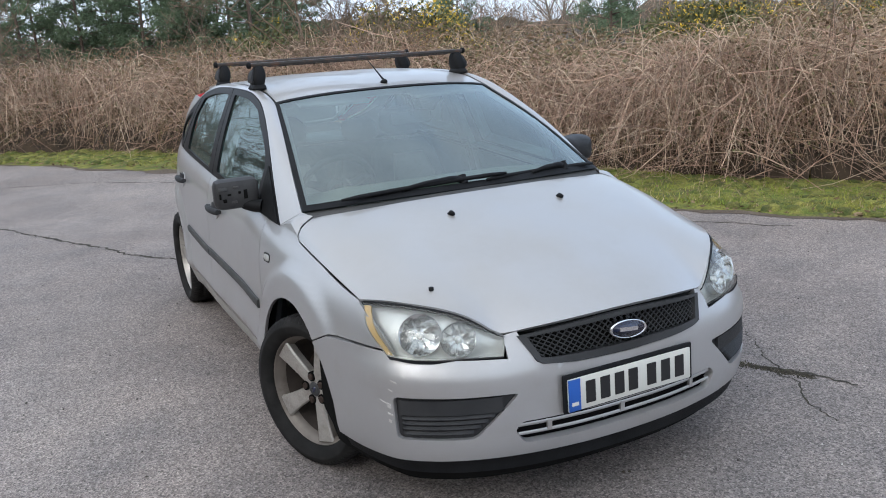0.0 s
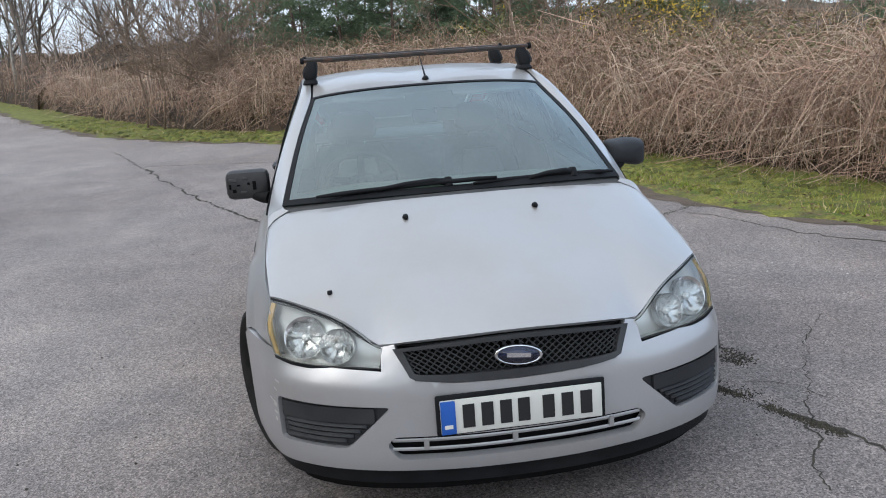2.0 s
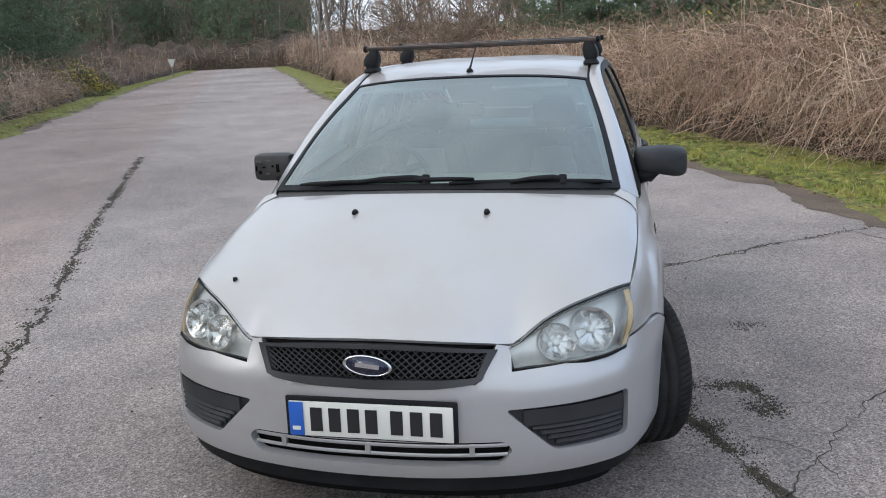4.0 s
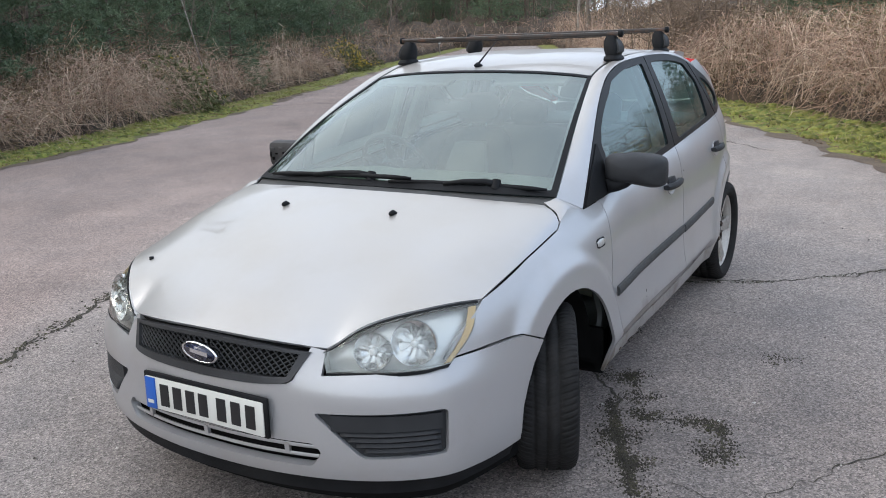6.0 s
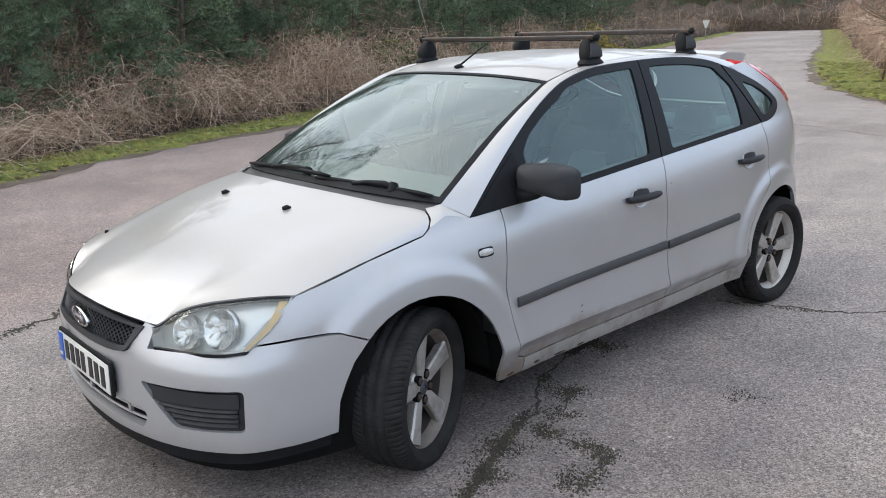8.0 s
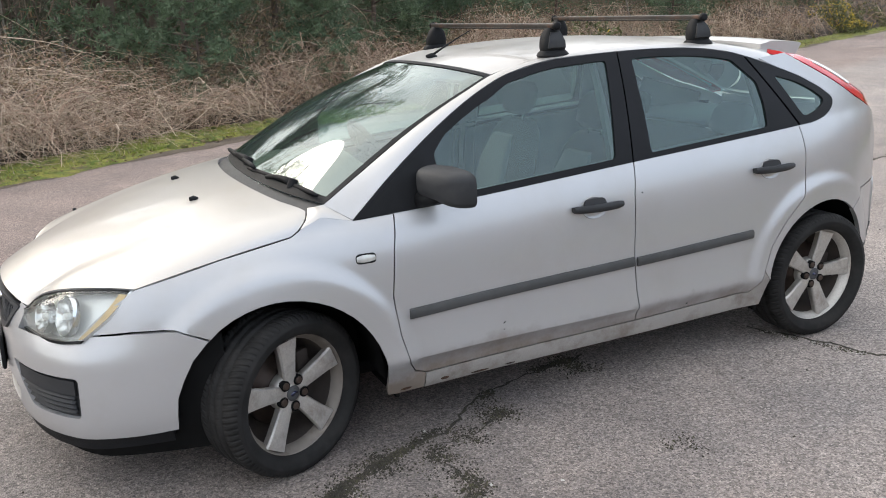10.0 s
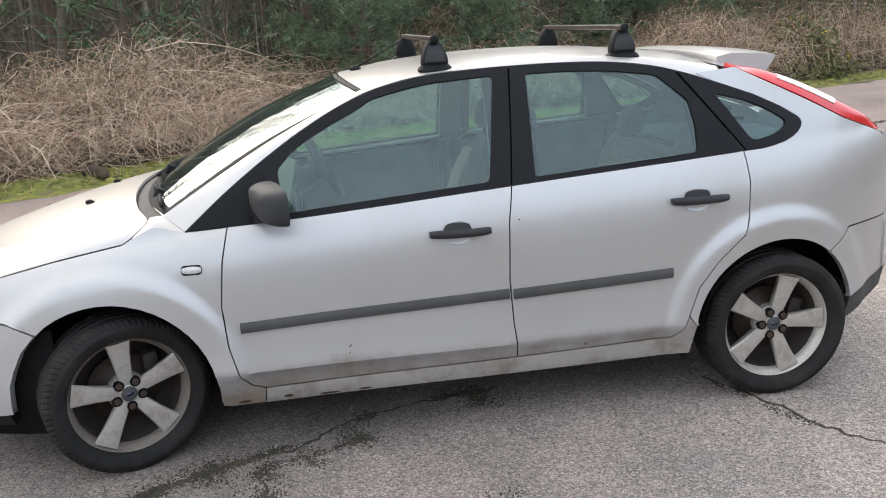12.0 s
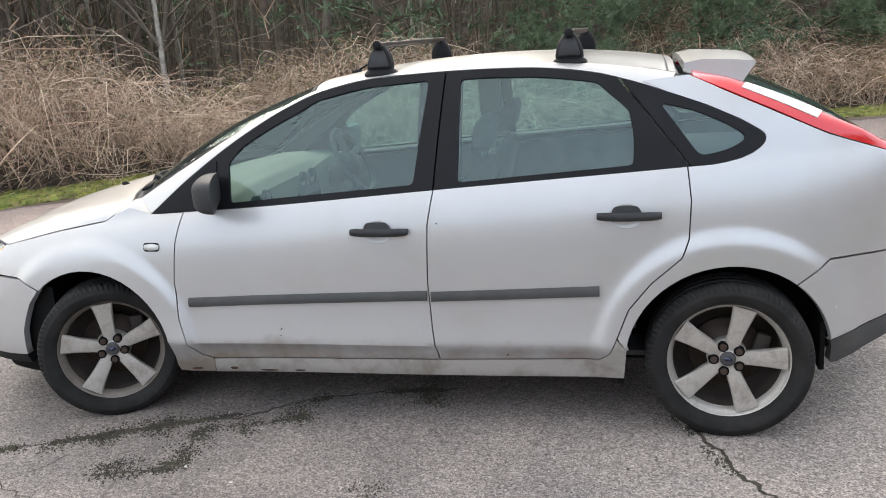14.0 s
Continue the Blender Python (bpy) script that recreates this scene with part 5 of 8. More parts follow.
part("tail_panel", patch(lambda u, v: Vector((v * (0.57 - 0.02 * u), 3.325 - 0.05 * abs(v) ** 2 + 0.03 * (1 - u) - 0.01, 0.68 + 0.36 * u)), steps(6), steps(16, -1, 1), flip=True), paint, hatch, "silver lower tailgate")
# roof spoiler
sp = bmesh.new()
prof = [(2.49, 1.428), (2.56, 1.440), (2.68, 1.432), (2.755, 1.424), (2.766, 1.416), (2.715, 1.345), (2.66, 1.350), (2.57, 1.378), (2.49, 1.400)]
rows = []
for x in steps(16, -0.53, 0.53):
    drop = -0.016 * (abs(x) / 0.53) ** 2.2
    shrink = 1 - 0.04 * (abs(x) / 0.53) ** 4
    rows.append([sp.verts.new((x, 2.49 + (y - 2.49) * shrink, z + drop)) for y, z in prof])
for r, s in zip(rows, rows[1:]):
    for k in range(len(prof)):
        j = (k + 1) % len(prof)
        sp.faces.new((r[k], s[k], s[j], r[j]))
sp.faces.new(rows[0]), sp.faces.new(rows[-1][::-1])
bmesh.ops.recalc_face_normals(sp, faces=sp.faces[:])
part("spoiler", sp, paint, hatch, "silver roof spoiler")

# ---- underbody and wheel wells ----
part("floor_pan", box(bmesh.new(), (0, 1.06, 0.250), (1.24, 3.55, 0.05)), dark, car)
part("floor_pan", box(bmesh.new(), (0, 1.32, 0.228), (1.62, 1.86, 0.03)), dark, car)
part("exhaust_pipe", tube(bmesh.new(), [(0.15, 0.6, 0.19), (0.12, 1.6, 0.18), (0.2, 2.3, 0.19), (0.45, 3.0, 0.22)], 0.03, 10), disc_steel, car)
outer = lambda y, z: min(0.80, side(y, max(z, 0.32)).x - 0.03) if y > 2.64 else 0.80   # kept inside the skin
for ay in AXLES:
    bm = bmesh.new()
    pts = [(ay - 0.035 * (ay < 1) + 0.40 * math.cos(radians(a)), 0.30 + 0.40 * math.sin(radians(a))) for a in steps(20, -4, 184)]
    for (y0, z0), (y1, z1) in zip(pts, pts[1:]):
        bm.faces.new([bm.verts.new(c) for c in ((0.50, y0, z0), (outer(y0, z0), y0, z0), (outer(y1, z1), y1, z1), (0.50, y1, z1))])
    bm.faces.new([bm.verts.new((0.50, y, z)) for y, z in pts])
    bmesh.ops.remove_doubles(bm, verts=bm.verts[:], dist=1e-4)
    both("arch_liner", bm, dark, PAIR)

for sgn in (1, -1):
    for y in (0.40, 2.24):
        part("splash_guard", box(bmesh.new(), (sgn * 0.70, y, 0.30), (0.28, 0.02, 0.20), bevel=0.004), dark, car)

for sgn in (1, -1):
    part("splash_guard", box(bmesh.new(), (sgn * 0.60, 2.99, 0.34), (0.30, 0.02, 0.20), bevel=0.004), dark, car)

# ---- wheels ----
def wheel(m, steer_label, lip_mat):
    """A five-spoke alloy wheel, axis along +x outwards, with its tyre."""
    big = 1.09   # rim size
    lip = lambda pts: [(q * big, x) for q, x in pts]
    w = part("wheel", spun(bmesh.new(), lip([(0.187, 0.034), (0.192, 0.052), (0.199, 0.062), (0.202, 0.066), (0.2055, 0.074), (0.208, 0.079), (0.210, 0.078), (0.211, 0.074), (0.207, 0.068)]), 56), lip_mat, car, steer_label, at=m)
    slim = [(0.205, -0.085), (0.230, -0.100), (0.268, -0.104), (0.294, -0.098), (0.308, -0.084), (0.3125, -0.07), (0.3125, -0.046), (0.306, -0.044), (0.306, -0.036), (0.313, -0.034), (0.313, -0.006), (0.306, -0.004), (0.306, 0.004), (0.313, 0.006),
                                            (0.313, 0.034), (0.306, 0.036), (0.306, 0.044), (0.3125, 0.046), (0.3125, 0.07), (0.308, 0.084), (0.294, 0.098), (0.272, 0.1035), (0.268, 0.1055), (0.262, 0.1045), (0.240, 0.101), (0.222, 0.093), (0.2115, 0.080), (0.207, 0.070)]
    bm = spun(bmesh.new(), [(0.2256 + (q - 0.207) * 0.795, x * 1.06) for q, x in slim], 160)
    tyre = part("tyre", bm, rubber, w, "worn black rubber tyre with grooves")
    part("rim_barrel", spun(bmesh.new(), lip([(0.203, -0.095), (0.196, -0.085), (0.190, 0.036), (0.186, 0.030), (0.182, -0.06), (0.09, -0.075), (0.0, -0.075)]), 40), brown_alloy, w, "brown brake-dusted inner rim")
    part("brake_disc", spun(bmesh.new(), [(0.0, -0.012), (0.075, -0.012), (0.080, -0.03), (0.138, -0.03), (0.139, -0.05), (0.0, -0.05)], 40), disc_steel, w, "rusty brake disc")
    cal = bmesh.new()
    box(cal, (-0.03, 0.115, 0.05), (0.05, 0.06, 0.13), bevel=0.012)
    part("brake_caliper", cal, brown_alloy, w)
    for k in range(5):
        bm = bmesh.new()
        secs = []
        for r, hw, x0, crown in ((0.034, 0.027, 0.050, 0.004), (0.07, 0.029, 0.054, 0.006), (0.11, 0.033, 0.059, 0.006), (0.15, 0.038, 0.064, 0.005), (0.182, 0.044, 0.068, 0.003), (0.197, 0.048, 0.069, 0.001)):
            secs.append([bm.verts.new((x, y, r * big)) for x, y in ((x0 - 0.040, -hw * 0.8), (x0 - 0.008, -hw), (x0, -hw * 0.86), (x0 + crown, 0), (x0, hw * 0.86), (x0 - 0.008, hw), (x0 - 0.040, hw * 0.8))])
        for s, t in zip(secs, secs[1:]):
            for i in range(6):
                bm.faces.new((s[i], t[i], t[i + 1], s[i + 1]))
        bmesh.ops.recalc_face_normals(bm, faces=bm.faces[:])
        if sum(f.normal.x for f in bm.faces) < 0:
            bmesh.ops.reverse_faces(bm, faces=bm.faces[:])
        bmesh.ops.transform(bm, matrix=Matrix.Rotation(2 * math.pi * k / 5, 4, "X"), verts=bm.verts[:])
        part("spoke", bm, alloy, w, "scuffed silver alloy spoke", sharp=28)
        a = 2 * math.pi * (k + 0.5) / 5
        nut = bmesh.new()
        spun(nut, [(0.0, 0.064), (0.0115, 0.064), (0.0140, 0.060), (0.0140, 0.02)], 8)
        # flat black disc painting the shade of a recess round the nut
        cup = spun(bmesh.new(), [(0.0, 0.0565), (0.0185, 0.0565), (0.0200, 0.058), (0.0205, 0.02)], 16)
        part("nut_recess", cup, dark, w, at=Matrix.Translation((0, 0.052 * math.cos(a + math.pi / 2), 0.052 * math.sin(a + math.pi / 2))))
        part("wheel_nut", nut, disc_steel, w, at=Matrix.Translation((0, 0.052 * math.cos(a + math.pi / 2), 0.052 * math.sin(a + math.pi / 2))), smooth=False)
    part("hub", spun(bmesh.new(), [(0.030, 0.054), (0.050, 0.048), (0.072, 0.040), (0.076, 0.02), (0.076, 0.0)], 30), alloy, w)
    cap = part("centre_cap", spun(bmesh.new(), [(0.0, 0.060), (0.024, 0.060), (0.029, 0.057), (0.031, 0.05)], 28), cabin_dark, w, "dark centre cap with an oval mark")
    part("cap_mark", spun(bmesh.new(), [(0.0, 0.0608), (0.016, 0.0606), (0.016, 0.059)], 20), badge_blue, cap, at=Matrix.Diagonal((1, 1, 0.55, 1)))
    return w


STEER = 25
wheel(pose(0.790, -0.025, 0.305, 0, 0, STEER) @ pose(0, 0, 0, 4, 0, 0), "front alloy wheel turned to the car's left", dull_alloy)
wheel(pose(-0.790, -0.025, 0.305, 0, 0, 180 + STEER - 3) @ pose(0, 0, 0, 50, 0, 0), "front alloy wheel turned to the car's left", dull_alloy)
wheel(pose(0.764, 2.642, 0.304) @ pose(0, 0, 0, -16, 0, 0), "rear alloy wheel", alloy)
wheel(pose(-0.764, 2.642, 0.304, 0, 0, 180) @ pose(0, 0, 0, 20, 0, 0), "rear alloy wheel", alloy)

# ---- fittings ----
for doors, y0, z0, y1, z1 in ((doors_f, 0.452, 0.547, 1.490, 0.577), (doors_r, 1.507, 0.573, 2.165, 0.593)):
    def strip(u, v, y0=y0, z0=z0, y1=y1, z1=z1):
        prof = [(-0.0205, 0.0), (-0.0185, 0.010), (-0.006, 0.0135), (0.008, 0.0135), (0.0185, 0.009), (0.0205, 0.0)][int(round(v * 5))]
        return side(y0 + (y1 - y0) * u, z0 + (z1 - z0) * u + prof[0], prof[1] - 0.001)
    bm = patch(strip, steps(26), steps(5))
    for col in (0, 26):
        bm.verts.ensure_lookup_table()
        bm.faces.new([bm.verts[col * 6 + j] for j in range(6)])
    bmesh.ops.recalc_face_normals(bm, faces=bm.faces[:])
    both("side_strip", bm, faded_plastic, doors, "dark grey rubbing strip")


def handle(doors, y, z):
    """A pull handle with its recessed cup."""
    dish = lambda a, b: 0.0045 * smooth(0.80, 0.96, math.hypot(a / 0.062, b / 0.044)) - 0.0005
    cup = panel(lambda a, b: side(y + a, z + b, dish(a, b)), [(0.062 * math.cos(k * math.pi / 14), 0.044 * math.sin(k * math.pi / 14)) for k in range(28)], step=0.007, depth=0.005)
    cups = both("handle_cup", cup, paint, doors, "silver recess behind the handle")
    up = panel(lambda a, b: side(y + a, z + b, 0.010 + 0.010 * (1 - (a / 0.07) ** 2)), rounded([(-0.058, 0.0), (0.060, 0.0), (0.048, 0.034), (0.030, 0.042), (-0.030, 0.042), (-0.050, 0.034)], 0.02), step=0.015, depth=0.014)
    both("handle_flap", up, bare_plastic, doors, "dark plastic handle flap")
    bar = bmesh.new()
    n = 14
    rows = []
    for t in steps(n, -1, 1):
        yy = y + 0.118 * t + 0.01
        zz = z + 0.004 - 0.010 * t * 0.3 + (belt_z(yy) - belt_z(y)) * 0.3
        b = side(yy, zz)
        w = 0.0165 * (1 - 0.25 * abs(t) ** 6)
        o = 0.034 - 0.016 * t * t
        rows.append([bar.verts.new((b.x + o + dx, yy, zz + dz)) for dx, dz in ((-0.018, -w * 0.7), (0.002, -w), (0.011, -w * 0.45), (0.012, w * 0.35), (0.003, w), (-0.018, w * 0.7))])
    for r, s in zip(rows, rows[1:]):
        for k in range(6):
            bar.faces.new((r[k], s[k], s[(k + 1) % 6], r[(k + 1) % 6]))
    bar.faces.new(rows[0]), bar.faces.new(rows[-1])
    bmesh.ops.recalc_face_normals(bar, faces=bar.faces[:])
    both("door_handle", bar, grey_plastic, doors, "dark grey pull handle", sharp=60)


handle(doors_f, 1.300, 0.835)
handle(doors_r, 2.268, 0.880)
rep = panel(lambda a, b: side(0.300 + a, 0.786 + b, 0.006 - 60 * (a * a * 0.03 + b * b * 0.3)), rounded([(-0.036, -0.016), (0.036, -0.016), (0.036, 0.016), (-0.036, 0.016)], 0.014), step=0.008, depth=0.008)
ring_ = panel(lambda a, b: side(0.300 + a, 0.786 + b, 0.0025), rounded([(-0.0385, -0.0185), (0.0385, -0.0185), (0.0385, 0.0185), (-0.0385, 0.0185)], 0.016), step=0.01, depth=0.004)
both("repeater_seal", ring_, black_plastic, wings)
reps = both("side_repeater", rep, repeater_lens, wings, "small clear side indicator")

def fleck(y, z, w, h, slant, mat, name, parent):
    """A small mark in the paint of the left side."""
    outline = [(w * math.cos(a) * (0.75 + 0.5 * abs(uneven(y + 3 * math.cos(a), z + 3 * math.sin(a), 1.0))), h * math.sin(a)) for a in [2 * math.pi * k / 9 for k in range(9)]]
    part(name, panel(lambda a, b: side(y + a, z + b + slant * a, 0.0012), outline, step=0.03, depth=0.001), mat, parent)


for y, z, w, h, k in ((0.856, 0.432, 0.006, 0.003, 0.8), (0.852, 0.405, 0.004, 0.002, 0.0), (1.493 + 0.05, 0.866, 0.005, 0.003, -0.5), (1.80, 0.325, 0.006, 0.003, 0.3)):
    fleck(y, z, w, h, k, grey_plastic, "paint_chip", doors_f[0] if y < 1.5 else doors_r[0])
for y, z, w, h, k in ((3.02, 0.575, 0.008, 0.002, -1.2), (3.03, 0.50, 0.003, 0.007, 0.0)):
    fleck(y, z, w, h, k, scuff_mat, "scrape", rear_bumper)
for y, z, w, h in ((0.60, 0.238, 0.022, 0.007), (0.76, 0.228, 0.05, 0.005), (0.90, 0.230, 0.03, 0.004), (0.43, 0.236, 0.03, 0.006)):
    fleck(y, z, w, h, 0.0, rust_mat, "rust_patch", car)

# mirrors: the left one whole, the right one without its cover
def mirror_shape(bm, cx, cy, cz, sx, sy, sz, back):
    """A rounded mirror pod, flat on its rear face."""
    rings = []
    for i, t in enumerate(steps(10)):
        s = (1 - t ** 2.6) ** 0.5 if t < 1 else 0.02
        ring = []
        for j in range(28):
            a = 2 * math.pi * j / 28
            ca, sa = math.cos(a), math.sin(a)
            e = 0.42
            x = math.copysign(abs(ca) ** e, ca) * sx * (0.35 + 0.65 * s if s > 0.02 else 0.3)
            z = math.copysign(abs(sa) ** e, sa) * sz * (0.30 + 0.70 * s if s > 0.02 else 0.25) * (1 - 0.12 * (x / sx < 0))
            ring.append(bm.verts.new((cx + x, cy - t * sy + 0.34 * abs(x + sx), cz + z - 0.012 * (x / sx))))
        rings.append(ring)
    for r, s in zip(rings, rings[1:]):
        for j in range(28):
            bm.faces.new((r[j], r[(j + 1) % 28], s[(j + 1) % 28], s[j]))
    bm.faces.new(rings[-1])
    if back:
        bm.faces.new(rings[0][::-1])
    bmesh.ops.recalc_face_normals(bm, faces=bm.faces[:])
    return bm


for sgn in (1, -1):
    pod = mirror_shape(bmesh.new(), 0.896, 0.606, 1.020, 0.116, 0.096, 0.069, True)
    arm = bmesh.new()
    tube(arm, [tuple(side(0.55, 0.958)), (0.83, 0.57, 0.962), (0.855, 0.585, 0.972), (0.875, 0.60, 0.99)], [0.030, 0.028, 0.028, 0.030], 14)
    foot = panel(lambda y, z: side(y, z, 0.006), rounded([(0.30, 0.921), (0.47, 1.052), (0.585, 1.132), (0.600, 0.934)], 0.012), step=0.03, depth=0.01)
    if sgn < 0:
        pod = box(bmesh.new(), (0.892, 0.607, 1.022), (0.192, 0.095, 0.132), bevel=0.028)
        pod, arm, foot = mirrored(pod), mirrored(arm), mirrored(foot)
    mount = part("mirror_mount", foot, black_plastic, doors_f[0 if sgn > 0 else 1], "black triangular mirror mount")
    part("mirror_arm", arm, black_plastic, mount)
    shell_ob = part("door_mirror", pod, grey_plastic if sgn > 0 else bare_plastic, mount, "dark grey plastic mirror housing" if sgn > 0 else "black mirror housing with its cover missing")
    if sgn > 0:
        bm = bmesh.new()
        box(bm, (0.900, 0.6445, 1.018), (0.140, 0.003, 0.088), Matrix.Rotation(0.328, 3, "Z"), bevel=0.0015)
        part("mirror_glass", bm, mirror_face, shell_ob, "mirror glass")
    else:
        # bare carrier with ribs, clips and holes
        for x, z, w, h in ((-0.955, 1.05, 0.040, 0.018), (-0.90, 1.055, 0.03, 0.012), (-0.86, 1.02, 0.02, 0.05), (-0.95, 1.0, 0.02, 0.02), (-0.91, 0.992, 0.03, 0.012), (-0.885, 1.03, 0.014, 0.014), (-0.968, 1.02, 0.010, 0.03), (-0.93, 1.025, 0.02, 0.01)):
            part("mirror_clip", box(bmesh.new(), (x, 0.560, z), (w * 0.8, 0.008, h * 0.8), bevel=0.002), faded_plastic if w > 0.025 else dark, shell_ob)

# wipers
def wiper(pivot, elbow, tip0, tip1):
    """A wiper arm from its pivot to the middle of its blade."""
    bm = bmesh.new()
    spun(bm, [(0.0, 0.022), (0.016, 0.02), (0.019, 0.0), (0.019, -0.02)], 16)
    bmesh.ops.transform(bm, matrix=pose(*pivot, 0, -65, 90) , verts=bm.verts[:])
    w = part("wiper", bm, black_plastic, car, "black wiper parked along the screen's foot")
    a, b = Vector(pivot), Vector(elbow)
    part("wiper_arm", tube(bmesh.new(), [a, a.lerp(b, 0.2) + Vector((0, -0.004, 0.012)), a.lerp(b, 0.6) + Vector((0, -0.004, 0.012)), b], [0.016, 0.013, 0.010, 0.009], 8), black_plastic, w)
    p, q = Vector(tip0), Vector(tip1)
    part("wiper_blade", tube(bmesh.new(), [p.lerp(q, k) + Vector((0, -0.01, 0.012)) * (4 * k * (1 - k)) * 0.5 for k in steps(10)], [0.006] + [0.0105] * 9 + [0.006], 6), black_plastic, w)


wiper((-0.04, 0.105, 1.030), (-0.33, 0.10, 1.024), (-0.58, 0.125, 1.012), (0.16, 0.085, 1.036))
wiper((0.50, 0.150, 1.018), (0.30, 0.100, 1.018), (0.06, 0.078, 1.020), (0.69, 0.190, 1.002))
for x in (-0.25, 0.25):
    part("washer_jet", tube(bmesh.new(), [(x, -0.178, 0.950), (x, -0.19, 0.959), (x, -0.207, 0.957)], [0.012, 0.011, 0.008], 10), black_plastic, bonnet, "small black washer jet")
part("bonnet_plug", tube(bmesh.new(), [(-0.553, -0.622, 0.79), (-0.553, -0.622, 0.815)], [0.010, 0.008], 10), black_plastic, bonnet, "small black bonnet plug")
aer = part("aerial", tube(bmesh.new(), [(0, 1.005, 1.418), (0, 0.99, 1.432), (0, 0.965, 1.432)], [0.022, 0.015, 0.006], 10), black_plastic, car, "black roof aerial")
part("aerial_rod", tube(bmesh.new(), [(0, 0.985, 1.430), (0, 1.05, 1.464), (0, 1.13, 1.505), (0, 1.20, 1.538)], [0.006, 0.0045, 0.003, 0.0025], 6), black_plastic, aer)

# ---- roof bars, clamped on the gutters ----
def roof_bar(y, zfoot, label, metal):
    bar = thing("roof_bar", label, "roof bar", group="roof bars")
    ztop = zfoot + 0.118
    bm = bmesh.new()
    box(bm, (0, y, ztop), (1.244, 0.031, 0.020), bevel=0.005)
    part("bar", bm, metal, bar, "rusty square steel bar")
    bm = bmesh.new()
    box(bm, (0, y, ztop - 0.0125), (1.05, 0.012, 0.004))
    part("bar_channel", bm, ink, bar, "dark slot along the bar's underside")
    for s in (1, -1):
        bm = bmesh.new()
        # a flared pad, a waist, and a rounded body that leans in and narrows to the bar
        secs = [(-0.006, 0.066, 0.078, 0.588), (0.002, 0.070, 0.080, 0.588), (0.012, 0.064, 0.072, 0.586), (0.020, 0.054, 0.060, 0.586), (0.030, 0.055, 0.070, 0.586), (0.050, 0.052, 0.076, 0.583),
                (0.070, 0.046, 0.073, 0.579), (0.088, 0.038, 0.064, 0.576), (0.102, 0.029, 0.052, 0.575), (0.112, 0.020, 0.040, 0.575)]
        rows = []
        for dz, ly, lx, cx in secs:
            ring_ = [math.pi * (k + 0.5) / 8 for k in range(16)]
            rows.append([bm.verts.new((s * (cx + lx * 0.5 * math.copysign(abs(math.cos(a)) ** 0.6, math.cos(a))), y + ly * math.copysign(abs(math.sin(a)) ** 0.6, math.sin(a)), zfoot + dz)) for a in ring_])
        for r, t in zip(rows, rows[1:]):
            for k in range(16):
                bm.faces.new((r[k], r[(k + 1) % 16], t[(k + 1) % 16], t[k]))
        bm.faces.new(rows[0][::-1]), bm.faces.new(rows[-1])
        bmesh.ops.recalc_face_normals(bm, faces=bm.faces[:])
        foot = part("foot", bm, black_plastic, bar, "black plastic clamp foot")
        # outer cover: a raised tapering shield
        bm = bmesh.new()
        rows = [[bm.verts.new((s * (0.606 + o), y + w * b, zfoot + dz)) for b in (-1, -0.8, 0.8, 1)] for dz, w, o in ((0.026, 0.040, 0.006), (0.032, 0.042, 0.018), (0.055, 0.038, 0.019), (0.078, 0.031, 0.011), (0.094, 0.022, 0.001))]
        for r, t in zip(rows, rows[1:]):
            for k in range(3):
                bm.faces.new((r[k], r[k + 1], t[k + 1], t[k]))
        part("foot_cover", rim(facing(bm, (0, y, zfoot + 0.05)), 0.008), grey_plastic, foot)
        bm = bmesh.new()
        box(bm, (s * 0.618, y, zfoot - 0.020), (0.006, 0.056, 0.046), Matrix.Rotation(s * -0.55, 3, "Y"), bevel=0.003)
        part("clamp", bm, bright_bar, foot, "bare metal clamp plate")
        bm = bmesh.new()
        tube(bm, [(s * 0.612, y, ztop), (s * 0.628, y, ztop), (s * 0.632, y, ztop)], [0.0175, 0.0165, 0.011], 14)
        part("bar_cap", bm, black_plastic, foot, "round black bar end cap")
    return bar


roof_bar(1.285, 1.436, "rusty steel roof bar on black clamp feet", rusty_bar)
roof_bar(2.055, 1.438, "rusty steel roof bar on black clamp feet", rusty_bar)

# ---- cabin ----
dash_prof = [(0.13, 0.955), (0.30, 0.985), (0.48, 0.990), (0.60, 0.978), (0.66, 0.945), (0.675, 0.90), (0.665, 0.80), (0.60, 0.66), (0.56, 0.50)]


def dash_skin(u, v):
    f = u * (len(dash_prof) - 1)
    i = min(int(f), len(dash_prof) - 2)
    y, z = [dash_prof[i][k] + (dash_prof[i + 1][k] - dash_prof[i][k]) * (f - i) for k in (0, 1)]
    hood = 0.045 * math.exp(-((v * 0.72 + 0.37) / 0.17) ** 2) * smooth(0.35, 0.6, u) * (1 - smooth(0.6, 0.75, u))
    return Vector((v * 0.735, y + 0.06 * abs(v) ** 3 * (u < 0.3) * (1 - u / 0.3), z + hood - 0.03 * abs(v) ** 4))


dash_top = material("dash_top", (0.23, 0.235, 0.18), rough=0.6, vary=0.15, bump=0.15, bump_scale=300)
dash = part("dashboard", patch(dash_skin, steps(32), steps(40, -1, 1)), dash_top, car, "grey moulded dashboard")
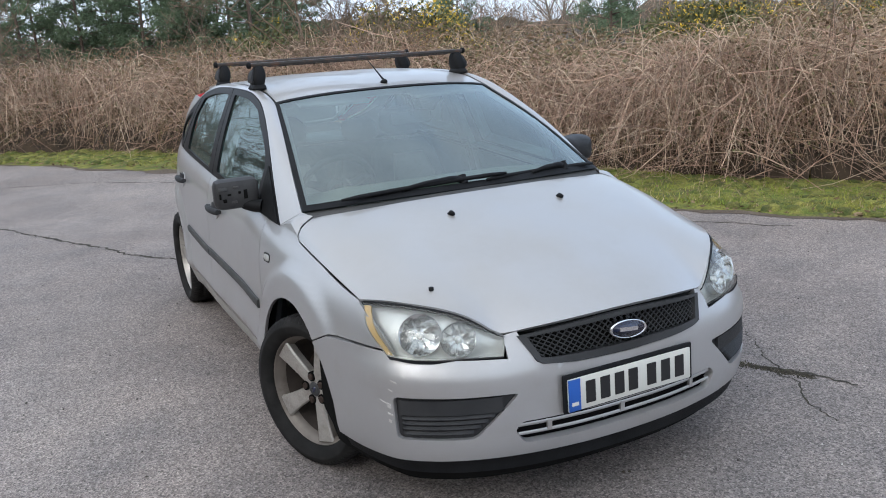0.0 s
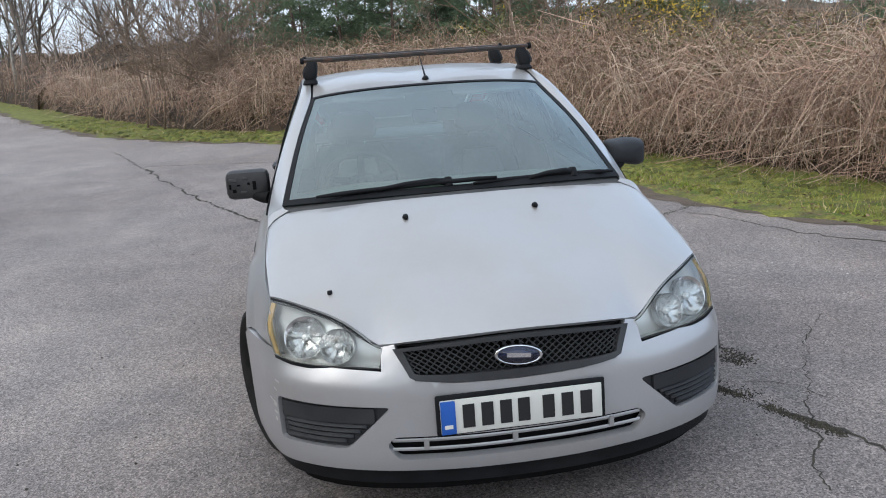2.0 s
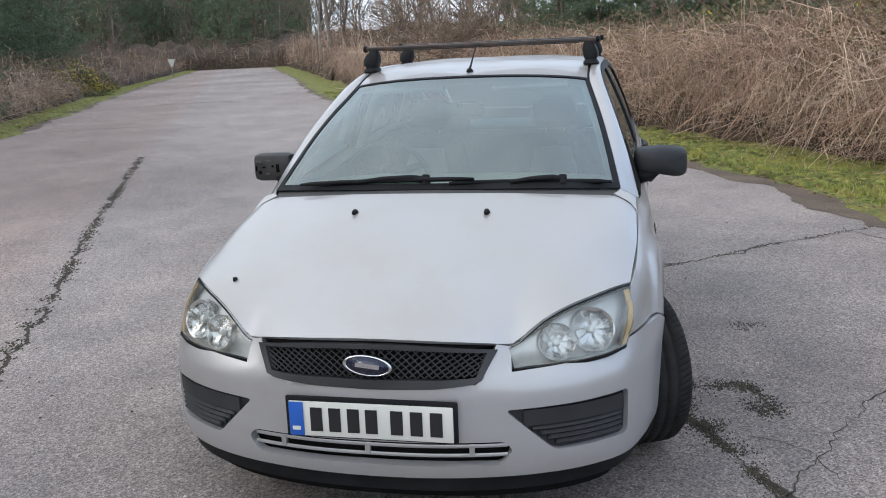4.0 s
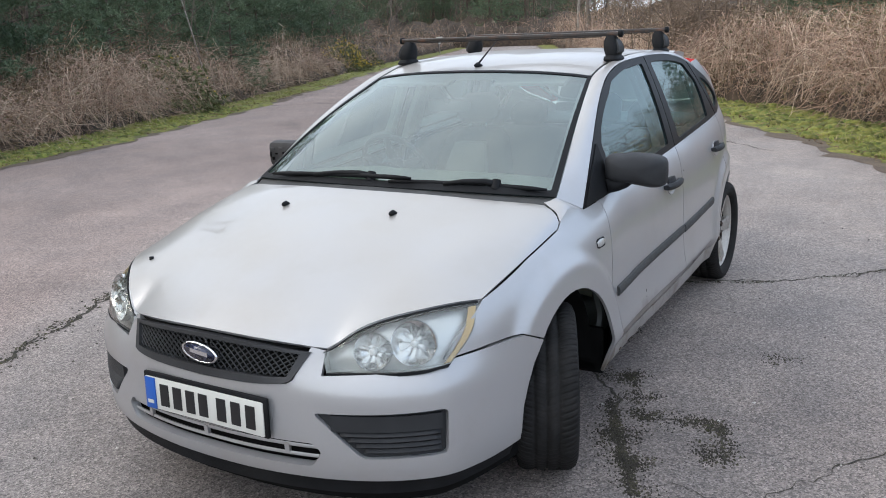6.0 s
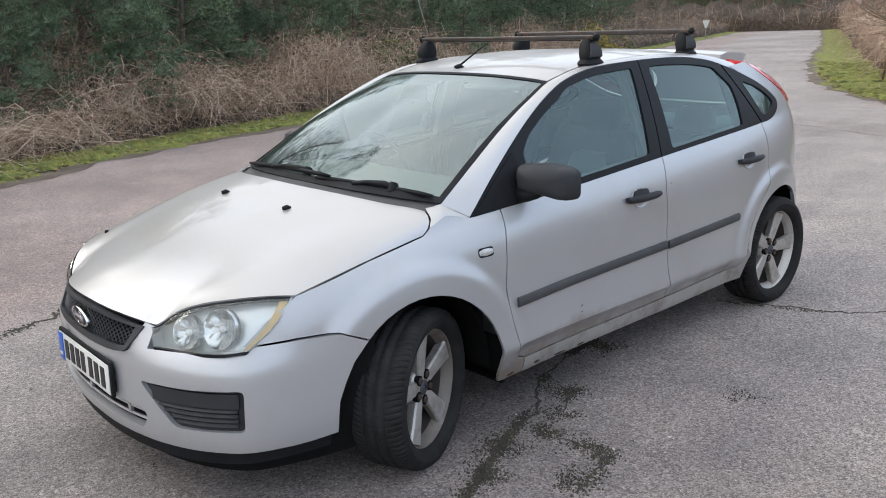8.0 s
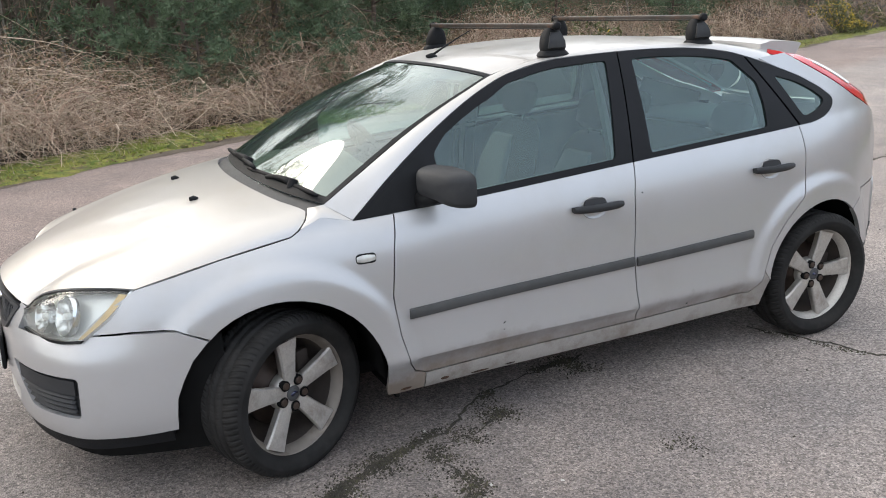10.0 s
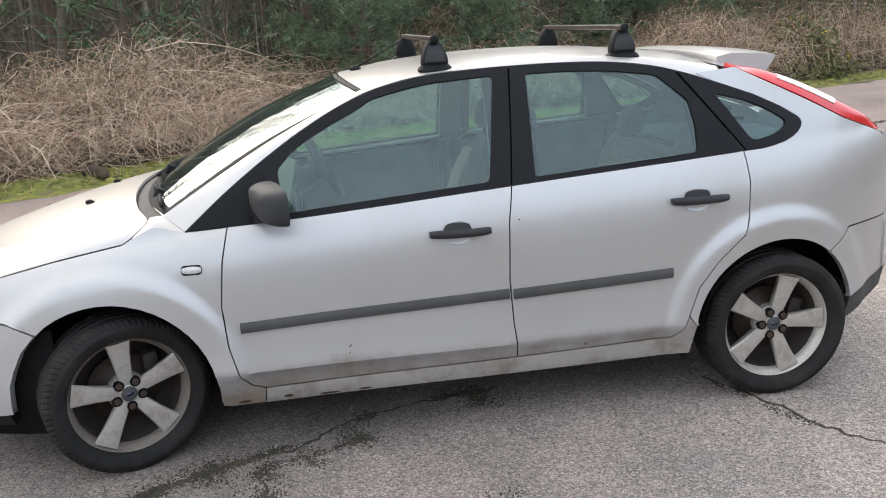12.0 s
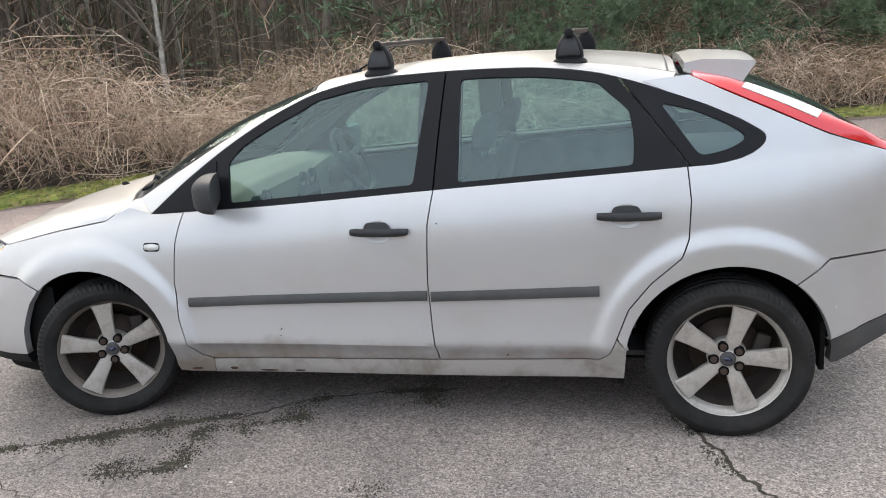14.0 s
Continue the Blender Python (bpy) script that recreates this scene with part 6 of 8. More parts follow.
for x, z in ((0.61, 0.902), (0.50, 0.910), (-0.62, 0.902), (0.06, 0.915), (-0.06, 0.915)):
    bm = bmesh.new()
    spun(bm, [(0.0, 0.004), (0.030, 0.004), (0.036, 0.012), (0.043, 0.012), (0.045, 0.0)], 24)
    v_ = part("air_vent", bm, cabin_dark, dash, "round dark air vent", at=pose(x, 0.668, z, 0, 0, 90))
    part("vent_ring", spun(bmesh.new(), [(0.038, 0.0125), (0.041, 0.0145), (0.044, 0.0125)], 24), chrome, v_)
part("centre_stack", box(bmesh.new(), (0, 0.66, 0.76), (0.27, 0.06, 0.24), bevel=0.015), cabin_dark, dash)
part("radio_panel", box(bmesh.new(), (0, 0.695, 0.80), (0.20, 0.012, 0.08), bevel=0.004), black_plastic, dash)
sw = bmesh.new()
tube(sw, [(0.185 * math.cos(a), 0.185 * math.sin(a), 0) for a in [2 * math.pi * k / 40 for k in range(41)]], 0.015, 10, caps=False)
steering = part("steering_wheel", sw, cabin_dark, car, "dark three-spoke steering wheel", at=pose(-0.37, 0.80, 0.945, -62, 0, 0))
for a in (200, 340, 270):
    part("wheel_spoke", tube(bmesh.new(), [(0, 0, -0.015), (0.18 * math.cos(radians(a)), 0.18 * math.sin(radians(a)), 0)], [0.028, 0.016], 8), cabin_dark, steering)
part("wheel_boss", spun(bmesh.new(), [(0.0, 0.02), (0.055, 0.015), (0.075, -0.01), (0.07, -0.05)], 24), cabin_dark, steering, at=pose(0, 0, 0, 0, -90, 0))
part("column", tube(bmesh.new(), [(-0.37, 0.79, 0.92), (-0.37, 0.64, 0.85)], [0.05, 0.07], 12), cabin_dark, steering.parent)


def cushion(bm, rows):
    """A padded shape lofted through rounded oblong sections (centre, half width, half depth, turn of the section about x)."""
    rings = []
    for (x, y, z), hw, hd, tilt in rows:
        c, s = math.cos(radians(tilt)), math.sin(radians(tilt))
        ring = []
        for k in range(20):
            a = 2 * math.pi * k / 20
            ca, sa = math.cos(a), math.sin(a)
            px, pd = math.copysign(abs(ca) ** 0.5, ca) * hw, math.copysign(abs(sa) ** 0.5, sa) * hd
            ring.append(bm.verts.new((x + px, y + pd * c, z + pd * s)))
        rings.append(ring)
    for r, q in zip(rings, rings[1:]):
        for k in range(20):
            bm.faces.new((r[k], r[(k + 1) % 20], q[(k + 1) % 20], q[k]))
    bm.faces.new(rings[0][::-1]), bm.faces.new(rings[-1])
    bmesh.ops.recalc_face_normals(bm, faces=bm.faces[:])
    return bm


for x in (0.36, -0.36):
    seat = part("front_seat", cushion(bmesh.new(), [((x, 0.98, 0.40), 0.22, 0.03, 90), ((x, 1.0, 0.42), 0.24, 0.075, 90), ((x, 1.3, 0.40), 0.25, 0.085, 90), ((x, 1.5, 0.37), 0.24, 0.07, 90)]), seat_cloth, car, "dark cloth front seat")
    part("backrest", cushion(bmesh.new(), [((x, 1.45, 0.40), 0.23, 0.08, 15), ((x, 1.50, 0.55), 0.25, 0.085, 15), ((x, 1.58, 0.80), 0.245, 0.075, 15), ((x, 1.64, 0.98), 0.20, 0.06, 15), ((x, 1.66, 1.04), 0.15, 0.03, 15)]), seat_cloth, seat)
    part("backrest_panel", cushion(bmesh.new(), [((x, 1.405, 0.50), 0.13, 0.02, 15), ((x, 1.43, 0.60), 0.15, 0.03, 15), ((x, 1.505, 0.85), 0.13, 0.03, 15), ((x, 1.56, 0.97), 0.10, 0.015, 15)]), seat_light, seat, "pale grey cloth panel")
    part("headrest", cushion(bmesh.new(), [((x, 1.655, 1.08), 0.09, 0.03, 12), ((x, 1.66, 1.11), 0.125, 0.05, 12), ((x, 1.68, 1.20), 0.125, 0.05, 12), ((x, 1.69, 1.235), 0.09, 0.03, 12)]), seat_cloth, seat)
    for dx in (-0.05, 0.05):
        part("headrest_post", tube(bmesh.new(), [(x + dx, 1.65, 1.0), (x + dx, 1.665, 1.12)], 0.007, 8), chrome, seat)
bench = part("rear_seat", cushion(bmesh.new(), [((0, 1.93, 0.42), 0.60, 0.04, 90), ((0, 1.97, 0.43), 0.64, 0.085, 90), ((0, 2.3, 0.40), 0.64, 0.08, 90)]), seat_cloth, car, "dark cloth rear bench")
part("backrest", cushion(bmesh.new(), [((0, 2.27, 0.42), 0.62, 0.07, 15), ((0, 2.33, 0.62), 0.64, 0.075, 15), ((0, 2.41, 0.90), 0.62, 0.065, 15), ((0, 2.43, 0.97), 0.58, 0.03, 15)]), seat_cloth, bench)
for x in (-0.40, 0.40):
    part("headrest", cushion(bmesh.new(), [((x, 2.44, 0.98), 0.10, 0.03, 12), ((x, 2.445, 1.01), 0.13, 0.045, 12), ((x, 2.47, 1.09), 0.12, 0.045, 12), ((x, 2.475, 1.12), 0.09, 0.02, 12)]), seat_light if x > 0 else seat_cloth, bench, "pale rear head restraint" if x > 0 else "")
both("door_card", panel(lambda y, z: side(y, z, -0.075), [(0.42, 0.34), (1.49, 0.34), (1.49, 0.965), (0.42, 0.905)], step=0.1, depth=0.02), cabin_grey, doors_f, "grey plastic door lining")
both("door_card", panel(lambda y, z: side(y, z, -0.075), [(1.53, 0.34), (2.18, 0.36), (2.40, 0.72), (2.44, 1.02), (1.53, 0.97)], step=0.1, depth=0.02), cabin_grey, doors_r, "grey plastic door lining")
both("window_sill", rim(patch(lambda u, v: side(0.48 + 1.0 * u, belt_z(0.48 + 1.0 * u) + 0.012 - 0.004 * v, -0.012 - 0.07 * v), steps(10), steps(3)), 0.01), cabin_grey, doors_f, "grey inner window ledge")
both("window_sill", rim(patch(lambda u, v: side(1.54 + 0.9 * u, belt_z(1.54 + 0.9 * u) + 0.012 - 0.004 * v, -0.012 - 0.07 * v), steps(10), steps(3)), 0.01), cabin_grey, doors_r, "grey inner window ledge")
both("pillar_lining", panel(lambda y, z: side(y, z, -0.05), [(1.44, 0.5), (1.60, 0.5), (1.585, 1.41), (1.47, 1.41)], step=0.08, depth=0.03), cabin_light, PAIR, "pale grey pillar lining")
both("tail_lining", panel(lambda y, z: side(y, z, -0.05), [(2.34, 0.80), (3.12, 0.74), (3.12, 1.06), (2.74, 1.18), (2.70, 1.06), (2.50, 1.04), (2.36, 1.32), (2.28, 1.33)], step=0.08, depth=0.02), cabin_grey, PAIR, "grey luggage-bay lining")
both("screen_pillar_lining", patch(lambda u, v: rail_low(0.02 + 0.42 * u) + (rail_high(0.02 + 0.42 * u) - rail_low(0.02 + 0.42 * u)) * v + np.array((-0.045, 0.01, -0.02)), steps(14), steps(3)), cabin_light, PAIR, "pale screen pillar lining")
part("parcel_shelf", box(bmesh.new(), (0, 2.80, 0.985), (1.22, 0.64, 0.02), bevel=0.008), cabin_dark, car, "dark parcel shelf")
part("bulkhead", box(bmesh.new(), (0, 0.42, 0.55), (1.40, 0.03, 0.62)), cabin_dark, car)
part("carpet", box(bmesh.new(), (0, 1.6, 0.275), (1.38, 2.4, 0.02)), cabin_dark, car, "dark carpet")
rvm = part("rear_view_mirror", box(bmesh.new(), (0, 0.70, 1.265), (0.22, 0.03, 0.065), bevel=0.02), cabin_dark, car, "dark interior mirror")
part("mirror_stalk", tube(bmesh.new(), [(0, 0.71, 1.27), (0, 0.66, 1.30)], 0.01, 8), cabin_dark, rvm)
for x in (0.30, -0.30):
    part("sun_visor", box(bmesh.new(), (x, 0.99, 1.365), (0.36, 0.17, 0.02), Matrix.Rotation(0.25, 3, "X"), bevel=0.008), cabin_light, car, "pale grey sun visor")

# the body's true breadth: fullest over the front wings
def breadth(y):
    return 1.004 + 0.012 * (1 - smooth(1.4, 2.5, y)) + 0.014 * (1 - smooth(0.2, 1.1, y))


def widen(ob):
    for child in ob.children:
        if child.matrix_basis == Matrix():
            for v in child.data.vertices:
                v.co.x *= breadth(v.co.y)
            widen(child)
        elif child.name.split(".")[0] != "wheel":
            child.matrix_basis.translation.x *= breadth(child.matrix_basis.translation.y)


widen(car)

# ---- brambles, grass, shrubs and trees ----
rng = np.random.default_rng(7)


def mesh_object(name, verts, faces, mats, index=None, parent=None, smooth=True):
    mesh = bpy.data.meshes.new(name)
    mesh.from_pydata([tuple(v) for v in verts], [], [tuple(f) for f in faces])
    for m in mats:
        mesh.materials.append(m)
    if index is not None:
        mesh.polygons.foreach_set("material_index", np.asarray(index, dtype=np.int32))
    if smooth:
        mesh.polygons.foreach_set("use_smooth", np.ones(len(mesh.polygons), dtype=bool))
    ob = new(name, mesh)
    if parent:
        ob.parent = parent
    return ob


def stems(P, R):
    """Three-sided stems. P: stems x points x 3; R: radii, stems x points."""
    n, k, _ = P.shape
    T = np.gradient(P, axis=1)
    T /= np.linalg.norm(T, axis=2, keepdims=True) + 1e-9
    A = np.cross(T, np.array((0.31, 0.52, 0.79)))
    A /= np.linalg.norm(A, axis=2, keepdims=True) + 1e-9
    B = np.cross(T, A)
    V = np.stack([P + (A * math.cos(a) + B * math.sin(a)) * R[..., None] for a in (0, 2.094, 4.189)], axis=2).reshape(-1, 3)
    base = (np.arange(n)[:, None, None] * k + np.arange(k - 1)[None, :, None]) * 3
    j = np.arange(3)[None, None, :]
    jn = (j + 1) % 3
    F = np.stack([base + j, base + jn, base + 3 + jn, base + 3 + j], axis=-1).reshape(-1, 4)
    return V, F


def leaves(C, size, lift=0.6):
    """Small folded leaves round the points C."""
    n = len(C)
    a = rng.normal(size=(n, 3))
    a[:, 2] *= lift
    a /= np.linalg.norm(a, axis=1, keepdims=True)
    b = np.cross(a, rng.normal(size=(n, 3)))
    b /= np.linalg.norm(b, axis=1, keepdims=True)
    c = np.cross(a, b)
    s = (size * rng.uniform(0.6, 1.4, n))[:, None]
    V = np.stack([C - a * s, C + b * s * 0.42 + c * s * 0.15, C + a * s, C - b * s * 0.42 + c * s * 0.15], axis=1).reshape(-1, 3)
    i = np.arange(n)[:, None] * 4
    F = np.concatenate([i + [0, 1, 2], i + [0, 2, 3]], axis=1).reshape(-1, 3)
    return V, F


TABLE = {}


def edge_table(edge):
    if edge not in TABLE:
        us = np.linspace(0, 1, 900)
        pts = np.array([edge(u) for u in us])
        tan = np.gradient(pts, axis=0)
        tan /= np.linalg.norm(tan, axis=1, keepdims=True)
        TABLE[edge] = us, pts, tan
    return TABLE[edge]


def along_many(edge, sign, u, d):
    """Places d metres outside a road edge at u, with the ways outwards and along."""
    us, pts, tan = edge_table(edge)
    p = np.stack([np.interp(u, us, pts[:, j]) for j in range(3)], axis=1)
    t = np.stack([np.interp(u, us, tan[:, j]) for j in range(3)], axis=1)
    n = np.stack([t[:, 1], -t[:, 0], 0 * u], axis=1) * sign
    return p + n * d[:, None], n, t


def along(edge, sign, u, d):
    p, n, t = along_many(edge, sign, np.array([u]), np.array([d]))
    return p[0], n[0], t[0]


V_STEPS = np.array([0, 0.015, 0.04, 0.07, 0.11, 0.16, 0.22, 0.3, 0.42, 0.58, 0.78, 1.0])


def bramble_bank(edge, sign, u0, u1, start, depth, height, count, label, pale=0.25, green=0.15, litter=9000, scale=1.0, lump=0.0):
    """A bank of bare arching brambles along a road edge: a dark inner sheet for its shade, arching canes over it, dead
    leaves and some green ones.
    """
    bank = tagged(new("bramble_bank"), label, "brambles", kind="stuff")
    nu = int(70 * scale) + 30
    U = np.linspace(u0, u1, nu)
    tops = np.zeros((nu, len(V_STEPS)))
    heart = np.zeros((nu, len(V_STEPS), 3))
    for j, v in enumerate(V_STEPS):
        p, n, t = along_many(edge, sign, U, np.full(nu, start + depth * v))
        for i in range(nu):
            x, y = p[i, 0], p[i, 1]
            h = height(U[i], v) * (0.84 + 0.30 * uneven(x, y, 0.7) + 0.22 * uneven(x + 5, y, 1.9) + lump * uneven(x + 2, y, 0.33))
            tops[i, j] = max(h, 0.08)
            q = p[i] + n[i] * (0.22 * uneven(x, y, 1.4) + 0.12 * uneven(x, y + 7, 4.0)) * (1 - v)
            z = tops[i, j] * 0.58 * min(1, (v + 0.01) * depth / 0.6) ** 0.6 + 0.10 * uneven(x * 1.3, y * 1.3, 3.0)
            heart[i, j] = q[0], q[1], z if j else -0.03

    def sample(grid, u, v):
        fi = np.clip((u - u0) / (u1 - u0), 0, 1) * (nu - 1)
        fj = np.interp(v, V_STEPS, np.arange(len(V_STEPS)))
        i, j = np.minimum(fi.astype(int), nu - 2), np.minimum(fj.astype(int), len(V_STEPS) - 2)
        a, b = fi - i, fj - j
        if grid.ndim == 3:
            a, b = a[:, None], b[:, None]
        return (1 - a) * (1 - b) * grid[i, j] + a * (1 - b) * grid[i + 1, j] + (1 - a) * b * grid[i, j + 1] + a * b * grid[i + 1, j + 1]

    nv = len(V_STEPS)
    faces = [(i * nv + j, (i + 1) * nv + j, (i + 1) * nv + j + 1, i * nv + j + 1) for i in range(nu - 1) for j in range(nv - 1)]
    if sign < 0:
        faces = [f[::-1] for f in faces]
    # dark sheet that paints the shaded depth between the canes and blocks the view through
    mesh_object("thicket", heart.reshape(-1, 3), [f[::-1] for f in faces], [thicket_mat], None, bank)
    K = 5 if scale == 1 else 4
    s = np.linspace(0, 1, K)[None]
    u, v = u0 + (u1 - u0) * rng.random(count), rng.random(count) ** 1.9
    p, n, t = along_many(edge, sign, u, start + depth * v)
    h = sample(tops, u, v)[:, None]
    a = rng.uniform(0, 2 * math.pi, count)
    d = np.stack([np.cos(a), np.sin(a), 0 * a], axis=1) - 0.22 * n
    kind = rng.random(count)
    arch_, lie = kind < 0.34, (kind >= 0.34) & (kind < 0.90)
    L = np.where(arch_, rng.uniform(0.5, 1.9, count), np.where(lie, rng.uniform(0.5, 1.7, count), rng.uniform(0.1, 0.8, count)))
    d[lie] = d[lie] * 0.8 + t[lie] * rng.choice((-1, 1), lie.sum())[:, None] * 0.7
    L = np.where(v * depth < 1.2, np.minimum(L, 1.0), L)
    hi = lambda lo, up: rng.uniform(lo, up, count)[:, None]
    z_arch = h * hi(0.5, 1.12) * np.sin(np.pi * (0.12 + 0.80 * s)) ** 0.8
    z_lie = h * hi(0.06, 1.02) + L[:, None] * hi(-0.55, 0.65) * s - 0.3 * s ** 2 * L[:, None]
    z_up = h * hi(0.6, 1.22) * (s ** 0.75 - 0.22 * s ** 4)
    z = np.where(arch_[:, None], z_arch, np.where(lie[:, None], z_lie, z_up))
    P = p[:, None, :] + d[:, None, :] * (L[:, None] * s)[..., None]
    P[:, :, 2] += np.maximum(z, 0.01)
    P += np.cumsum(rng.normal(size=P.shape), axis=1) * 0.045
    P[:, :, 2] = np.maximum(P[:, :, 2], 0.005)
    r0 = (0.0016 + 0.0045 * rng.random(count) ** 2 + 0.006 * (rng.random(count) < 0.03)) * scale ** 0.4
    V, F = stems(P, r0[:, None] * np.linspace(1, 0.4, K)[None])
    mesh_object("canes", V, F, [stem_mat, pale_stem], np.repeat((rng.random(count) < pale).astype(int), 3 * (K - 1)), bank)
    m = int(count * 0.17)
    K2 = 9
    s2 = np.linspace(0, 1, K2)[None]
    u, v = u0 + (u1 - u0) * rng.random(m), rng.random(m) ** 2.6
    p, n, t = along_many(edge, sign, u, start + 0.12 + depth * v)
    h = sample(tops, u, v)[:, None]
    d = t * rng.choice((-1, 1), m)[:, None] * rng.uniform(0.2, 1.0, m)[:, None] - n * rng.uniform(-0.35, 0.30, m)[:, None]
    L = rng.uniform(0.5, 1.9, m)[:, None]
    bow = rng.uniform(0.55, 1.0, m)[:, None]
    P = p[:, None, :] + d[:, None, :] * (L * s2)[..., None]
    P[:, :, 2] += h * rng.uniform(0.45, 1.12, m)[:, None] * np.sin(np.pi * bow * s2 ** 0.85) ** 0.9 + rng.uniform(0, 0.35, m)[:, None] * h * (1 - s2)
    P += np.cumsum(rng.normal(size=P.shape), axis=1) * 0.020
    P[:, :, 2] = np.maximum(P[:, :, 2], 0.005)
    V, F = stems(P, (0.0026 + 0.0046 * rng.random(m) ** 1.6)[:, None] * scale ** 0.4 * np.linspace(1, 0.45, K2)[None])
    mesh_object("arching_canes", V, F, [stem_mat, pale_stem], np.repeat((rng.random(m) < pale + 0.22).astype(int), 3 * (K2 - 1)), bank)
    m = count // 3
    u, v = u0 + (u1 - u0) * rng.random(m), np.maximum(rng.random(m) ** 1.7, 0.004)
    C = sample(heart, u, v) + (0, 0, 0.05)
    P = C[:, None, :] + np.cumsum(rng.normal(size=(m, 3, 3)) * 0.10 * scale ** 0.5, axis=1) + np.linspace(0, 0.22, 3)[None, :, None] * np.array((0, 0, 1.0))
    P[:, :, 2] = np.maximum(P[:, :, 2], 0.005)
    V, F = stems(P, np.full((m, 1), 0.0019 * scale ** 0.6) * np.array((1, 0.85, 0.6))[None])
    mesh_object("twigs", V, F, [stem_mat, pale_stem], np.repeat((rng.random(m) < pale).astype(int), 6), bank)
    u, v = u0 + (u1 - u0) * rng.random(litter), np.maximum(rng.random(litter) ** 1.6, 0.004)
    C = sample(heart, u, v) + rng.normal(size=(litter, 3)) * 0.10
    C[:, 2] += rng.random(litter) ** 1.5 * 0.42 * sample(tops, u, v)
    C[:, 2] = np.maximum(C[:, 2] + 0.06 + 0.20 * rng.random(litter), 0.01)
    V, F = leaves(C, 0.030 * scale ** 0.5)
    mesh_object("leaves", V, F, [leaf_brown, leaf_green], np.repeat((rng.random(litter) < green).astype(int), 2), bank)
    return bank


def u_at(edge, y):
    lo, hi = 0.0, 1.0
    for _ in range(30):
        m = (lo + hi) / 2
        lo, hi = (m, hi) if edge(m)[1] < y else (lo, m)
    return lo


N_ = lambda y: u_at(NEAR_SIDE, y)
F_ = lambda y: u_at(FAR_SIDE, y)
rise = lambda a, b: (lambda u, v: a + (b - a) * min(1, v * 1.6))
bramble_bank(NEAR_SIDE, 1, N_(-6), N_(2.0), 1.5, 5.0, rise(1.55, 1.75), 8000, "tall bank of bare brown brambles along the verge", 0.34, 0.22, 32000)
bramble_bank(NEAR_SIDE, 1, N_(2.0), N_(8), 1.42, 5.0, rise(1.45, 1.62), 9500, "tall bank of bare brown brambles along the verge", 0.30, 0.26, 42000)
bramble_bank(NEAR_SIDE, 1, N_(8), N_(15), 1.32, 5.5, rise(1.55, 1.7), 7500, "tall tangled bank of bare brambles and dry stalks", 0.28, 0.18, 32000)
bramble_bank(NEAR_SIDE, 1, N_(15), N_(32), 1.35, 6.0, rise(1.6, 2.1), 3500, "bare bramble and scrub bank at the road's bend", 0.22, 0.08, 7000, 1.5)
bramble_bank(NEAR_SIDE, 1, N_(32), 1.0, 1.1, 8.0, rise(2.2, 4.0), 1800, "distant bare scrub along the road", 0.15, 0.08, 5000, 2.5)
bramble_bank(FAR_SIDE, -1, F_(-9), F_(-3.6), 0.95, 3.5, rise(1.4, 1.9), 4500, "tall bank of bare arching brambles beside the road", 0.38, 0.10, 12000)
bramble_bank(FAR_SIDE, -1, F_(-3.6), F_(3.0), 0.95, 3.0, rise(1.0, 1.35), 5500, "low bank of pale bare arching brambles", 0.55, 0.08, 12000, 1.0, 0.9)
bramble_bank(FAR_SIDE, -1, F_(3.0), F_(10), 1.0, 3.0, rise(0.95, 1.45), 4200, "low bank of tangled bare brambles under pines", 0.42, 0.10, 16000, 1.0, 0.9)
bramble_bank(FAR_SIDE, -1, F_(10), F_(24), 0.9, 3.0, rise(0.9, 1.4), 3000, "bare bramble scrub along the far verge", 0.4, 0.12, 7000, 1.4, 0.9)
bramble_bank(FAR_SIDE, -1, F_(24), 1.0, 0.8, 5.0, rise(1.2, 2.0), 1800, "distant scrub along the far verge", 0.15, 0.2, 4000, 2.2)

ROAD_END = path3((-70, 36, 0), (-52, 50, 0), (-40, 58, 0), (-30, 62, 0), (-20, 61, 0), (-8, 54, 0), (4, 48, 0))
bramble_bank(ROAD_END, -1, 0.0, 1.0, 0.0, 12.0, rise(2.2, 5.0), 2000, "distant scrub closing the end of the road", 0.15, 0.15, 6000, 3.5)

# scrub-covered ground behind the near bank
nu, nv = 90, 36
U, W = N_(-8) + (1 - N_(-8)) * np.linspace(0, 1, nu), np.linspace(0, 1, nv)
H = np.zeros((nu, nv, 3))
for j, v in enumerate(W):
    p, n, t = along_many(NEAR_SIDE, 1, U, np.full(nu, 6.2 + 38 * v))
    for i in range(nu):
        H[i, j] = p[i, 0], p[i, 1], 1.12 + 0.45 * v + 0.30 * uneven(p[i, 0], p[i, 1], 0.35) + 0.20 * uneven(p[i, 0], p[i, 1], 1.1) + 0.5 * smooth(0.45, 0.7, i / nu)
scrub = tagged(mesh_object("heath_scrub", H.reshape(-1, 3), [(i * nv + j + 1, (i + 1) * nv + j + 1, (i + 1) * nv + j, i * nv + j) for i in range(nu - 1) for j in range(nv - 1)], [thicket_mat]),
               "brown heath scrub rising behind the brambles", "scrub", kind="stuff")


def on_heath(n):
    i, j = rng.random(n) * (nu - 1.01), rng.random(n) ** 1.7 * (nv - 1.01)
    a, b = (i % 1)[:, None], (j % 1)[:, None]
    i, j = i.astype(int), j.astype(int)
    return (1 - a) * (1 - b) * H[i, j] + a * (1 - b) * H[i + 1, j] + (1 - a) * b * H[i, j + 1] + a * b * H[i + 1, j + 1]


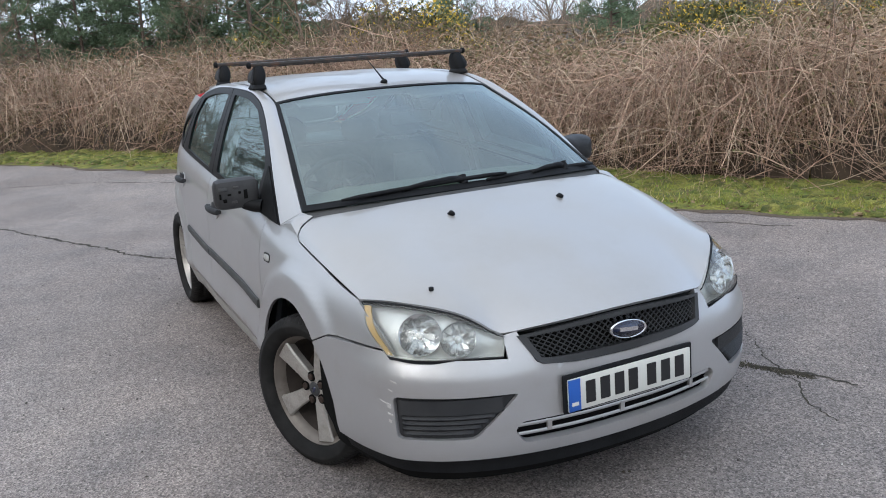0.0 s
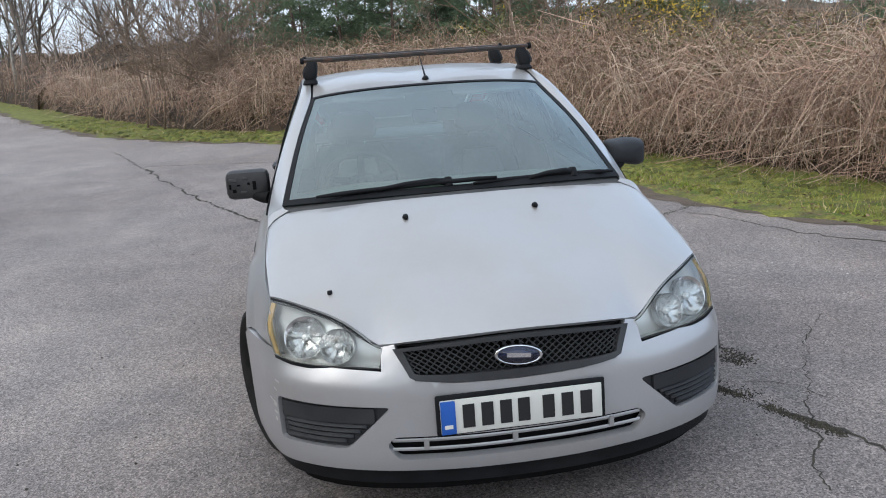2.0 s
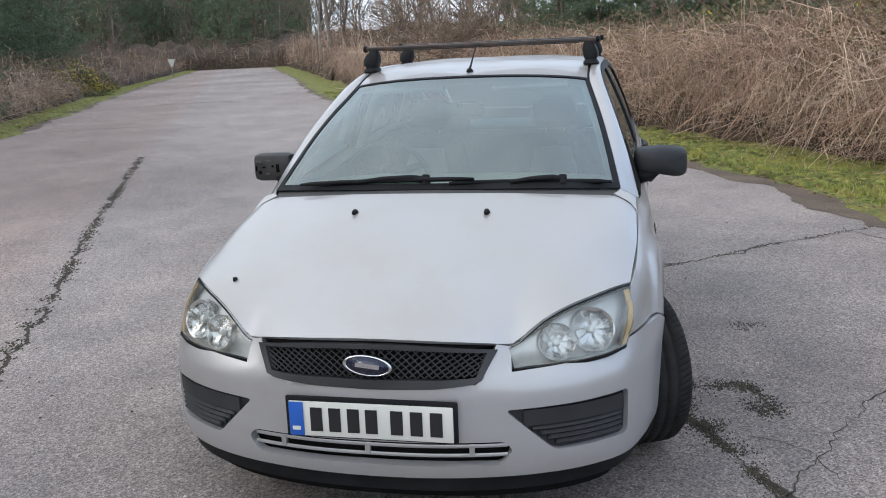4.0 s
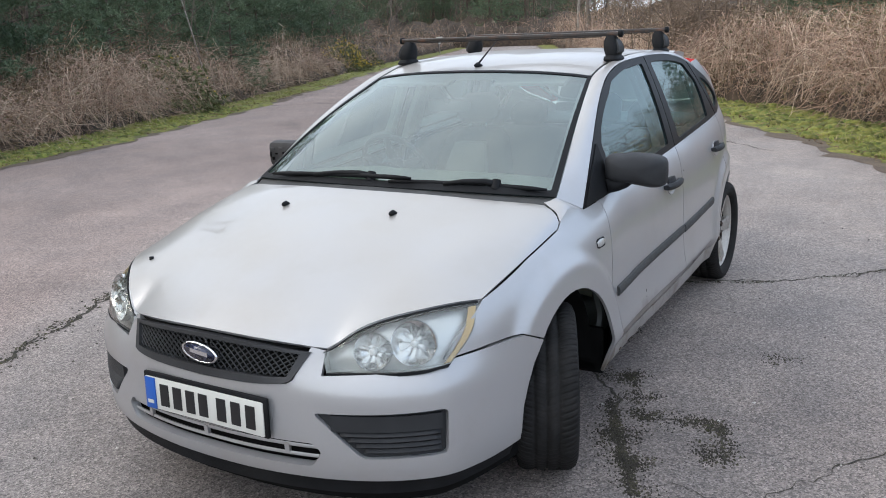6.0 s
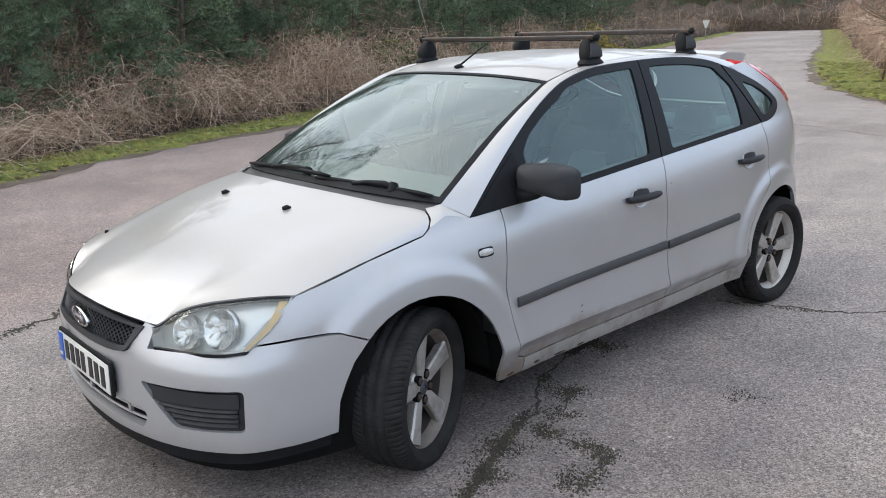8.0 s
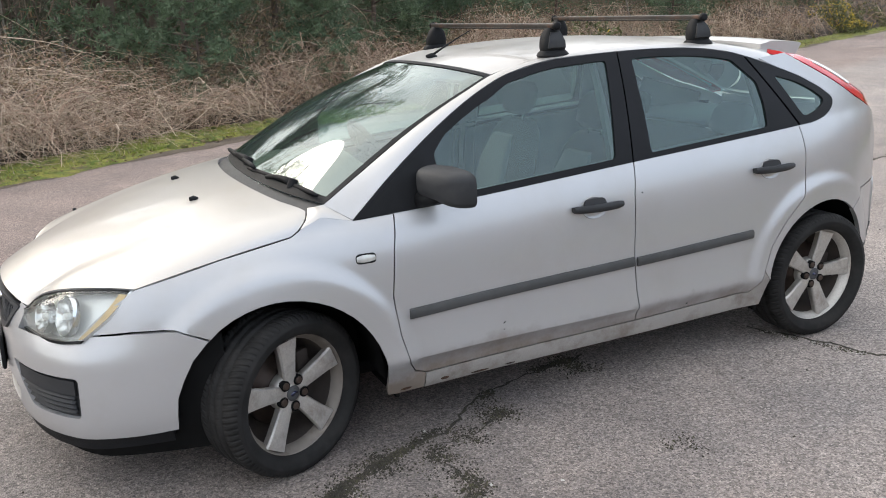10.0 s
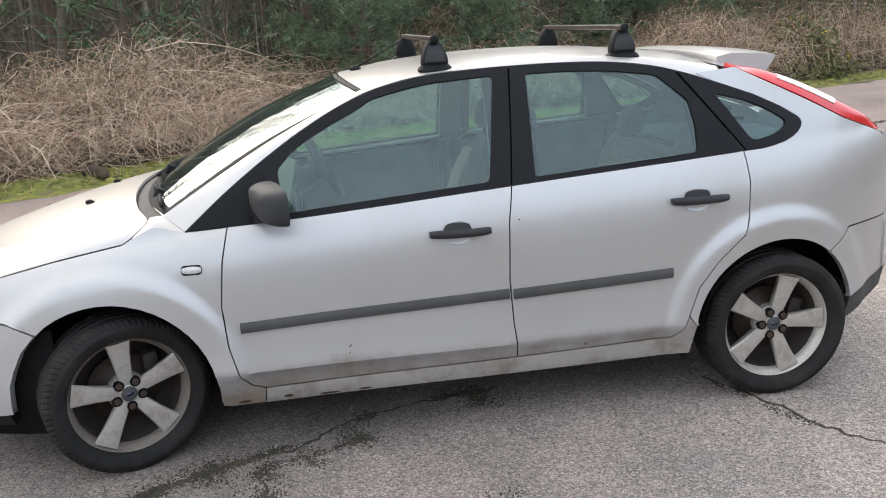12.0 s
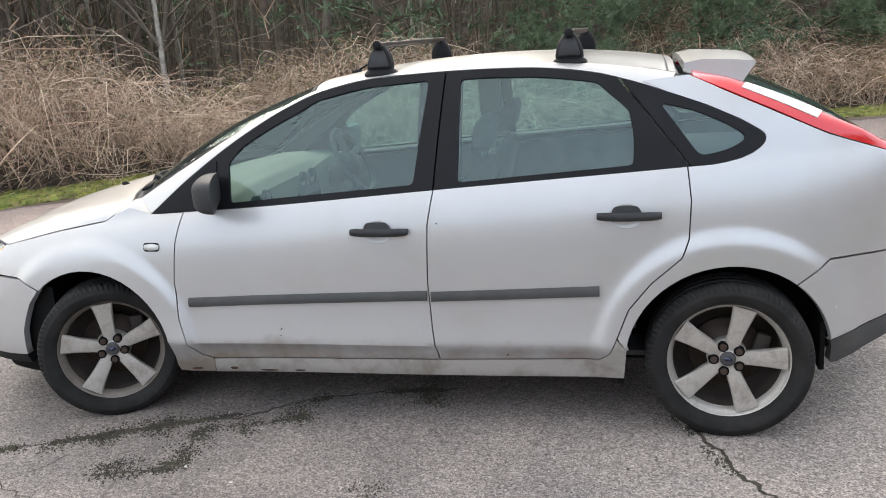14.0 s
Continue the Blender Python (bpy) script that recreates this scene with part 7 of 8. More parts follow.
n = 30000
V, F = leaves(on_heath(n) + rng.normal(size=(n, 3)) * (0.15, 0.15, 0.12) + (0, 0, 0.12), 0.075)
mesh_object("scrub_leaves", V, F, [leaf_brown, leaf_green], np.repeat((rng.random(n) < 0.3).astype(int), 2), scrub)
n = 5000
P = on_heath(n)[:, None, :] + np.cumsum(rng.normal(size=(n, 5, 3)) * (0.10, 0.10, 0.05), axis=1)
P[:, :, 2] += np.linspace(0, 1, 5)[None] * rng.uniform(0.2, 0.8, n)[:, None] - 0.15
V, F = stems(P, rng.uniform(0.005, 0.011, n)[:, None] * np.linspace(1, 0.5, 5)[None])
mesh_object("scrub_twigs", V, F, [stem_mat, pale_stem], np.repeat((rng.random(n) < 0.3).astype(int), 12), scrub)

# grass on the verges
def grass(edge, sign, u0, u1, d0, d1, count, label):
    p, _, _ = along_many(edge, sign, u0 + (u1 - u0) * rng.random(count), d0 + (d1 - d0) * rng.random(count))
    patchy = np.array([abs(uneven(x, y, 0.9)) + 0.4 * abs(uneven(x, y, 3.0)) for x, y in p[:, :2]])
    a = rng.uniform(0, 6.28, count)
    w = np.stack([np.cos(a), np.sin(a), 0 * a], axis=1) * 0.006
    h = rng.uniform(0.02, 0.06, count) * np.where(rng.random(count) < 0.95, 1, 2.4) * (0.5 + 0.9 * patchy)
    tip = np.stack([rng.normal(size=count) * 0.5, rng.normal(size=count) * 0.5, np.ones(count)], axis=1) * h[:, None]
    base = p + (0, 0, 0.02)
    B = np.stack([base - w, base + w, base + tip], axis=1).reshape(-1, 3)
    ob = mesh_object("verge_grass", B, np.arange(count * 3).reshape(-1, 3), [grass_mat, straw_mat], (rng.random(count) < 0.16).astype(int))
    return tagged(ob, label, "grass", kind="stuff")


grass(NEAR_SIDE, 1, N_(-3), N_(9), 0.05, 2.0, 40000, "short green and straw-coloured verge grass")
grass(NEAR_SIDE, 1, N_(9), N_(24), 0.05, 2.0, 20000, "short green and straw-coloured verge grass")
grass(FAR_SIDE, -1, F_(-8), F_(12), 0.05, 1.2, 40000, "short bright green verge grass")
grass(FAR_SIDE, -1, F_(12), F_(40), 0.05, 1.2, 14000, "short bright green verge grass")


def moss_cushions(edge, sign, u0, u1, d0, d1, count, size, label):
    """Low rounded cushions of moss crowding a verge, thicker in patches."""
    p, _, _ = along_many(edge, sign, u0 + (u1 - u0) * rng.random(count), d0 + (d1 - d0) * rng.random(count))
    keep = np.array([uneven(x, y, 1.3) + 0.5 * uneven(x, y, 4.0) for x, y in p[:, :2]]) > -0.12
    p = p[keep]
    n, k = len(p), 8
    r = size * rng.uniform(0.4, 1.5, n) ** 1.5
    h = r * rng.uniform(0.35, 0.75, n)
    a = np.arange(k) * 2 * math.pi / k
    ring = lambda f, z: np.stack([p[:, 0, None] + f * r[:, None] * np.cos(a) * rng.uniform(0.7, 1.25, (n, k)), p[:, 1, None] + f * r[:, None] * np.sin(a) * rng.uniform(0.7, 1.25, (n, k)), 0.02 + (h * z)[:, None] * rng.uniform(0.7, 1.2, (n, k))], axis=2)
    V = np.concatenate([ring(1.0, -0.3), ring(0.72, 0.65), (p + np.stack([0 * h, 0 * h, 0.02 + h], axis=1))[:, None, :]], axis=1).reshape(-1, 3)
    base = np.arange(n)[:, None] * (2 * k + 1)
    i, j = np.arange(k), (np.arange(k) + 1) % k
    F = np.concatenate([np.stack([base + i, base + j, base + k + j], axis=2).reshape(-1, 3), np.stack([base + i, base + k + j, base + k + i], axis=2).reshape(-1, 3), np.stack([base + k + i, base + k + j, base + 2 * k + 0 * i], axis=2).reshape(-1, 3)])
    return tagged(mesh_object("moss_cushions", V, F, [cushion_mat]), label, "moss", kind="stuff")


moss_cushions(NEAR_SIDE, 1, N_(-1), N_(9), 0.0, 1.6, 5200, 0.045, "green and yellowish moss cushions on the near verge")
moss_cushions(NEAR_SIDE, 1, N_(9), N_(24), 0.0, 1.5, 4200, 0.06, "green and yellowish moss cushions on the near verge")
moss_cushions(FAR_SIDE, -1, F_(-8), F_(12), -0.05, 1.0, 6500, 0.05, "bright green moss cushions on the far verge")


# ---- trees ----
def pine(name_seed, height, bare, spread, tufts, label, b=24, w=0.0095):
    """A Scots pine: tapered trunk, whorls of limbs and tufts of needles."""
    g = np.random.default_rng(name_seed)
    root = tagged(new("pine_tree"), label, "tree", "pines at the wood's edge")
    k = 9
    t = np.linspace(0, 1, k)
    lean = g.normal(size=2) * 0.04 * height
    axis = np.stack([lean[0] * t ** 2, lean[1] * t ** 2, height * t], axis=1)
    bm = bmesh.new()
    tube(bm, [tuple(a) for a in axis], list(0.011 * height * (1 - 0.92 * t) + 0.008), 8)
    part("trunk", bm, bark, root, "dark scaly trunk")
    n = int(34 + 4 * height) if w > 0.01 else int(20 + 2.6 * height)
    L = np.zeros((n, 4, 3))
    C = []
    for i in range(n):
        f = bare + (1 - bare) * (i + 0.5) / n
        base = np.array([np.interp(f, t, axis[:, j]) for j in range(3)])
        a = i * 2.4 + g.normal() * 0.4
        ln = spread * (1.05 - f) ** 0.65 * g.uniform(0.65, 1.2) * min(1.0, 0.5 + (f - bare) * 4)
        s = np.linspace(0, 1, 4)
        d = np.array((math.cos(a), math.sin(a), 0))
        L[i] = base + d * (ln * s)[:, None]
        L[i, :, 2] += ln * (0.28 * s - 0.30 * s ** 2 + 0.25 * s ** 3) + g.normal(size=4) * 0.03
        for _ in range(max(3, int(tufts * ln * (1 if w > 0.01 else 1.55)))):
            q = g.uniform(0.12, 1.0) ** 0.7 if w > 0.01 else g.uniform(0.30, 1.0) ** 0.6
            c = base + d * ln * q + (0, 0, ln * (0.28 * q - 0.30 * q * q + 0.25 * q ** 3))
            C.append(c + g.normal(size=3) * (0.16 * ln * 0.6 + 0.05, 0.16 * ln * 0.6 + 0.05, 0.10))
    V, F = stems(L, np.linspace(0.022, 0.006, 4)[None].repeat(n, 0))
    mesh_object("branchwork", V, F, [bark], None, root)
    C = np.array(C)
    m = len(C)
    D = g.normal(size=(m, b, 3)) + np.array((0, 0, 0.35))
    D /= np.linalg.norm(D, axis=2, keepdims=True)
    W = np.cross(D, g.normal(size=(m, b, 3)))
    W /= np.linalg.norm(W, axis=2, keepdims=True)
    ln = g.uniform(0.09, 0.17, (m, b, 1)) * (1.6 if w > 0.01 else 1)
    c = C[:, None, :]
    B = np.stack([c - W * w, c + W * w, c + D * ln], axis=2).reshape(-1, 3)
    mesh_object("crown", B, np.arange(m * b * 3).reshape(-1, 3), [needle], None, root)
    return root


def bare_tree(seed, height, label, mat, group, spread=0.5, levels=4, thick=0.014, name="bare_tree", many=3, finest=0.0035):
    """A leafless tree: a trunk that forks into finer and finer twigs."""
    g = np.random.default_rng(seed)
    root = tagged(new(name), label, "tree", group)
    segs = [[], [], []]

    def grow(p, d, ln, r, level):
        k = 4
        pts = [p]
        for i in range(k - 1):
            d = d + g.normal(size=3) * 0.13 + np.array((0, 0, 0.05))
            d = d / np.linalg.norm(d)
            pts.append(pts[-1] + d * ln / (k - 1))
        segs[0 if level == 0 else 1].append((pts, r))
        if level < levels:
            for i in range(many + (level == 0) * 3 + int(g.random() * 2)):
                f = g.uniform(0.3, 1.0)
                j = min(int(f * (k - 1)), k - 2)
                q = pts[j] + (pts[j + 1] - pts[j]) * (f * (k - 1) - j)
                out = g.normal(size=3)
                out[2] = abs(out[2]) * 0.4
                e = d * (1 - spread) + out / np.linalg.norm(out) * spread * 1.3
                grow(q, e / np.linalg.norm(e), ln * g.uniform(0.42, 0.68), r * 0.52, level + 1)
    grow(np.zeros(3), np.array((0, 0, 1.0)), height * 0.62, thick * height, 0)
    bm = bmesh.new()
    for pts, r in segs[0]:
        tube(bm, [tuple(p) for p in pts], list(np.linspace(r, r * 0.5, len(pts))), 7)
    part("trunk", bm, mat, root)
    P = np.array([s[0] for s in segs[1]])
    R = np.array([np.linspace(s[1], s[1] * 0.45, 4) for s in segs[1]])
    V, F = stems(P, np.maximum(R, finest))
    mesh_object("branchwork", V, F, [mat if mat is not pale_bark else grey_bark], None, root)
    return root


def gorse(seed, radius, flowers, label):
    g = np.random.default_rng(seed)
    root = tagged(new("gorse_bush"), label, "bush", "gorse bushes")
    n = 3000
    d = g.normal(size=(n, 3))
    d[:, 2] = np.abs(d[:, 2]) * 0.9
    d /= np.linalg.norm(d, axis=1, keepdims=True)
    lump = 1 + 0.25 * np.sin(d[:, 0] * 5 + seed) * np.cos(d[:, 1] * 6) + 0.15 * np.sin(d[:, 2] * 9)
    C = d * (radius * lump * g.uniform(0.55, 1.03, n))[:, None]
    V, F = leaves(C, 0.055, 1.0)
    mesh_object("foliage", V, F, [gorse_green], None, root)
    C = d[: n // 2] * (radius * lump * g.uniform(0.9, 1.06, n))[: n // 2, None]
    C = C[C[:, 2] > radius * 0.25][: int(flowers)]
    V, F = leaves(C, 0.035, 1.0)
    tagged(mesh_object("blossom", V, F, [gorse_flower], None, root), "small yellow flowers", kind="stuff")
    bm = bmesh.new()
    tube(bm, [(0, 0, -0.2), (0.05, 0, 0.3), (0.1, 0.05, radius * 0.7)], [0.05, 0.04, 0.01], 7)
    part("stem", bm, bark, root)
    return root


def plant(kinds, spots, lo=0.85, hi=1.15, seed=1):
    """Sets copies of the kinds at the spots (x, y, z), each turned and sized a little differently. The first of each kind is set too."""
    g = np.random.default_rng(seed)
    used = set()
    for i, (x, y, z) in enumerate(spots):
        k = i % len(kinds)
        s = g.uniform(lo, hi)
        m = pose(x, y, z, 0, 0, g.uniform(0, 360)) @ Matrix.Diagonal((s, s, s, 1))
        if k in used:
            copy_thing(kinds[k], m).scale = (s, s, s)
        else:
            used.add(k)
            kinds[k].matrix_basis = m


def off(edge, sign, y, d, z=-0.05):
    p, _, _ = along(edge, sign, u_at(edge, y), d)
    return (p[0], p[1], z)


low_pines = [pine(11, 6.0, 0.04, 2.3, 21, "young Scots pine with dark green needles down to the ground"),
             pine(12, 7.5, 0.05, 2.6, 19, "Scots pine with dense dark green needles"),
             pine(13, 5.0, 0.03, 2.0, 23, "young bushy Scots pine")]
spots = []
g_ = np.random.default_rng(3)
for y in list(np.arange(0.2, 4, 1.1)) + list(np.arange(4.5, 36, 2.3)):
    spots.append(off(FAR_SIDE, -1, y + g_.normal() * 0.4, 2.7 + g_.random() * 1.2 + (0.05 * max(y, 0))))
spots += [(x, y, 0.9) for x, y in ((-3, 34), (5.5, 38), (-1.5, 40), (8.5, 33))]
low_spots = [(x, y, 0.2) for x, y in ((-0.9, 21.0), (0.1, 20.2), (0.7, 21.4), (1.4, 19.4), (2.1, 20.6), (2.8, 19.5), (3.5, 20.6), (4.2, 19.6), (5.0, 21.0), (6.2, 22.6), (-1.2, 23.5), (1.2, 23.0), (3.2, 23.2), (4.6, 23.6))]
plant(low_pines, spots, 0.8, 1.2, 5)
plant(low_pines, low_spots, 0.60, 0.80, 16)
far_pines = [pine(15, 9.0, 0.06, 2.7, 9, "dense Scots pine deeper in the wood", 7, 0.02), pine(16, 11.0, 0.10, 3.0, 8, "dense Scots pine deeper in the wood", 7, 0.02)]
spots = [(-54 + 27 * g_.random(), 66 + 14 * g_.random(), -0.05) for k in range(34)]
spots += [off(FAR_SIDE, -1, y + g_.normal() * 0.5, 5.8 + g_.random() * 1.5 + 0.05 * max(y, 0)) for y in np.arange(0.8, 62, 3.1)]
spots += [off(FAR_SIDE, -1, y + g_.normal() * 0.8, 9.5 + g_.random() * 2.5) for y in np.arange(1.5, 50, 3.4)]
# the trees are lower towards the gap in the wood
gap = lambda q: -80 < math.degrees(math.atan2(q[0], q[1] - 0.5)) < -38 and math.hypot(q[0], q[1]) < 32
plant(far_pines, [q for q in spots if not gap(q)], 0.85, 1.25, 13)
plant(far_pines, [q for q in spots if gap(q)] + [(-12.5, 4.1, -0.05)], 0.42, 0.60, 14)
tall = [pine(21, 12.0, 0.40, 2.4, 6, "tall Scots pine with a bare lower trunk", 10, 0.012), pine(22, 13.5, 0.42, 2.6, 6, "tall Scots pine with a bare lower trunk", 10, 0.012)]
spots = []
for y in np.arange(-14, 30, 2.0):
    for d in (13.5, 8.0) if y < 6 else (13.5,):
        spots.append(off(FAR_SIDE, -1, y + g_.normal() * 0.8, d + g_.normal() * 1.4))
plant(tall, [q for q in spots if not gap(q)], 0.8, 1.15, 6)
plant(tall, [q for q in spots if gap(q)], 0.45, 0.62, 17)
woods = [bare_tree(31, 8.0, "slim leafless birch with pale bark", pale_bark, "bare trees in the wood", 0.40, 3, 0.009),
         bare_tree(32, 9.0, "leafless grey-brown tree in the wood", grey_bark, "bare trees in the wood", 0.45, 3, 0.010),
         bare_tree(33, 7.0, "leafless grey-brown tree in the wood", grey_bark, "bare trees in the wood", 0.5, 3, 0.010)]
spots = []
for y in np.arange(-12, 50, 2.3):
    spots.append(off(FAR_SIDE, -1, y + g_.normal(), 6.5 + g_.random() * 3.5))
    spots.append(off(FAR_SIDE, -1, y + g_.normal(), 14 + g_.random() * 8))
for k in range(26):
    a = g_.uniform(-0.6, 1.3)
    r = g_.uniform(48, 95)
    spots.append((r * math.sin(a) - 12, r * math.cos(a) + 4, -0.05))
for k in range(36):
    spots.append((-56 + 28 * g_.random(), 70 + 22 * g_.random(), -0.05))
small = pine(14, 2.6, 0.05, 1.1, 26, "small round young Scots pine", 14, 0.008)
plant([small], [off(FAR_SIDE, -1, 4.2, 1.7), off(FAR_SIDE, -1, 2.4, 2.0), off(FAR_SIDE, -1, 15.5, 1.6), (10.8, 20.6, 0.4), (14.6, 17.9, 0.1), (24, 30, 1.0), (26, 32, 1.0), (36, 22, 1.0), (18, 36, 1.0), (17.4, 11.6, -0.2), (9, 38, 1.0)], 0.8, 1.4, 12)
spots += [(-17 + 12 * g_.random(), 38 + 22 * g_.random(), -0.05) for k in range(30)]
plant(woods, [q for q in spots if not gap(q)], 0.85, 1.3, 8)
plant(woods, [q for q in spots if gap(q)], 0.45, 0.7, 15)
shrub = [bare_tree(41, 3.2, "leafless many-stemmed shrub in the brambles", shrub_bark, "bare shrubs", 0.70, 4, 0.0075, "bare_shrub", 3, 0.0042),
         bare_tree(42, 2.8, "leafless many-stemmed shrub in the brambles", shrub_bark, "bare shrubs", 0.75, 4, 0.0075, "bare_shrub", 3, 0.0042),
         bare_tree(43, 3.6, "tall leafless shrub with dense brown twigs", shrub_bark, "bare shrubs", 0.62, 4, 0.0075, "bare_shrub", 3, 0.0045)]
spots = [off(NEAR_SIDE, 1, y, d) for y, d in ((12.4, 2.6), (13.2, 3.1), (14.0, 2.4), (15.2, 2.9), (13.6, 3.8), (9.5, 4.5), (12, 4.2), (14.5, 3.4), (16.5, 3.0), (18, 3.2), (20, 3.5), (23, 3.6), (27, 4), (31, 5), (11, 6.0), (7.6, 2.6), (8.4, 3.2), (9.2, 2.7), (10.3, 3.4), (10.0, 2.4), (11.4, 3.0), (6.9, 3.6), (8.9, 4.4))]
corner_spots = [(x, y, -0.05) for x, y in ((-3.2, 15.9), (-3.7, 16.5), (-2.7, 16.0), (-4.3, 17.3), (-3.3, 16.9), (-4.8, 18.0), (-2.3, 16.6), (-3.9, 18.2), (2.6, 10.2), (3.4, 10.6), (3.1, 9.4))]
spots += [off(FAR_SIDE, -1, y, d) for y, d in ((-6, 3.0), (-4.8, 3.6), (6, 3.5), (9, 3.2), (12.5, 2.6), (15, 2.8), (19, 3.4), (25, 3.5))]
plant(shrub, spots, 0.65, 0.95, 9)
plant(shrub, corner_spots, 0.9, 1.25, 18)
bushes = [gorse(51, 1.1, 900, "gorse bush in yellow flower"), gorse(52, 1.0, 50, "dark green gorse bush with few flowers")]
plant(bushes, [(5.9, 14.3, 1.05), (2.9, 13.2, 0.85), (6.6, 13.9, 1.05), (13.0, 13.4, 0.80), (7.2, 14.6, 1.0), (14.0, 12.4, 0.85), (13.6, 13.0, 1.05), off(FAR_SIDE, -1, 11.2, 1.4), (14.6, 11.2, 0.95), off(FAR_SIDE, -1, 29, 1.4), (15.6, 13.6, 1.0), (3.7, 13.6, 0.8), off(FAR_SIDE, -1, 27, 1.2), off(FAR_SIDE, -1, 32, 1.5), (16.4, 10.2, 0.9), off(FAR_SIDE, -1, -2.2, 3.6)], 0.8, 1.2, 10)
leaning = bare_tree(61, 4.5, "thin pale birch leaning over the verge", pale_bark, "bare trees in the wood", 0.4, 2, 0.006)
leaning.matrix_basis = pose(*off(FAR_SIDE, -1, 13.5, 1.6), 0, 14, 0)

# the depth of the wood beyond: thin trunks, twigs and needle sprays
n = 700
u = F_(-26) + (1 - F_(-26)) * rng.random(n)
p, _, _ = along_many(FAR_SIDE, -1, u, rng.uniform(13, 46, n))
P = p[:, None, :] + np.cumsum(rng.normal(size=(n, 6, 3)) * (0.10, 0.10, 0), axis=1)
P[:, :, 2] = np.linspace(-0.05, 1, 6)[None] * rng.uniform(6, 11, n)[:, None]
V, F = stems(P, rng.uniform(0.03, 0.09, n)[:, None] * np.linspace(1, 0.4, 6)[None])
wood = tagged(mesh_object("deep_wood", V, F, [bark, pale_bark], np.repeat((rng.random(n) < 0.25).astype(int), 15)), "deep wood of thin bare trunks and pines", "wood", kind="stuff")
n, b = 6500, 9
p, _, _ = along_many(FAR_SIDE, -1, F_(-26) + (1 - F_(-26)) * rng.random(n), rng.uniform(14, 46, n))
p[:, 2] = rng.random(n) ** 1.2 * 9.5
c = p[:, None, :] + rng.normal(size=(n, b, 3)) * 0.12
D = rng.normal(size=(n, b, 3))
D /= np.linalg.norm(D, axis=2, keepdims=True)
W = np.cross(D, rng.normal(size=(n, b, 3)))
W /= np.linalg.norm(W, axis=2, keepdims=True)
B = np.stack([c - W * 0.03, c + W * 0.03, c + D * 0.42 + W * 0.015, c + D * 0.42 - W * 0.015], axis=2).reshape(-1, 3)
mesh_object("wood_sprays", B, np.arange(n * b * 4).reshape(-1, 4), [needle, leaf_brown], np.repeat((rng.random(n) < 0.4).astype(int), b), wood)
n = 15000
p, _, _ = along_many(FAR_SIDE, -1, F_(-26) + (1 - F_(-26)) * rng.random(n) ** 1.6, rng.uniform(5.5, 30, n))
P = p[:, None, :] + np.cumsum(rng.normal(size=(n, 3, 3)) * (0.26, 0.26, 0.10), axis=1)
P[:, :, 2] += rng.random(n)[:, None] ** 1.2 * 8.5 + np.linspace(0, 0.9, 3)[None] * rng.uniform(0.2, 1.0, n)[:, None]
V, F = stems(np.maximum(P, (-1e9, -1e9, 0.0)), rng.uniform(0.006, 0.018, n)[:, None] * np.linspace(1, 0.5, 3)[None])
mesh_object("wood_twigs", V, F, [grey_bark, stem_mat], np.repeat((rng.random(n) < 0.4).astype(int), 6), wood)

# the far wood: a lumpy mass of bare crowns behind the trunks
WOOD_RUN = path3((14, -60, 0), (-6, -46, 0), (-21, -28, 0), (-29, -8, 0), (-44, 14, 0), (-60, 36, 0), (-66, 62, 0), (-56, 78, 0), (-42, 86, 0), (-33, 88, 0))
nu_, nv_ = 220, 14
FW = np.zeros((nu_, nv_, 3))
for i, u_ in enumerate(np.linspace(0, 1, nu_)):
    p_, n_, _ = along(WOOD_RUN, -1, u_, 0.0)
    top_ = (12.5 + 2.5 * uneven(p_[0], p_[1], 0.11) + 1.6 * uneven(p_[0], p_[1], 0.5)) * (0.30 + 0.70 * smooth(0.18, 0.32, u_))
    for j, v_ in enumerate(np.linspace(0, 1, nv_)):
        push = 5.0 * v_ ** 2 + 1.3 * uneven(p_[0] * 2 + 9 * v_, p_[1] * 2, 0.5)
        z_ = top_ * math.sin(0.5 * math.pi * v_) + 0.5 * uneven(p_[0] + 30 * v_, p_[1], 0.8)
        FW[i, j] = p_[0] + n_[0] * push, p_[1] + n_[1] * push, z_ if j else -0.1
tagged(mesh_object("far_wood", FW.reshape(-1, 3), [(i * nv_ + j, (i + 1) * nv_ + j, (i + 1) * nv_ + j + 1, i * nv_ + j + 1) for i in range(nu_ - 1) for j in range(nv_ - 1)], [far_wood_mat]),
       "far wood of bare brown crowns", "wood", kind="stuff")
n = 700
p, _, _ = along_many(FAR_SIDE, -1, F_(-29) + (F_(4) - F_(-29)) * rng.random(n), rng.uniform(8, 34, n))
P = p[:, None, :] + np.cumsum(rng.normal(size=(n, 5, 3)) * (0.12, 0.12, 0), axis=1)
P[:, :, 2] = np.linspace(-0.05, 1, 5)[None] * rng.uniform(6, 11, n)[:, None]
V, F = stems(P, rng.uniform(0.018, 0.055, n)[:, None] * np.linspace(1, 0.35, 5)[None])
mesh_object("thin_trunks", V, F, [bark, grey_bark], np.repeat((rng.random(n) < 0.6).astype(int), 12), wood)

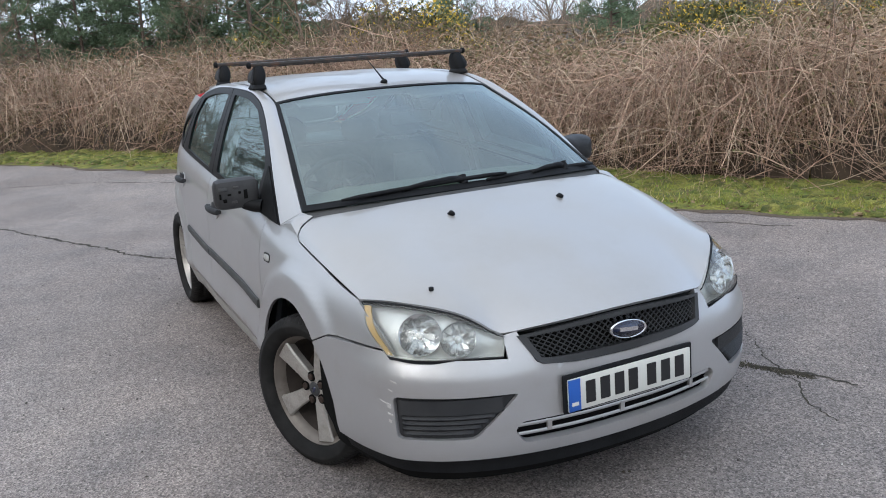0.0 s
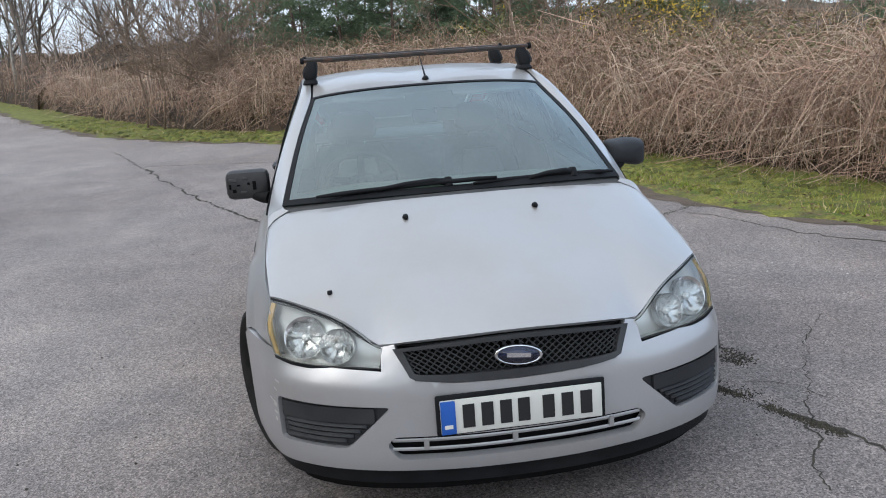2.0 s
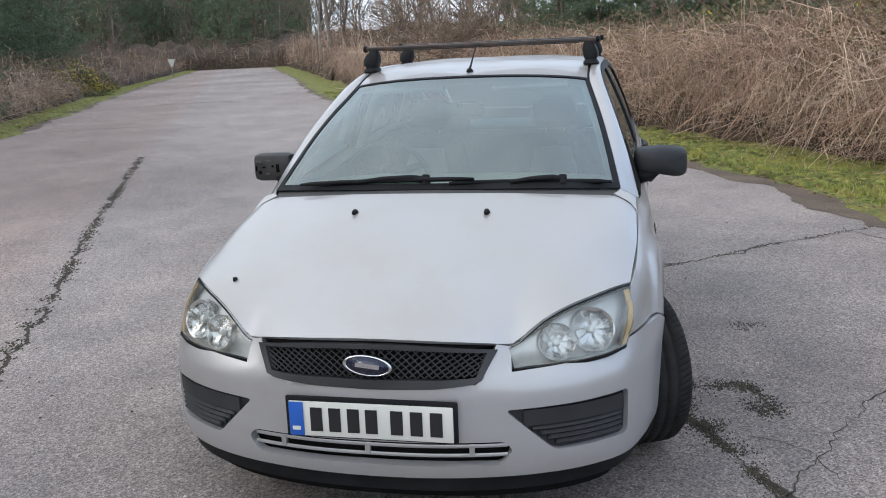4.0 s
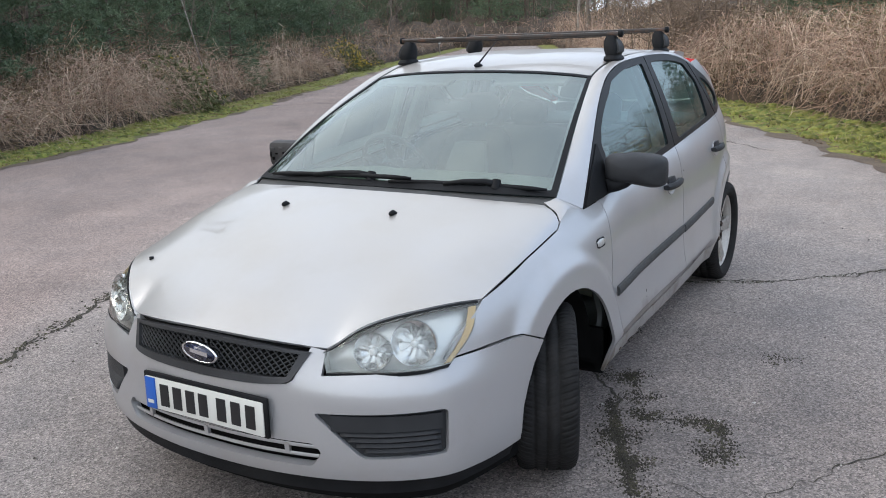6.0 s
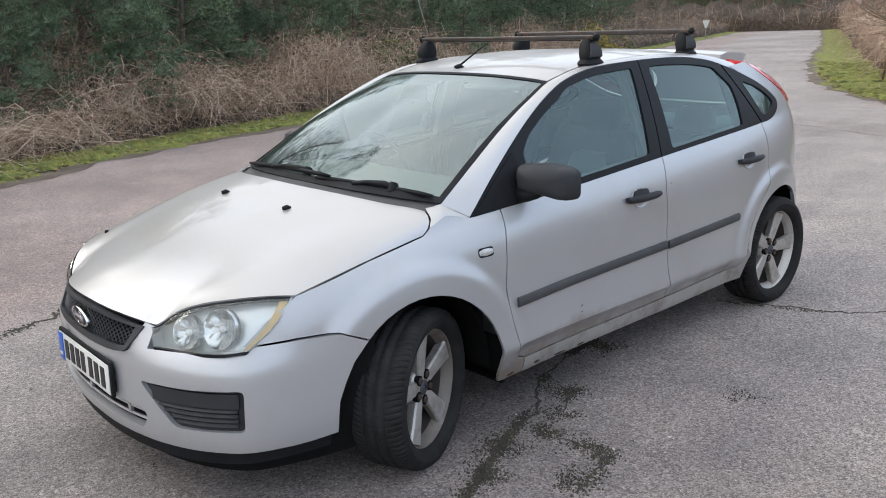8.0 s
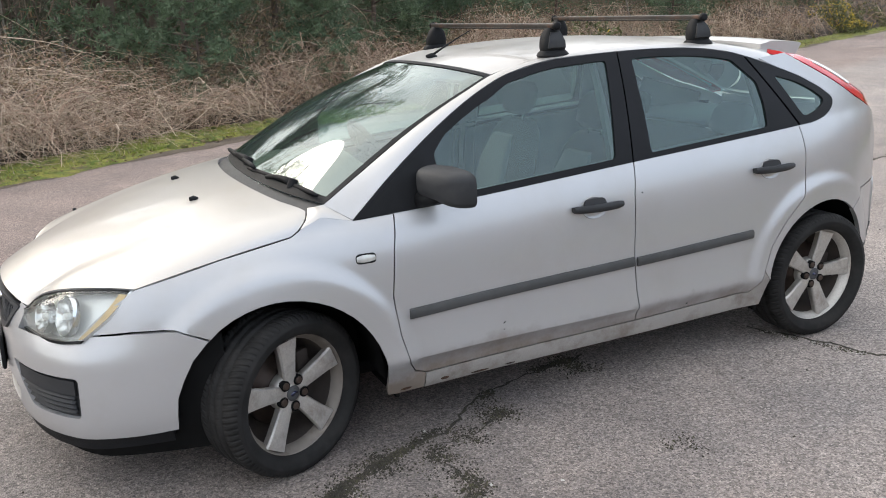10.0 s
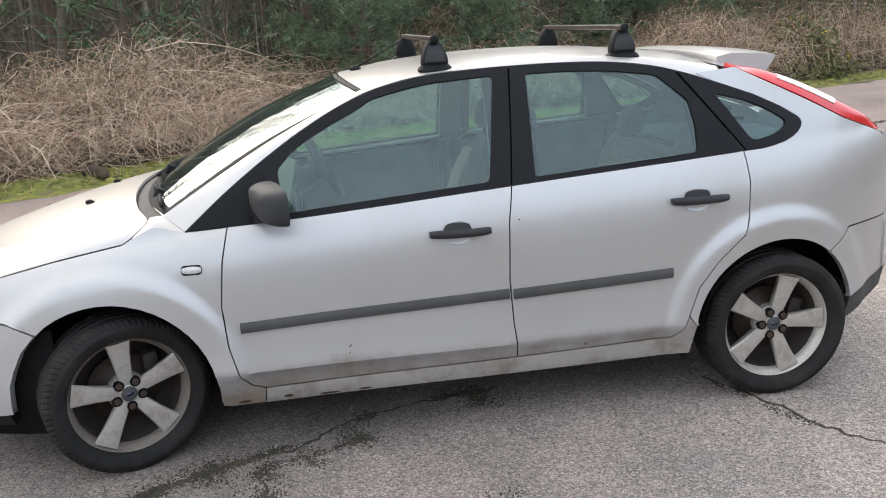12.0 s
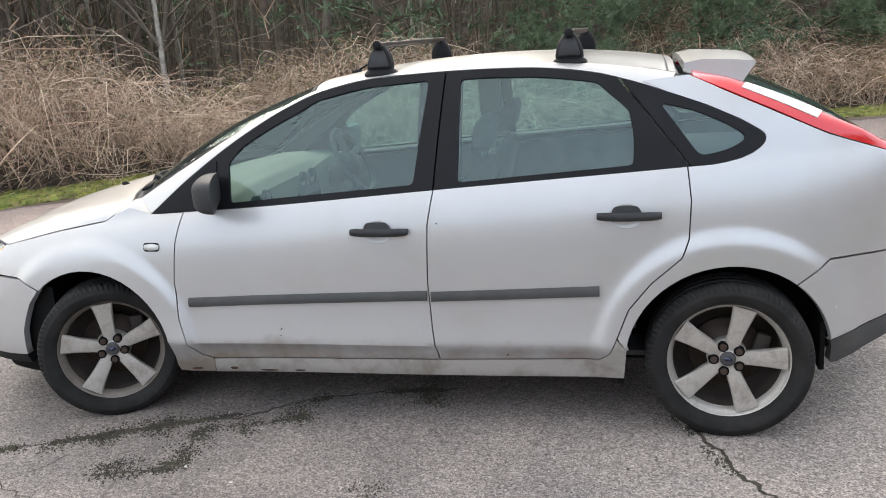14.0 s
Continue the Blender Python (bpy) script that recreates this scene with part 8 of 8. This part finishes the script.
# low hazy scrub woods closing the heath
HEATH_RUN = path3((-16, 70, 0), (0, 66, 0), (18, 60, 0), (36, 48, 0), (50, 32, 0), (58, 12, 0), (60, -10, 0))
HW = np.zeros((nu_, nv_, 3))
for i, u_ in enumerate(np.linspace(0, 1, nu_)):
    p_, n_, _ = along(HEATH_RUN, -1, u_, 0.0)
    top_ = 3.1 + 0.9 * uneven(p_[0], p_[1], 0.12) + 0.7 * uneven(p_[0], p_[1], 0.5) + 0.4 * uneven(p_[0], p_[1], 1.7)
    for j, v_ in enumerate(np.linspace(0, 1, nv_)):
        push = 4.0 * v_ ** 2 + 1.3 * uneven(p_[0] * 2 + 9 * v_, p_[1] * 2, 0.5)
        HW[i, j] = p_[0] + n_[0] * push, p_[1] + n_[1] * push, top_ * math.sin(0.5 * math.pi * v_) + 0.3 * uneven(p_[0] + 30 * v_, p_[1], 0.8) if j else -0.1
tagged(mesh_object("far_scrub", HW.reshape(-1, 3), [(i * nv_ + j, (i + 1) * nv_ + j, (i + 1) * nv_ + j + 1, i * nv_ + j + 1) for i in range(nu_ - 1) for j in range(nv_ - 1)], [far_wood_mat]),
       "far low scrub wood beyond the heath", "wood", kind="stuff")
n = 9000
u = rng.random(n)
p, _, _ = along_many(HEATH_RUN, -1, u, rng.uniform(-3, 5, n))
P = p[:, None, :] + np.cumsum(rng.normal(size=(n, 3, 3)) * (0.30, 0.30, 0.1), axis=1)
P[:, :, 2] = np.linspace(0, 1, 3)[None] * rng.uniform(0.5, 1.6, n)[:, None] + (0.6 + 2.6 * rng.random(n) ** 0.8)[:, None]
V, F = stems(P, rng.uniform(0.010, 0.026, n)[:, None] * np.linspace(1, 0.5, 3)[None])
tagged(mesh_object("far_scrub_twigs", V, F, [grey_bark, stem_mat], np.repeat((rng.random(n) < 0.3).astype(int), 6)), "far bare twigs over the scrub wood", "wood", kind="stuff")

# dead leaves and bare soil along the edges of the verges
def leaf_litter(edge, sign, u0, u1, d0, d1, count, label):
    p, _, _ = along_many(edge, sign, u0 + (u1 - u0) * rng.random(count), d0 + (d1 - d0) * rng.random(count) ** 1.5)
    p[:, 2] = 0.012 + 0.05 * np.clip(rng.random(count) - 0.2, 0, 1)
    V, F = leaves(p, 0.022, 0.15)
    return tagged(mesh_object("leaf_litter", V, F, [leaf_brown]), label, "leaf litter", kind="stuff")


leaf_litter(FAR_SIDE, -1, F_(-8), F_(22), -0.15, 1.1, 5000, "dead brown leaves along the far verge")
leaf_litter(NEAR_SIDE, 1, N_(-3), N_(20), -0.12, 2.0, 5000, "dead brown leaves along the near verge")
sign_post = thing("road_sign", "small white downward-pointing sign on a short post", "sign", pose(-27.3, 46.8, 0.0, 0, 0, 28))
part("post", tube(bmesh.new(), [(0, 0, -0.05), (0, 0, 0.95)], 0.03, 10), pale_bark, sign_post)
bm = bmesh.new()
tri_ = [(-0.22, 1.12), (0.22, 1.12), (0.17, 0.96), (0.05, 0.66), (-0.05, 0.66), (-0.17, 0.96)]
front_ = [bm.verts.new((x, -0.045, z)) for x, z in tri_]
rear_ = [bm.verts.new((x, -0.030, z)) for x, z in tri_]
bm.faces.new(front_), bm.faces.new(rear_[::-1])
for k in range(6):
    bm.faces.new((front_[k], rear_[k], rear_[(k + 1) % 6], front_[(k + 1) % 6]))
bmesh.ops.recalc_face_normals(bm, faces=bm.faces[:])
part("board", bm, plate_white, sign_post, "plain white board", sharp=30)

# a dark clod of soil and dead wood on the far verge
clod = thing("dead_log", "dark rotten log lying on the mossy verge", "log", pose(-6.5, -1.98, 0.05, 0, 0, 38))
bm = bmesh.new()
tube(bm, [(-0.26, 0.0, 0.03), (-0.12, 0.03, 0.05), (0.05, 0.0, 0.06), (0.2, 0.03, 0.05), (0.30, 0.0, 0.04)], [0.035, 0.06, 0.075, 0.07, 0.045], 9)
for v in bm.verts:
    v.co += Vector((0, uneven(v.co.x * 9, v.co.z * 9, 1.0), uneven(v.co.x * 8, v.co.y * 8 + 4, 1.0))) * 0.03
part("bark", bm, thicket_mat, clod, "dark crumbling bark")
bm = bmesh.new()
tube(bm, [(0.05, 0.02, 0.10), (0.10, 0.08, 0.16), (0.18, 0.12, 0.18)], [0.022, 0.016, 0.008], 6)
part("branch_stub", bm, thicket_mat, clod)
